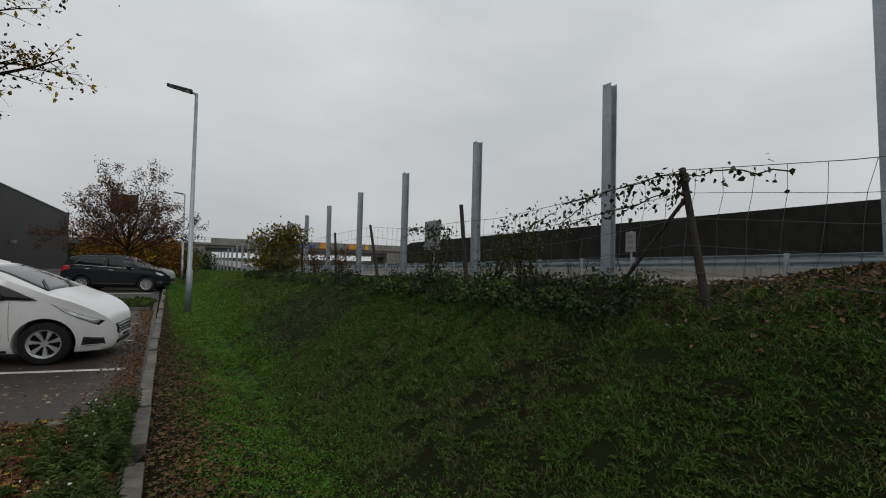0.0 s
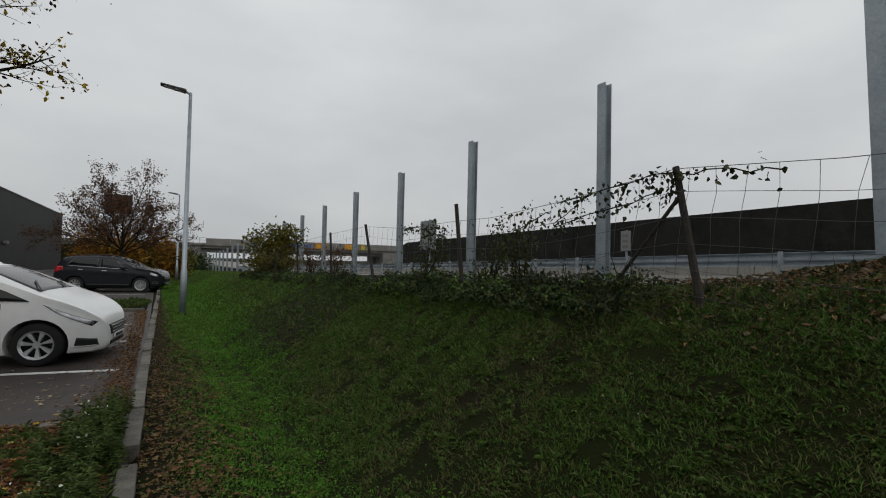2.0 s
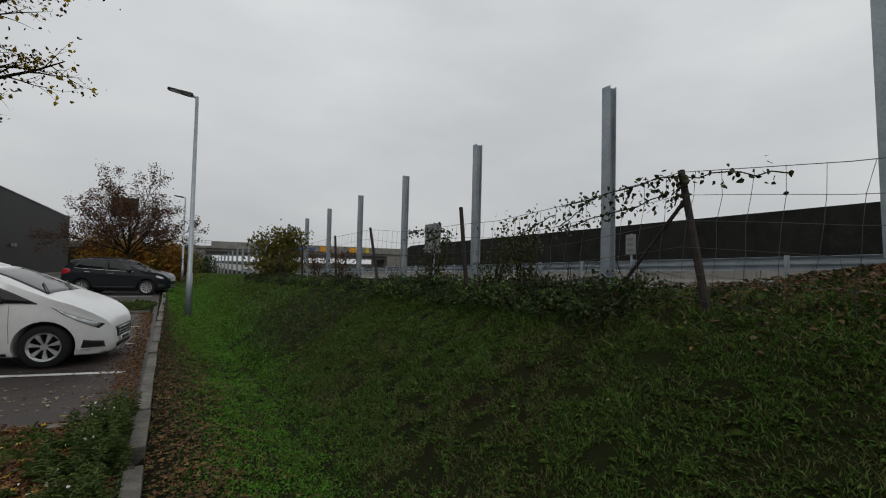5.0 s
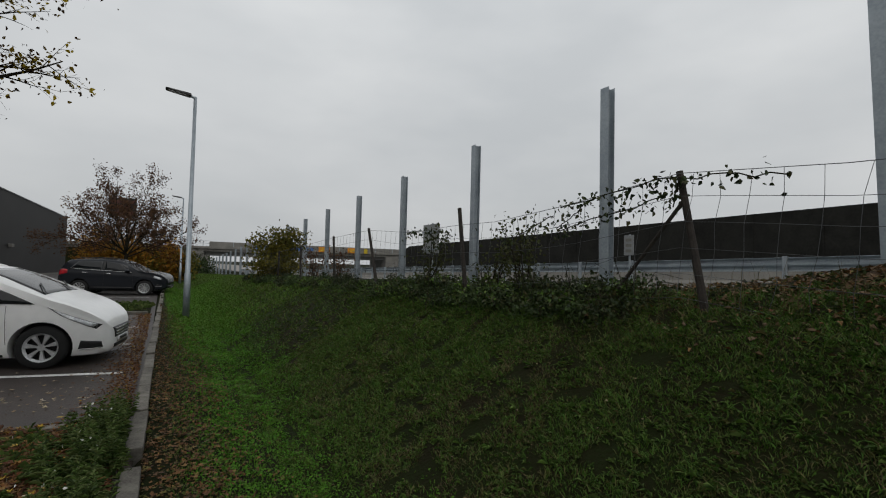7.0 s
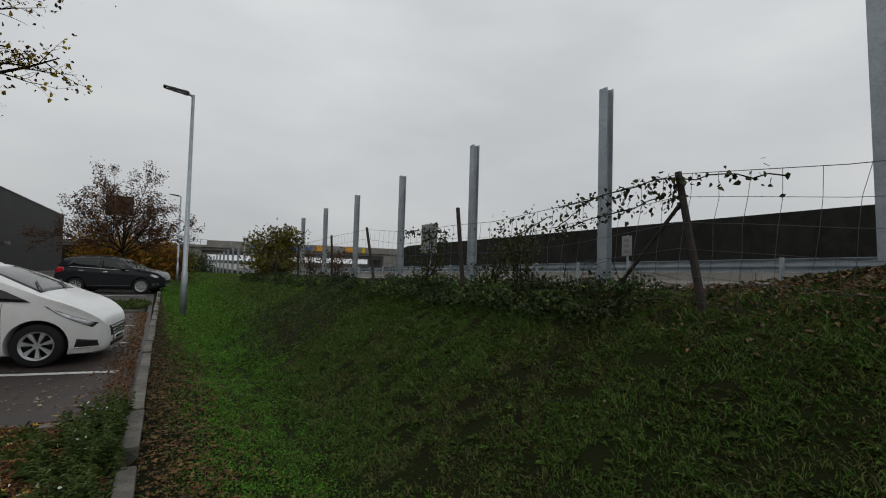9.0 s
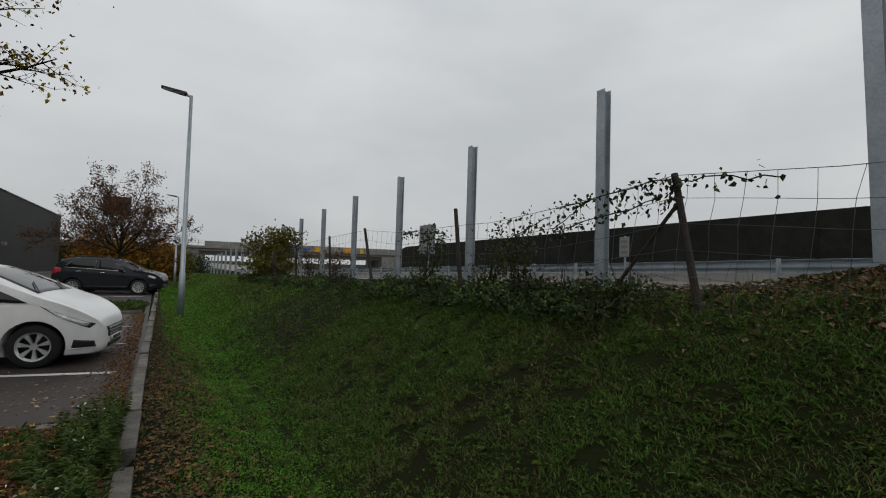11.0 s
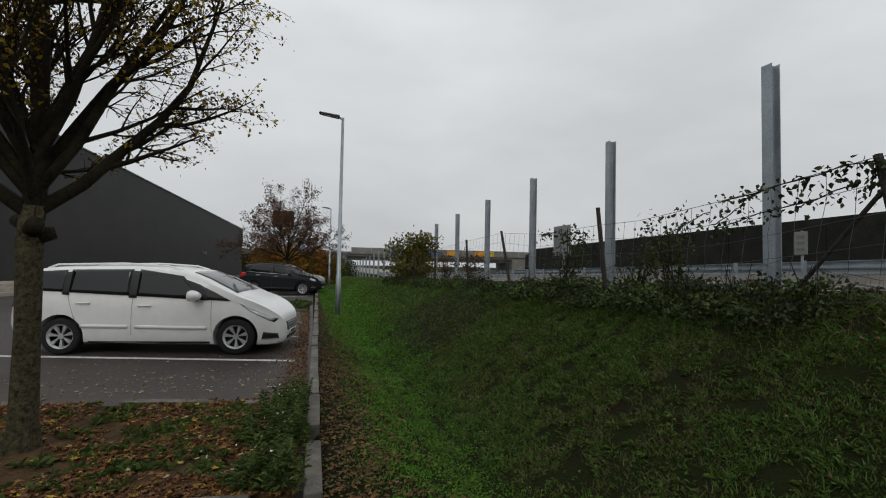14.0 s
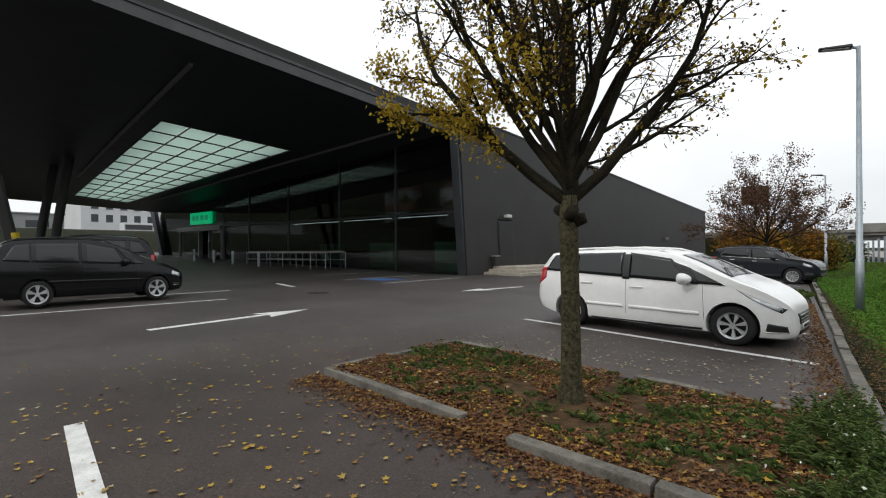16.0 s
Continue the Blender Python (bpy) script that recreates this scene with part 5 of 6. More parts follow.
def make_tree(name, label, x, y, z, seed, trunk_h, r0, limbs, spec, bark=None):
    rnd = random.Random(seed)
    t = thing(name, label, "tree", pose(x, y, z))
    bm = bmesh.new()
    path = [Vector((0, 0, -0.1)), Vector((0, 0, 0.03)), Vector((0.005, 0, 0.2)), Vector((0.0, 0.005, trunk_h * 0.5)), Vector((-0.01, 0, trunk_h * 0.9)), Vector((0, 0, trunk_h + 0.06))]
    tube(path, [r0 * 1.6, r0 * 1.38, r0 * 1.03, r0 * 0.88, r0 * 0.92, r0 * 0.8], 18, bm)
    for v in bm.verts:
        k = 0.012 * noise.noise((v.co.x * 16, v.co.y * 16, v.co.z * 4))
        v.co.x += k
        v.co.y -= k
    part("trunk", bm, bark or M_BARK, t, smooth=True)
    tips = []
    for az, el, ln, rr, hz in limbs:
        bm = bmesh.new()
        d = Vector((math.cos(radians(az)) * math.cos(radians(el)), math.sin(radians(az)) * math.cos(radians(el)), math.sin(radians(el))))
        grow(bm, Vector((0, 0, hz)) - d * 0.03, d, ln, rr, 0, spec, tips, rnd)
        part("limb", bm, M_BARK, t, smooth=True)
    return t, tips


M_LEAFY = many("yellow_leaves", [(0.22, 0.14, 0.014), (0.44, 0.31, 0.025), (0.32, 0.23, 0.02), (0.52, 0.38, 0.035), (0.24, 0.16, 0.018)], trans=0.45)
M_LEAFB = many("brown_leaves", [(0.035, 0.022, 0.012), (0.06, 0.032, 0.018), (0.11, 0.07, 0.02), (0.045, 0.024, 0.016), (0.22, 0.145, 0.02)], trans=0.35)
M_LEAFR = many("russet_leaves", [(0.055, 0.026, 0.016), (0.09, 0.045, 0.024), (0.13, 0.066, 0.027), (0.06, 0.036, 0.025)], trans=0.3)
M_LEAFG = many("green_leaves", [(0.016, 0.030, 0.008), (0.03, 0.055, 0.012), (0.045, 0.07, 0.018), (0.022, 0.04, 0.010)])
M_IVY = many("ivy_leaves", [(0.010, 0.018, 0.006), (0.02, 0.034, 0.010), (0.03, 0.045, 0.012), (0.05, 0.045, 0.016)])
M_BUSH = many("bush_leaves", [(0.06, 0.06, 0.010), (0.13, 0.115, 0.016), (0.19, 0.155, 0.022), (0.055, 0.07, 0.012), (0.10, 0.075, 0.015)], trans=0.35)
M_HEDGE = many("autumn_hedge_leaves", [(0.24, 0.105, 0.012), (0.40, 0.19, 0.018), (0.18, 0.075, 0.012), (0.32, 0.19, 0.024), (0.10, 0.075, 0.015)], trans=0.3)
M_LITTER = many("fallen_leaves", [(0.085, 0.032, 0.013), (0.17, 0.072, 0.022), (0.05, 0.020, 0.010), (0.24, 0.13, 0.036), (0.12, 0.042, 0.018), (0.075, 0.032, 0.014), (0.20, 0.12, 0.055), (0.06, 0.024, 0.012), (0.15, 0.06, 0.02), (0.40, 0.26, 0.03)])
M_FRAG = many("leaf_crumbs", [(0.10, 0.055, 0.025), (0.20, 0.14, 0.08), (0.06, 0.03, 0.018), (0.30, 0.24, 0.16)])
# pale tones paint the sky's glint on wet leaves into their colour
M_WETGLINT = many("wet_glint_leaves", [(0.30, 0.23, 0.13), (0.42, 0.36, 0.25), (0.20, 0.12, 0.05), (0.48, 0.42, 0.32)])
M_LITTERD = many("old_fallen_leaves", [(0.085, 0.038, 0.016), (0.16, 0.082, 0.030), (0.045, 0.022, 0.012), (0.21, 0.125, 0.045), (0.11, 0.045, 0.018), (0.075, 0.046, 0.022), (0.055, 0.070, 0.012), (0.13, 0.10, 0.03)])
M_LITTERY = many("fallen_yellow_leaves", [(0.30, 0.17, 0.02), (0.45, 0.30, 0.03), (0.16, 0.08, 0.025), (0.28, 0.20, 0.10), (0.36, 0.25, 0.04), (0.42, 0.38, 0.28)])

M_HERB = many("herb_leaves", [(0.030, 0.070, 0.008), (0.058, 0.125, 0.013), (0.095, 0.165, 0.026), (0.018, 0.036, 0.005), (0.13, 0.19, 0.045), (0.040, 0.085, 0.010), (0.070, 0.055, 0.018), (0.024, 0.050, 0.007), (0.055, 0.115, 0.014)])

# ---- big tree in the planting bed ----
BIG = dict(wob=0.12, lift=(0.19, 0.07, 0.03, -0.01), depth=3, kids=(9, 7, 5), bare=(0.16, 0.15, 0.12), angle=(22, 52), ratio=(0.43, 0.52, 0.52), leaf_from=2)
limbs = [(206, 30, 2.8, 0.060, 1.78), (186, 44, 3.7, 0.048, 1.92), (222, 52, 3.0, 0.044, 2.0), (200, 64, 3.1, 0.040, 2.15), (24, 33, 2.5, 0.058, 1.80), (6, 54, 3.1, 0.046, 1.95), (42, 56, 3.1, 0.044, 2.05), (24, 66, 3.5, 0.042, 2.2),
         (100, 42, 2.3, 0.040, 1.92), (124, 58, 2.7, 0.038, 2.1), (-78, 44, 2.1, 0.040, 1.88), (-110, 56, 2.5, 0.038, 2.1), (-46, 60, 2.4, 0.038, 2.2), (150, 56, 2.5, 0.036, 2.3), (-20, 60, 2.2, 0.034, 2.4), (290, 86, 3.6, 0.080, 1.78)]
big, tips = make_tree("tree", "young maple with sparse yellow and brown autumn leaves", -2.25, 4.20, 0.05, 11, 1.8, 0.092, limbs, BIG, M_TRUNK)
P = np.array([t[0] for t in tips])
side = 0.88 * P[:, 0] + 0.48 * P[:, 1]
low = (side < -0.35) & (P[:, 2] < 2.75 - 0.35 * side)
k1 = RNG.random(len(P))
# dense yellow foliage low on one side, sparse brown higher up
yl = np.repeat(P[low & (k1 < 0.8)], 4, 0)
yl = yl + RNG.normal(0, 0.05, yl.shape)
sel = P[~low & (k1 < 0.40)]
br_ = np.repeat(sel, 2, 0) + RNG.normal(0, 0.04, (len(sel) * 2, 3))
yr_ = P[~low & (k1 > 0.76) & (P[:, 2] < 4.4)]
leaf_mesh("crown", np.concatenate([yl, yr_]), RNG.uniform(0.020, 0.044, len(yl) + len(yr_)), M_LEAFY, big, label="yellow and ochre leaves")
leaf_mesh("crown_brown", br_, RNG.uniform(0.014, 0.032, len(br_)), M_LEAFB, big, label="sparse brown leaves")
for az, z, ln in ((150, 1.70, 0.17), (300, 1.66, 0.20), (20, 1.62, 0.14)):
    d = Vector((math.cos(radians(az)), math.sin(radians(az)), 0.3))
    part("branch_stub", tube([(0, 0, z), Vector((0, 0, z)) + d * ln], [0.075, 0.05], 10), M_BARK, big, "sawn-off branch stub", smooth=True)

# ---- second tree by the parked cars ----
SMALL = dict(wob=0.08, lift=(0.04, 0.02, 0.0), depth=2, kids=(13, 8), bare=(0.2, 0.15), angle=(24, 58), ratio=(0.5, 0.5), leaf_from=1)
limbs2 = [(a * 30 + random.uniform(-10, 10), e, ln, 0.04, 1.55 + 0.03 * a % 0.4) for a, (e, ln) in enumerate([(20, 3.3), (46, 3.4), (28, 3.3), (62, 3.6), (20, 3.3), (50, 3.4), (26, 3.3), (68, 3.7), (20, 3.3), (48, 3.4), (30, 3.3), (82, 3.9)])]
t2, tips2 = make_tree("tree", "round young tree with thin russet leaves behind the cars", -1.6, 28.2, 0.0, 5, 1.6, 0.10, limbs2, SMALL)
P2 = np.array([t[0] for t in tips2])
P2 = np.repeat(P2, 3, 0)
leaf_mesh("crown", P2 + RNG.normal(0, 0.09, P2.shape), RNG.uniform(0.04, 0.085, len(P2)), M_LEAFR, t2, label="thin russet leaves")
t3, tips3 = make_tree("bare_tree", "bare thin tree far behind the lamp", 1.6, 60.0, -0.3, 9, 2.0, 0.09, limbs2[::2], SMALL)


# ---- hedge, bushes ----
def clump(centre, radius, n, size, material, name, parent, squash=(1, 1, 1), label=""):
    q = RNG.normal(size=(n, 3))
    q /= np.linalg.norm(q, axis=1, keepdims=True)
    q *= (RNG.random(n) ** 0.45)[:, None]
    q = q * np.array(radius) * (1 + 0.25 * np.sin(q[:, :1] * 7 + centre[0]) * np.cos(q[:, 1:2] * 6))
    return leaf_mesh(name, q + np.array(centre), RNG.uniform(0.6, 1.2, n) * size, material, parent, label=label)


hedge = thing("autumn_hedge", "dense orange and brown autumn hedge behind the parked cars", "hedge", pose(0, 40, 0), kind="stuff")
for i in range(12):
    x = -4.35 + 0.53 * i
    h = 1.95 + 0.3 * math.sin(i * 1.7) - 0.05 * i
    clump((x, RNG.uniform(-0.6, 0.6), h * 0.85), (0.95, 1.0, h), 900, 0.17, M_HEDGE if i % 4 != 3 else M_BUSH, "hedge_clump", hedge)
bm = bmesh.new()
for i in range(26):
    x = -4.6 + 0.25 * i
    tube([(x, 0, -0.1), (x + random.uniform(-0.2, 0.2), random.uniform(-0.3, 0.3), 2.2)], [0.035, 0.008], 5, bm)
part("stem_work", bm, M_BARK, hedge)
hedge2 = thing("green_hedge", "dark green bushes in front of the bridge abutment", "bush", pose(3.0, 62, -0.4), kind="stuff")
for i in range(5):
    clump((-2.0 + 0.9 * i, RNG.uniform(-0.8, 0.8), 1.1), (1.0, 1.0, 1.5), 500, 0.2, M_LEAFG, "bush_clump", hedge2)


def shrub(name, label, x, y, r, h, n, size, material, seed, stems=9):
    rnd = random.Random(seed)
    b = thing(name, label, "bush", pose(x, y, ground_z(x, y) - 0.05))
    bm = bmesh.new()
    pts = []
    for i in range(stems):
        a = rnd.uniform(0, 2 * math.pi)
        tip = Vector((math.cos(a) * r * rnd.uniform(0.3, 1.0), math.sin(a) * r * rnd.uniform(0.3, 1.0), h * rnd.uniform(0.55, 1.05)))
        mid = tip * 0.5 + Vector((0, 0, h * 0.12))
        tube([(rnd.uniform(-0.1, 0.1), rnd.uniform(-0.1, 0.1), 0), mid, tip], [0.009, 0.006, 0.002], 5, bm)
        for k in range(n // stems):
            t = rnd.uniform(0.12, 1.0)
            p = (mid * (t * 2) if t < 0.5 else mid.lerp(tip, t * 2 - 1))
            s = 0.05 + 0.24 * (1 - t * 0.72) * r
            pts.append((p.x + rnd.gauss(0, s), p.y + rnd.gauss(0, s), max(0.03, p.z + rnd.gauss(0, 0.09))))
    part("stem", bm, M_BARK, b)
    leaf_mesh("foliage", pts, RNG.uniform(0.7, 1.25, len(pts)) * size, material, b)
    return b


M_SHRUB = many("shrub_leaves", [(0.025, 0.034, 0.010), (0.045, 0.055, 0.014), (0.06, 0.06, 0.018), (0.035, 0.045, 0.012)], trans=0.3)
shrub("bush", "yellow-green bush growing on top of the bank", 3.95, 19.0, 1.25, 2.0, 4200, 0.085, M_BUSH, 3, 24)
shrub("bush", "low ochre bush at the foot of the yellow-green bush", 3.8, 18.6, 1.3, 0.95, 2400, 0.075, M_BUSH, 31, 26)
shrub("shrub", "thin leafy shrub growing through the wire fence", 3.42, 3.85, 0.34, 0.95, 520, 0.036, M_SHRUB, 4, 9)
shrub("shrub", "thin leafy shrub growing through the wire fence", 3.42, 4.40, 0.30, 0.72, 420, 0.034, M_SHRUB, 14, 8)
shrub("shrub", "thin leafy shrub growing through the wire fence", 3.42, 5.9, 0.42, 0.95, 520, 0.036, M_SHRUB, 6, 9)
shrub("shrub", "reddish bare shrub among the steel posts", 4.8, 14.2, 0.5, 1.0, 300, 0.06, M_LEAFR, 8, 14)
shrub("shrub", "reddish bare shrub among the steel posts", 4.6, 16.3, 0.5, 1.1, 300, 0.06, M_LEAFR, 9, 14)

# brambles along the crest
bram = thing("brambles", "dark low brambles along the crest of the bank", "brambles", kind="stuff")
for i in range(95):
    y = 2.35 + i * 0.085 if i < 60 else 7.5 + (i - 60) * 0.42
    x = 3.27 + 0.20 * math.sin(i * 2.3)
    dense = 0.45 + 0.95 * abs(math.sin(i * 1.7 + 0.4 * math.sin(i * 0.37)))
    clump((x, y, ground_z(x, y) + 0.05 + 0.03 * dense), (0.24, 0.26, 0.09 * dense + 0.03), int(260 * dense), 0.028 + 0.0012 * y, (M_IVY, M_LEAFG, M_IVY, M_HERB)[i % 4], "bramble_clump", bram)
bm = bmesh.new()
for i in range(150):
    x, y = 3.27 + random.gauss(0, 0.15), 2.3 + 18 * random.random() ** 1.7
    z = ground_z(x, y)
    a, h = random.uniform(0, 6.28), random.uniform(0.15, 0.42)
    tube([(x, y, z), (x + 0.12 * math.cos(a), y + 0.12 * math.sin(a), z + h), (x + 0.35 * math.cos(a), y + 0.35 * math.sin(a), z + h * 0.75)], [0.004, 0.003, 0.0015], 4, bm, caps=False)
part("bramble_canes", bm, M_BARK, bram)

# climbing plant on the fence wire
ivy = thing("climbing_plant", "dark climbing plant trailing along the top fence wire", "climbing plant")
bm = bmesh.new()
pts = []
for y0, z0, y1, z1 in ((5.2, 1.98, 6.5, 2.03), (5.3, 1.82, 5.9, 2.02), (3.3, 2.06, 4.0, 1.80), (1.3, 2.14, 2.05, 2.24), (2.05, 2.24, 3.2, 2.10), (2.1, 2.10, 3.25, 1.88), (2.0, 2.22, 2.05, 2.02), (2.9, 2.12, 3.3, 1.92)):
    path = [Vector((3.30 + random.uniform(-0.02, 0.02), y0 + (y1 - y0) * k / 8, z0 + (z1 - z0) * k / 8 + random.uniform(-0.025, 0.025))) for k in range(9)]
    tube(path, 0.005, 5, bm)
    for k in range(120 if y1 - y0 > 0.9 else 46):
        t = random.random() * 7.99
        p = path[int(t)].lerp(path[int(t) + 1], t % 1)
        pts.append((p.x + random.gauss(0, 0.04), p.y + random.gauss(0, 0.035), p.z + random.gauss(-0.015, 0.04)))
part("vine", bm, M_BARK, ivy)
leaf_mesh("foliage", pts, RNG.uniform(0.022, 0.044, len(pts)), M_IVY, ivy, up=1.0)

# ---- wire fence ----
fence = thing("wire_fence", "old sagging wire mesh fence on leaning dark posts", "fence")
WIRE_TOP = ((-4.0, 2.15), (-1.2, 2.12), (0.2, 2.12), (1.0, 2.16), (2.0, 2.26), (3.15, 2.13), (4.2, 2.05), (5.0, 2.06), (6.5, 2.04), (8.1, 2.16), (10.25, 2.10), (13.0, 1.98), (16.0, 1.85), (22.0, 1.7))
FX_ = 3.3
for (y0, z0), (y1, z1) in (((1.79, 1.05), (2.02, 2.28)), ((4.88, 1.2), (5.05, 2.29)), ((7.72, 1.1), (8.18, 2.20)), ((10.1, 1.0), (10.28, 2.14)), ((13.1, 0.9), (13.2, 2.0)), ((16.1, 0.9), (16.0, 1.9)), ((-1.3, 1.1), (-1.2, 2.16)), ((-4.1, 1.1), (-4.0, 2.18))):
    part("fence_post", tube([(FX_ + 0.035, y0, z0), (FX_ + 0.03, y1, z1)], [0.031, 0.026], 8), M_WOOD, fence)
part("brace", tube([(FX_ + 0.02, 1.99, 2.04), (FX_ + 0.02, 2.62, 1.28)], 0.016, 8), M_WOOD, fence)
for k in range(6):
    drop = 0.185 * k
    path = []
    y = -4.0
    while y <= 22:
        path.append((FX_, y, interp(y, WIRE_TOP) - drop - 0.012 * math.sin(y * 1.9 + k) * (k > 0)))
        y += 0.5 if y > 9 else 0.25
    part("line_wire", tube(path, 0.0032 if k == 0 else 0.0024, 4), M_WIRE, fence)
bm = bmesh.new()
y = -3.9
while y < 20:
    zt = interp(y, WIRE_TOP)
    w = [random.uniform(-0.02, 0.02) for _ in range(6)]
    tube([(FX_, y + w[k] + 0.02 * k, zt - 0.185 * k) for k in range(6)], 0.0021, 3, bm, caps=False)
    y += 0.2
part("wire_mesh", bm, M_WIRE, fence)

# ---- low plants: shared builders ----
def star_leaves(name, pos, size, material, parent=None, curl=0.2):
    """Fallen maple leaves with five pointed lobes, lying nearly flat."""
    pos = np.asarray(pos, float)
    n = len(pos)
    size = np.broadcast_to(np.asarray(size, float), (n,))
    ang = np.radians([-90, -62, -28, -6, 24, 50, 90, 130, 156, 186, 208, 242])
    rad = np.array([0.34, 0.42, 0.78, 0.42, 1.0, 0.46, 1.12, 0.46, 1.0, 0.42, 0.78, 0.42])
    turn = RNG.uniform(0, 2 * np.pi, n)[:, None]
    squeeze = RNG.uniform(0.55, 1.0, n)[:, None]
    lx, ly = rad * np.cos(ang) * squeeze, rad * np.sin(ang) + 0 * squeeze
    bend = curl * RNG.uniform(-0.4, 1.0, n)[:, None]
    tilt = RNG.normal(0, 0.13, n)[:, None]
    v = np.empty((n, 13, 3))
    v[:, 0] = pos
    sz = size[:, None]
    v[:, 1:, 0] = pos[:, :1] + sz * (lx * np.cos(turn) - ly * np.sin(turn))
    v[:, 1:, 1] = pos[:, 1:2] + sz * (lx * np.sin(turn) + ly * np.cos(turn))
    v[:, 1:, 2] = pos[:, 2:] + sz * (np.abs(bend) * rad ** 2 * (0.6 + 0.6 * np.sin(2.0 * ang + turn)) + np.abs(tilt) * (1.1 + lx))
    base = np.arange(n)[:, None] * 13
    f = np.concatenate([base + np.array([0, 1 + k, 1 + (k + 1) % 12]) for k in range(12)], 0)
    me = bpy.data.meshes.new(name)
    me.from_pydata(v.reshape(-1, 3).tolist(), [], f.tolist())
    me.materials.append(material)
    ob = new(name, me)
    if parent:
        ob.parent = parent
    return ob


def rosettes(name, centres, length, width, count, material, parent=None, rise_=0.5):
    """Herb rosettes: narrow arched leaves spreading from one root, each folded along its rib."""
    c = np.repeat(np.asarray(centres, float), count, 0)
    ln = np.repeat(np.asarray(length, float), count) * RNG.uniform(0.55, 1.15, len(c))
    wd = np.repeat(np.asarray(width, float), count) * RNG.uniform(0.7, 1.2, len(c))
    n = len(c)
    a = RNG.uniform(0, 2 * np.pi, n)
    up = RNG.uniform(0.15, 1.0, n) * rise_
    d = np.stack([np.cos(a), np.sin(a), np.zeros(n)], 1)
    q = np.stack([-np.sin(a), np.cos(a), np.zeros(n)], 1)
    z = np.array([0.0, 0.0, 1.0])
    mid = c + d * (0.55 * ln)[:, None] + z * (up * ln * 0.8)[:, None]
    v = np.empty((n, 4, 3))
    v[:, 0] = c
    v[:, 1] = mid + q * (0.5 * wd)[:, None] + z * (0.22 * wd)[:, None]
    v[:, 2] = c + d * ln[:, None] + z * (up * ln * RNG.uniform(0.2, 1.0, n))[:, None]
    v[:, 3] = mid - q * (0.5 * wd)[:, None] + z * (0.22 * wd)[:, None]
    base = np.arange(n)[:, None] * 4
    f = np.concatenate([base + np.array([0, 2, 1]), base + np.array([0, 3, 2])], 0)
    me = bpy.data.meshes.new(name)
    me.from_pydata(v.reshape(-1, 3).tolist(), [], f.tolist())
    me.materials.append(material)
    ob = new(name, me)
    if parent:
        ob.parent = parent
    return ob


def on_bed(x, y, dz=0.0):
    return np.array([(a, b, bed_z(a, b) + dz) for a, b in zip(x, y)])


# ---- weeds in the bed ----
weeds = thing("weeds", "bushy green weeds in the corner of the planting bed", "weeds", kind="stuff")
M_WEED = many("weed_leaves", [(0.030, 0.060, 0.011), (0.062, 0.110, 0.020), (0.110, 0.170, 0.040), (0.018, 0.036, 0.007), (0.15, 0.19, 0.065), (0.070, 0.090, 0.022), (0.040, 0.075, 0.013)], trans=0.2)
M_PETAL = mat("white_petals", (0.55, 0.55, 0.50), 0.7, scale=20, bump=0)
wpts, wlen = [], []
for i in range(105):
    x, y = -0.22 - abs(RNG.normal(0, 0.22)), RNG.choice([RNG.uniform(3.02, 4.1), RNG.uniform(3.7, 5.2)])
    h = RNG.uniform(0.10, 0.34) * (1.0 if x > -0.6 else 0.6)
    lx, ly = RNG.normal(0, 0.05, 2)
    for k in range(16):
        u = (k + RNG.random()) / 16
        wpts.append((x + lx * u, y + ly * u, bed_z(x, y) + h * u))
        wlen.append(0.085 * (1.15 - 0.7 * u))
rosettes("foliage", wpts, wlen, np.array(wlen) * 0.30, 3, M_WEED, weeds, 0.45)
x = -0.25 - np.abs(RNG.normal(0, 0.35, 26))
y = RNG.uniform(3.1, 5.1, 26)
leaf_mesh("flower", on_bed(x, y, 0.24), RNG.uniform(0.012, 0.022, 26), M_PETAL, weeds, label="small white flowers")
# tufts of grass and low herbs over the bed
cx = np.concatenate([RNG.uniform(-4.7, -0.4, 190), RNG.normal(-3.9, 0.4, 60), RNG.normal(-1.0, 0.4, 70)])
cy = 3.72 - 0.14 * (cx + 4.7) + np.concatenate([RNG.uniform(0.05, 1.95, 190), RNG.uniform(0.9, 1.9, 60), RNG.uniform(0.2, 1.8, 70)])
keep = np.hypot(cx + 2.25, cy - 4.2) > 0.3
p = on_bed(cx[keep], cy[keep], 0.005)
rosettes("foliage_low", np.repeat(p, 3, 0) + RNG.normal(0, 0.035, (3 * len(p), 3)) * np.array([1, 1, 0.1]), RNG.uniform(0.04, 0.10, 3 * len(p)), RNG.uniform(0.010, 0.020, 3 * len(p)), 7, M_WEED, weeds, 0.8)
cx, cy = RNG.uniform(-4.6, -0.3, 260), RNG.uniform(0.3, 3.0, 260)
p = on_bed(cx, 16.2 - 0.26 * (cx + 4.9) + cy, 0.0)
rosettes("foliage_far", p, RNG.uniform(0.10, 0.22, len(p)), RNG.uniform(0.02, 0.04, len(p)), 9, M_WEED, weeds, 0.9)

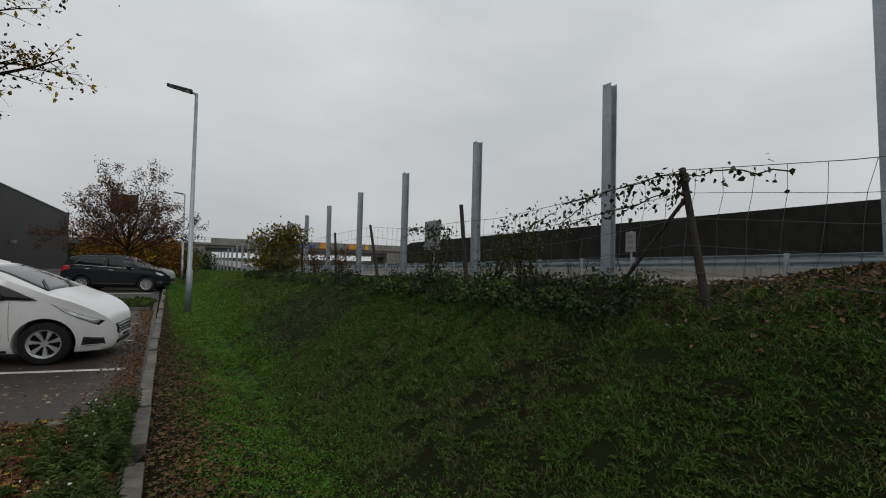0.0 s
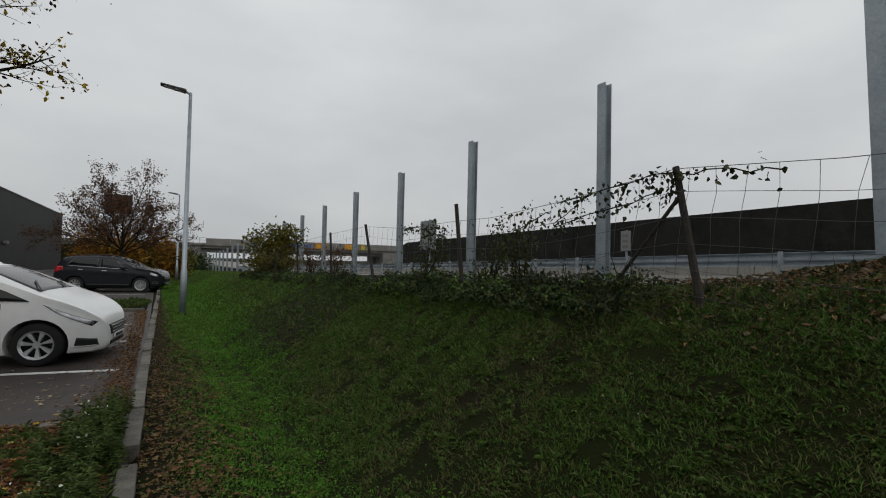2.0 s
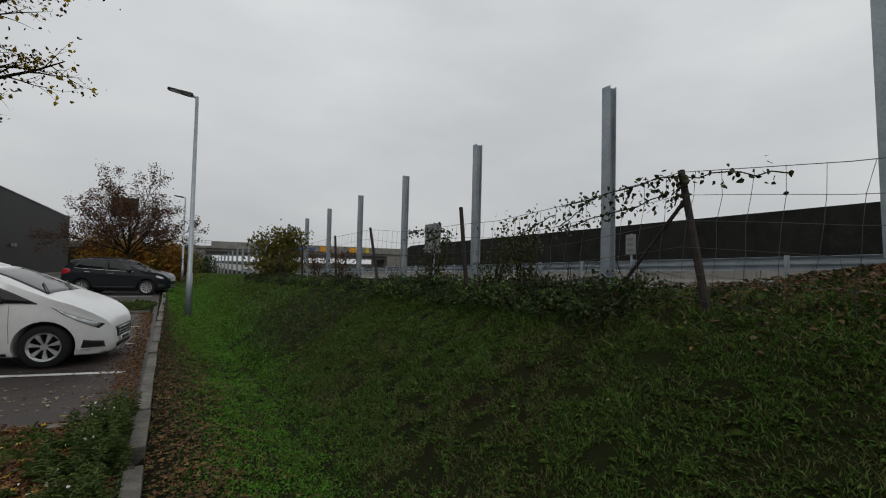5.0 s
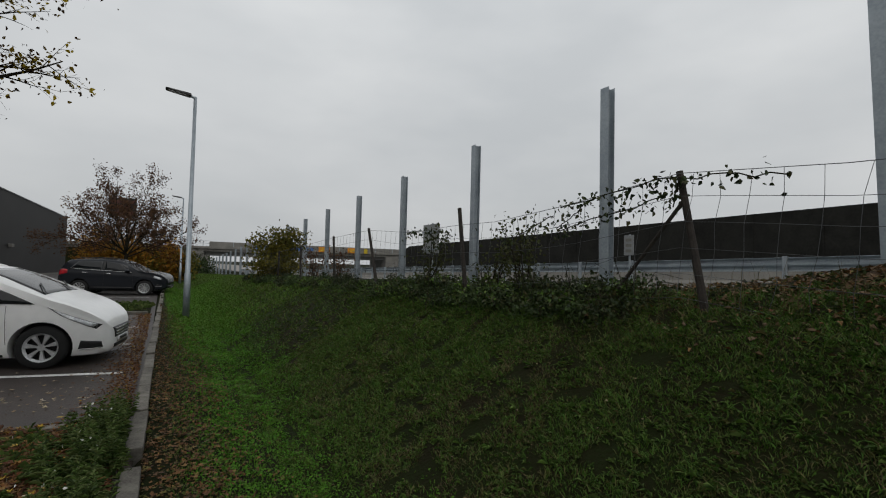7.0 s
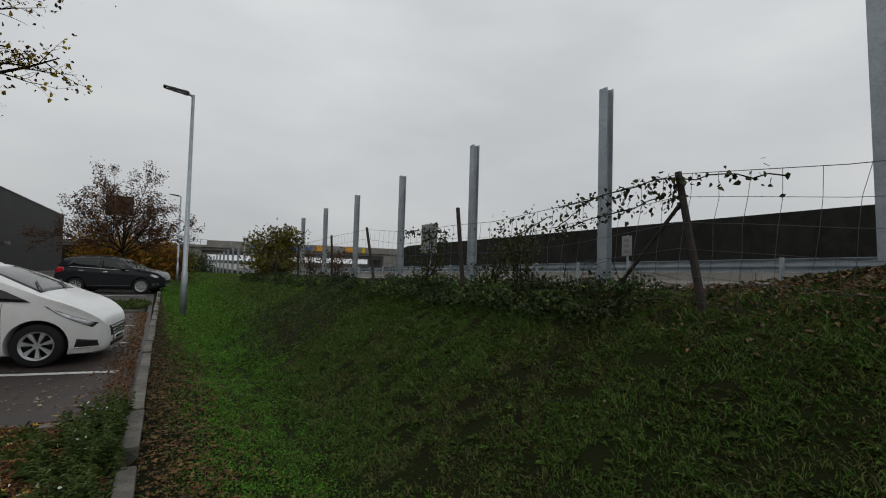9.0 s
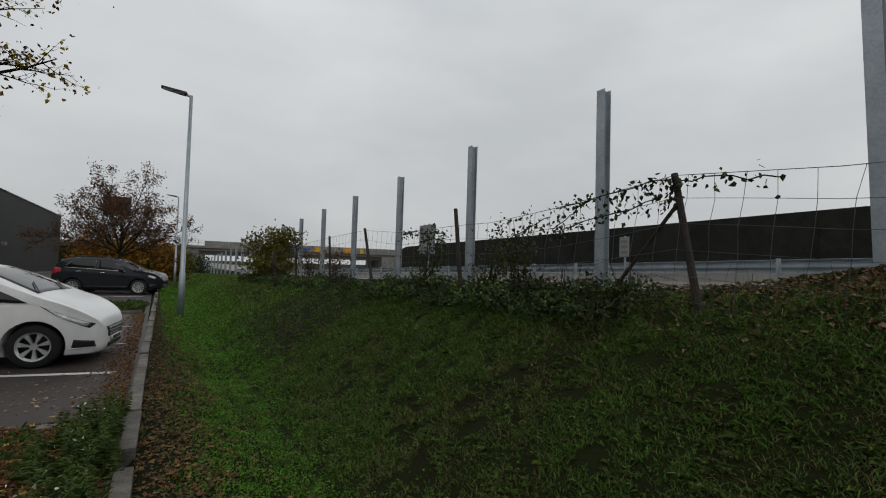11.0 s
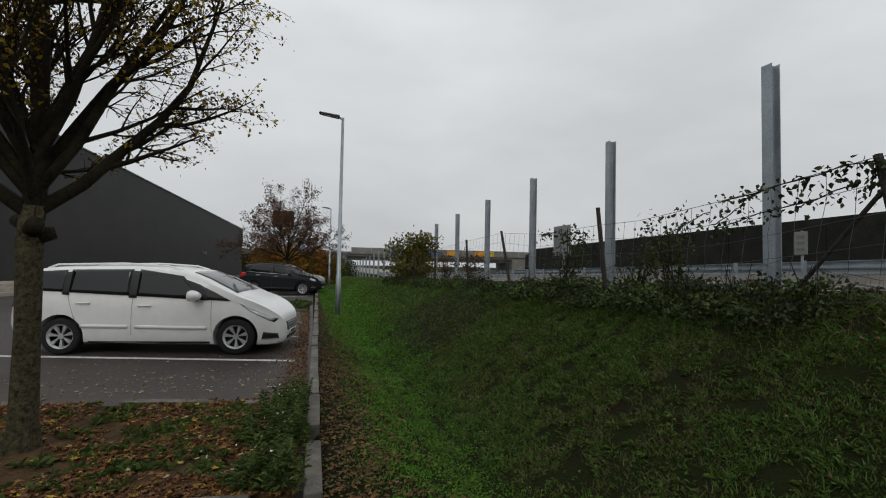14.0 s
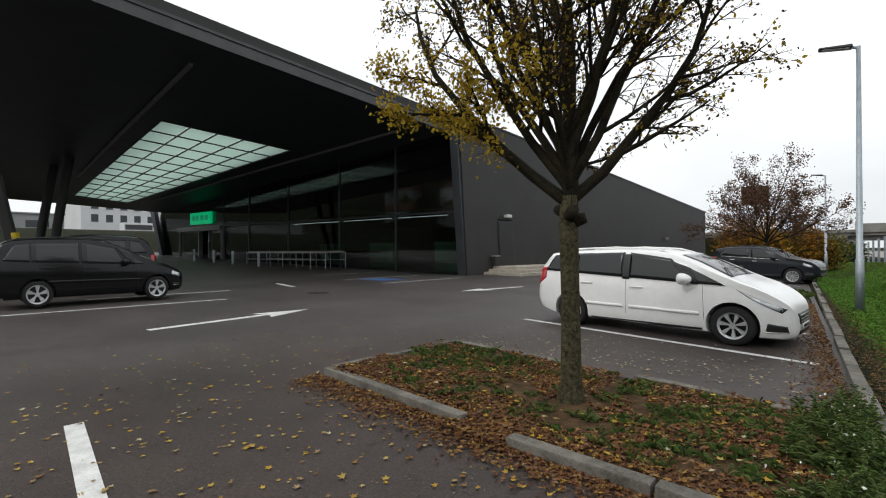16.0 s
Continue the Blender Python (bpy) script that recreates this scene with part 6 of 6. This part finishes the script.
# ---- grass on the bank ----
M_BLADE = many("grass_blades", [(0.022, 0.060, 0.006), (0.046, 0.112, 0.010), (0.070, 0.150, 0.016), (0.034, 0.085, 0.008), (0.095, 0.140, 0.026), (0.11, 0.098, 0.034), (0.026, 0.070, 0.007)])
M_DRY = many("dry_grass_blades", [(0.070, 0.048, 0.020), (0.12, 0.088, 0.040), (0.045, 0.042, 0.014), (0.17, 0.13, 0.065), (0.055, 0.060, 0.016)])
M_FARGRASS = many("far_grass_blades", [(0.042, 0.092, 0.008), (0.066, 0.138, 0.012), (0.090, 0.160, 0.018), (0.055, 0.115, 0.010), (0.12, 0.15, 0.028)])
M_LUSH = many("lush_grass_blades", [(0.034, 0.125, 0.004), (0.070, 0.200, 0.008), (0.050, 0.160, 0.006), (0.105, 0.230, 0.018), (0.05, 0.125, 0.008)])


def scatter(n, x0, x1, y0, y1, power=1.6):
    x = RNG.uniform(x0, x1, n)
    y = y0 + (y1 - y0) * RNG.random(n) ** power
    return x, y


def on_ground(x, y, dz=0.0):
    return np.array([(a, b, ground_z(a, b) + dz) for a, b in zip(x, y)])


def patchy(x, y, sc, seed):
    return np.array([noise.noise((a * sc, b * sc, seed)) for a, b in zip(x, y)])


def lushness(x, y):
    """1 in the bottom of the ditch, fading with a ragged edge."""
    d = np.abs(x - 0.82 - 0.10 * np.sin(y * 1.1) - 0.012 * y) / (0.36 + 0.035 * np.maximum(y, 0))
    return np.clip(1.5 - d + 0.5 * patchy(x, y, 2.2, 11), 0.0, 1.0)


def tall(y):
    """Blades stand wider apart and broader farther along the bank."""
    return 1.0 + 0.10 * np.maximum(y - 2.0, 0)


def field(n, x0, x1, y0, y1, power, seed, gap):
    x, y = scatter(n, x0, x1, y0, y1, power)
    dry = patchy(x, y, 0.9, 7) + 0.5 * patchy(x, y, 3.1, 8)
    clump_ = patchy(x, y, 5.5, seed)
    keep = clump_ > gap + 0.35 * np.clip(dry - 0.1, 0, 1)
    return x[keep], y[keep], dry[keep]


def join(a, b):
    return tuple(np.concatenate([p_, q_]) for p_, q_ in zip(a, b))


x, y, dry = join(field(165000, 0.85, 3.9, -0.9, 7.0, 1.25, 1, -0.30), field(60000, 0.1, 3.9, 3.0, 26, 1.3, 1, -0.3))
lush = lushness(x, y)
wet = (RNG.random(len(x)) > lush * 0.8) & ((dry < 0.16) | (RNG.random(len(x)) < 0.5))
p = on_ground(x[wet], y[wet], -0.006)
k = tall(y[wet])
g = blades("grass", p, RNG.uniform(0.016, 0.050, len(p)) * np.sqrt(k), RNG.uniform(0.003, 0.0080, len(p)) * k, M_BLADE, 1.6)
tagged(g, "short dark grass and herbs covering the bank", "grass", kind="stuff")
arid = (dry > 0.02) & (RNG.random(len(x)) < 0.6) & (lush < 0.5)
p = on_ground(x[arid], y[arid], -0.004)
k = tall(y[arid])
g = blades("dry_grass", p, RNG.uniform(0.010, 0.034, len(p)) * np.sqrt(k), RNG.uniform(0.003, 0.006, len(p)) * k, M_DRY, 2.4)
tagged(g, "withered brown grass in patches on the bank", "grass", kind="stuff")
# rosettes of broad-leaved herbs on the slope
x, y, dry = join(field(19000, 0.9, 3.7, -0.9, 7.0, 1.25, 2, -0.12), field(7000, 0.7, 3.7, 5.0, 20, 1.3, 2, -0.12))
p = on_ground(x, y, 0.002)
k = tall(y)
g = rosettes("herbs", p, RNG.uniform(0.016, 0.042, len(p)) * np.sqrt(k), RNG.uniform(0.007, 0.014, len(p)) * k, 6, M_HERB, None, 0.7)
tagged(g, "low broad-leaved herbs among the grass", "herbs", kind="stuff")
x, y = scatter(330, 1.7, 3.6, 0.0, 9, 1.2)
p = on_ground(x, y, 0.0)
g = rosettes("weed_rosettes", p, RNG.uniform(0.045, 0.085, len(p)), RNG.uniform(0.013, 0.020, len(p)), 11, M_HERB, None, 0.5)
tagged(g, "larger rosettes of green weeds on the bank", "weeds", kind="stuff")
# fresh growth in the ditch
x, y = scatter(150000, 0.15, 3.0, 0.2, 30, 1.9)
keep = RNG.random(len(x)) < lushness(x, y) ** 1.5
x, y = x[keep], y[keep]
p = on_ground(x, y, -0.005)
k = tall(y)
g = blades("grass", p, RNG.uniform(0.012, 0.040, len(p)) * np.sqrt(k), RNG.uniform(0.003, 0.007, len(p)) * k, M_LUSH, 1.4)
tagged(g, "fresh bright green grass in the shallow ditch", "grass", kind="stuff")
x, y = scatter(90000, 0.2, 2.6, 0.3, 22, 2.0)
keep = (RNG.random(len(x)) < lushness(x, y) ** 2) & (patchy(x, y, 6.0, 5) > -0.15)
x, y = x[keep], y[keep]
p = on_ground(x, y, 0.006) + np.stack([0 * x, 0 * x, RNG.uniform(0, 0.022, len(x))], 1)
g = leaf_mesh("clover", p, RNG.uniform(0.6, 1.3, len(p)) * (0.010 + 0.0018 * np.abs(y)), M_LUSH, flat=True, curl=0.7)
tagged(g, "bright green clover and low herbs in the ditch", "clover", kind="stuff")
x, y = RNG.uniform(0.3, 3.7, 42000), RNG.uniform(11, 62, 42000)
p = on_ground(x, y, -0.01)
g = blades("grass", p, RNG.uniform(0.04, 0.10, len(p)), RNG.uniform(0.012, 0.030, len(p)), M_FARGRASS, 1.1)
tagged(g, "green grass on the far part of the bank", "grass", kind="stuff")
# the bank goes on behind the start of the walk
x, y = RNG.uniform(0.1, 3.9, 26000), RNG.uniform(-12.0, 0.4, 26000)
keep = RNG.random(26000) < np.clip(0.9 - y * 0.3 - (y > -1.0) * np.clip(x - 0.6, 0, 1), 0, 1)
p = on_ground(x[keep], y[keep], -0.006)
g = blades("grass", p, RNG.uniform(0.03, 0.07, len(p)), RNG.uniform(0.010, 0.022, len(p)), M_BLADE, 1.4)
tagged(g, "short dark grass on the bank beside the car park", "grass", kind="stuff")
# long grass hanging over below the fence and heap
x = RNG.normal(3.12, 0.16, 5200)
y = RNG.uniform(-2.0, 9.0, 5200)
keep = patchy(x, y, 2.3, 6) > -0.15
p = on_ground(x[keep], y[keep], -0.02)
g = blades("long_grass", p, RNG.uniform(0.05, 0.13, len(p)), RNG.uniform(0.004, 0.008, len(p)), M_BLADE, 2.2)
tagged(g, "long dark grass along the fence line", "grass", kind="stuff")
x, y = RNG.normal(3.38, 0.12, 220), RNG.uniform(-1.5, 3.2, 220)
p = on_ground(x, y, -0.02)
g = blades("dry_stalks", p, RNG.uniform(0.15, 0.42, len(p)), RNG.uniform(0.003, 0.005, len(p)), M_DRY, 0.45)
tagged(g, "thin dry stalks standing along the fence", "grass", kind="stuff")

# ---- fallen leaves ----
x, y = scatter(29000, -0.07, 1.15, -1.6, 18, 1.6)
keep = (RNG.random(len(x)) < np.clip(1.45 - x * 1.6 + 0.6 * patchy(x, y, 2.5, 15), 0, 1) * np.clip(1.3 - y / 16, 0.2, 1))
x, y = x[keep], y[keep]
p = on_ground(x, y, 0.008) + np.stack([0 * x, 0 * x, RNG.uniform(0, 0.02, len(x))], 1)
half = len(p) // 3
g = star_leaves("leaf_litter", p[:half], RNG.uniform(0.014, 0.034, half), M_LITTERD, curl=0.6)
tagged(g, "brown maple leaves along the kerb", "fallen leaves", kind="stuff")
g = leaf_mesh("leaf_litter", p[half:], RNG.uniform(0.012, 0.034, len(p) - half), M_LITTERD, flat=True, curl=0.8, lens=1.4)
tagged(g, "crumpled brown leaves along the kerb", "fallen leaves", kind="stuff")
u, v = RNG.random(21000), RNG.random(21000)
x, y = -4.88 + 4.66 * u, 3.58 - 0.62 * u + 0.02 + 2.14 * v
bare_ = np.exp(-((x + 1.75) / 0.5) ** 2 - ((y - 3.95) / 0.35) ** 2) + 0.5 * np.exp(-((x + 3.0) / 0.5) ** 2 - ((y - 3.9) / 0.25) ** 2)
keep = (patchy(x, y, 1.6, 4) + 0.4 * patchy(x, y, 6.0, 14) > -0.22 - 0.5 * (v < 0.18) + 0.75 * bare_)
x, y = x[keep], y[keep]
p = on_bed(x, y, 0.006) + np.stack([0 * x, 0 * x, RNG.uniform(0, 0.022, len(x))], 1)
half = len(p) // 2
g = star_leaves("leaf_litter", p[:half], RNG.uniform(0.016, 0.040, half), M_LITTER, curl=0.7)
tagged(g, "brown and ochre maple leaves lying in the planting bed", "fallen leaves", kind="stuff")
g = leaf_mesh("leaf_litter", p[half:], RNG.uniform(0.014, 0.040, len(p) - half), M_LITTER, flat=True, curl=0.9, lens=1.3)
tagged(g, "crumpled brown leaves lying in the planting bed", "fallen leaves", kind="stuff")
x, y = RNG.uniform(-4.8, -0.3, 120), RNG.uniform(3.2, 5.4, 120)
g = star_leaves("yellow_leaves", on_bed(x, y, 0.035), RNG.uniform(0.022, 0.042, 120), M_LITTERY, curl=0.4)
tagged(g, "fresh yellow maple leaves on top of the litter", "fallen leaves", kind="stuff")
# drifts against the kerbs
pts = []
for i in range(4600):
    u = RNG.random()
    x = -5.0 + 4.8 * u
    y = 3.55 - 0.62 * u - abs(RNG.normal(0, 0.20)) - 0.02
    pts.append((x, y, 0.006 + 0.02 * RNG.random()))
for i in range(900):
    pts.append((-2.55 + RNG.normal(0, 0.2), 3.22 + RNG.normal(0, 0.09), 0.03 + 0.03 * RNG.random()))
for i in range(3600):
    y = RNG.uniform(5.2, 15.0)
    pts.append((-0.21 - abs(RNG.normal(0, 0.19)), y, 0.006 + 0.015 * RNG.random()))
pts = np.array(pts)
RNG.shuffle(pts)
half = len(pts) // 2
g = star_leaves("leaf_litter", pts[:half], RNG.uniform(0.015, 0.036, half), M_LITTER, curl=0.6)
tagged(g, "russet maple leaves drifted against the kerbs", "fallen leaves", kind="stuff")
g = leaf_mesh("leaf_litter", pts[half:], RNG.uniform(0.014, 0.038, len(pts) - half), M_LITTER, flat=True, curl=0.9, lens=1.3)
tagged(g, "crumpled brown leaves drifted against the kerbs", "fallen leaves", kind="stuff")
n = 3600
x, y = RNG.uniform(-11, -0.4, n), RNG.uniform(-1.5, 7.0, n)
keep = (RNG.random(n) < np.clip(1.2 - np.hypot(x + 2.6, y - 2.2) / 5.2, 0.015, 1)) & ((y < 3.1) | (x < -5.2))
pts = np.stack([x[keep], y[keep], np.full(keep.sum(), 0.006)], 1)
g = star_leaves("leaf_litter", pts, RNG.uniform(0.018, 0.040, len(pts)), M_LITTERY, curl=0.35)
tagged(g, "scattered yellow maple leaves on the asphalt", "fallen leaves", kind="stuff")
# leaves beside the car, wet reflection painted as pale colour
n = 420
x, y = RNG.uniform(-5.0, -0.5, n), 5.85 + np.abs(RNG.normal(0, 0.9, n)) - 0.0
g = star_leaves("leaf_litter", np.stack([x, y, np.full(n, 0.006)], 1), RNG.uniform(0.016, 0.036, n), M_WETGLINT, curl=0.4)
tagged(g, "maple leaves with wet glint painted pale on the asphalt beside the parked car", "fallen leaves", kind="stuff")
x, y = scatter(520, 0.3, 3.4, -0.8, 14, 1.4)
g = leaf_mesh("leaf_litter", on_ground(x, y, 0.03), RNG.uniform(0.010, 0.026, len(x)), M_FRAG, flat=True, curl=0.6, lens=1.2)
tagged(g, "pale fallen leaves lying in the grass", "fallen leaves", kind="stuff")
x, y = RNG.uniform(-9, -0.3, 22000), RNG.uniform(-1.2, 12.0, 22000)
keep = ((y < 3.1) | (x < -5.0) | (y > 5.8)) & (RNG.random(22000) < np.clip(1.2 - np.hypot(x + 3, y - 3) / 8, 0.08, 1))
g = leaf_mesh("leaf_fragments", np.stack([x[keep], y[keep], np.full(keep.sum(), 0.004)], 1), RNG.uniform(0.004, 0.014, keep.sum()), M_FRAG, flat=True, curl=0.5, lens=1.2)
tagged(g, "crumbled leaf fragments and grit on the asphalt", "leaf debris", kind="stuff")
# earth heap: clods and dry stalks
heap = thing("earth_heap", "low heap of brown earth and dry weeds by the fence", "earth heap", kind="stuff")
bm = sheet([3.35 + 0.1 * i for i in range(20)], [-1.9 + 0.12 * j for j in range(34)], lambda x, y: ground_z(x, y) - 0.02 + 0.05 * math.exp(-((x - 4.3) / 0.8) ** 2 - ((y - 0.2) / 1.2) ** 2) + 0.05 * noise.noise((x * 5, y * 5, 8)))
part("earth", bm, M_SOIL, heap, smooth=True)
x, y = RNG.normal(4.0, 0.45, 3600), RNG.normal(0.2, 1.1, 3600)
leaf_mesh("dead_leaves", on_ground(x, y, 0.035), RNG.uniform(0.012, 0.034, len(x)), M_LITTERD, heap, flat=True, curl=0.9)


def lumps(name, x, y, size, material, parent):
    """Rough four-sided clods and stones lying on the earth."""
    n = len(x)
    c = on_ground(x, y, 0.02)
    d = np.array([(1, 0, 0), (0, 1, 0), (-1, 0, 0), (0, -1, 0), (0, 0, 0.8), (0, 0, -0.6)], float)
    v = c[:, None, :] + size[:, None, None] * d[None] * RNG.uniform(0.55, 1.3, (n, 6, 1)) + size[:, None, None] * RNG.normal(0, 0.18, (n, 6, 3))
    base = np.arange(n)[:, None] * 6
    f = np.concatenate([base + np.array(q) for q in ((0, 1, 4), (1, 2, 4), (2, 3, 4), (3, 0, 4), (1, 0, 5), (2, 1, 5), (3, 2, 5), (0, 3, 5))], 0)
    me = bpy.data.meshes.new(name)
    me.from_pydata(v.reshape(-1, 3).tolist(), [], f.tolist())
    me.materials.append(material)
    ob = new(name, me)
    ob.parent = parent
    return ob


M_CLOD = many("earth_clods", [(0.050, 0.030, 0.016), (0.12, 0.078, 0.042), (0.075, 0.046, 0.022), (0.20, 0.15, 0.10), (0.06, 0.037, 0.019)], rough=0.95)
x, y = RNG.normal(4.05, 0.42, 2600), RNG.normal(0.1, 1.2, 2600)
lumps("clods", x, y, 0.008 + 0.022 * RNG.random(2600) ** 2, M_CLOD, heap)
x, y = RNG.normal(3.9, 0.4, 260), RNG.normal(0.6, 1.1, 260)
rosettes("heap_weeds", on_ground(x, y, 0.02), RNG.uniform(0.03, 0.07, 260), RNG.uniform(0.008, 0.014, 260), 6, M_IVY, heap, 0.9)

# ---- wooded hillside behind the camera, mirrored in the shop glass ----
M_ROOFT = mat("clay_roof", (0.10, 0.045, 0.03), 0.9, scale=2, bump=0.2)
for i, (x, y) in enumerate(((-95, -62), (-82, -74), (-70, -58), (-61, -82), (-50, -66), (-40, -78), (-30, -60), (-20, -72), (-110, -80), (-8, -64))):
    z = ground_z(x, y)
    w, d, h = 8 + (i % 3) * 2, 7, 3.2 + (i % 2) * 1.5
    hs = thing("hillside_house", "small pale house with a clay roof on the hillside", "house", pose(x, y, z, 0, 0, (i * 37) % 40 - 20), group="hillside houses")
    part("wall", box(-w / 2, w / 2, -d / 2, d / 2, -2.5, h), M_RENDERW if i % 2 else M_GREYW, hs)
    part("roof", hull([(-w / 2 - 0.4, -d / 2 - 0.4, h), (w / 2 + 0.4, -d / 2 - 0.4, h), (w / 2 + 0.4, d / 2 + 0.4, h), (-w / 2 - 0.4, d / 2 + 0.4, h)],
                      [(-w / 2 - 0.4, -0.1, h + 2.6), (w / 2 + 0.4, -0.1, h + 2.6), (w / 2 + 0.4, 0.1, h + 2.6), (-w / 2 - 0.4, 0.1, h + 2.6)]), M_ROOFT, hs)
    for k in (-1, 1):
        part("window", box(k * w / 4 - 0.6, k * w / 4 + 0.6, d / 2, d / 2 + 0.05, 1.0, 2.4), M_WINDOW, hs)
woods = thing("hillside_trees", "dark belt of trees and hedges on the hillside", "trees", kind="stuff")
for i in range(34):
    x, y = -115 + 3.9 * i + RNG.uniform(-1, 1), -56 - 26 * RNG.random()
    clump((x, y, ground_z(x, y) + 1.6), (2.6, 2.4, 2.8), 220, 0.8, (M_WEED, M_BUSH, M_FARGRASS)[i % 3], "tree_clump", woods)
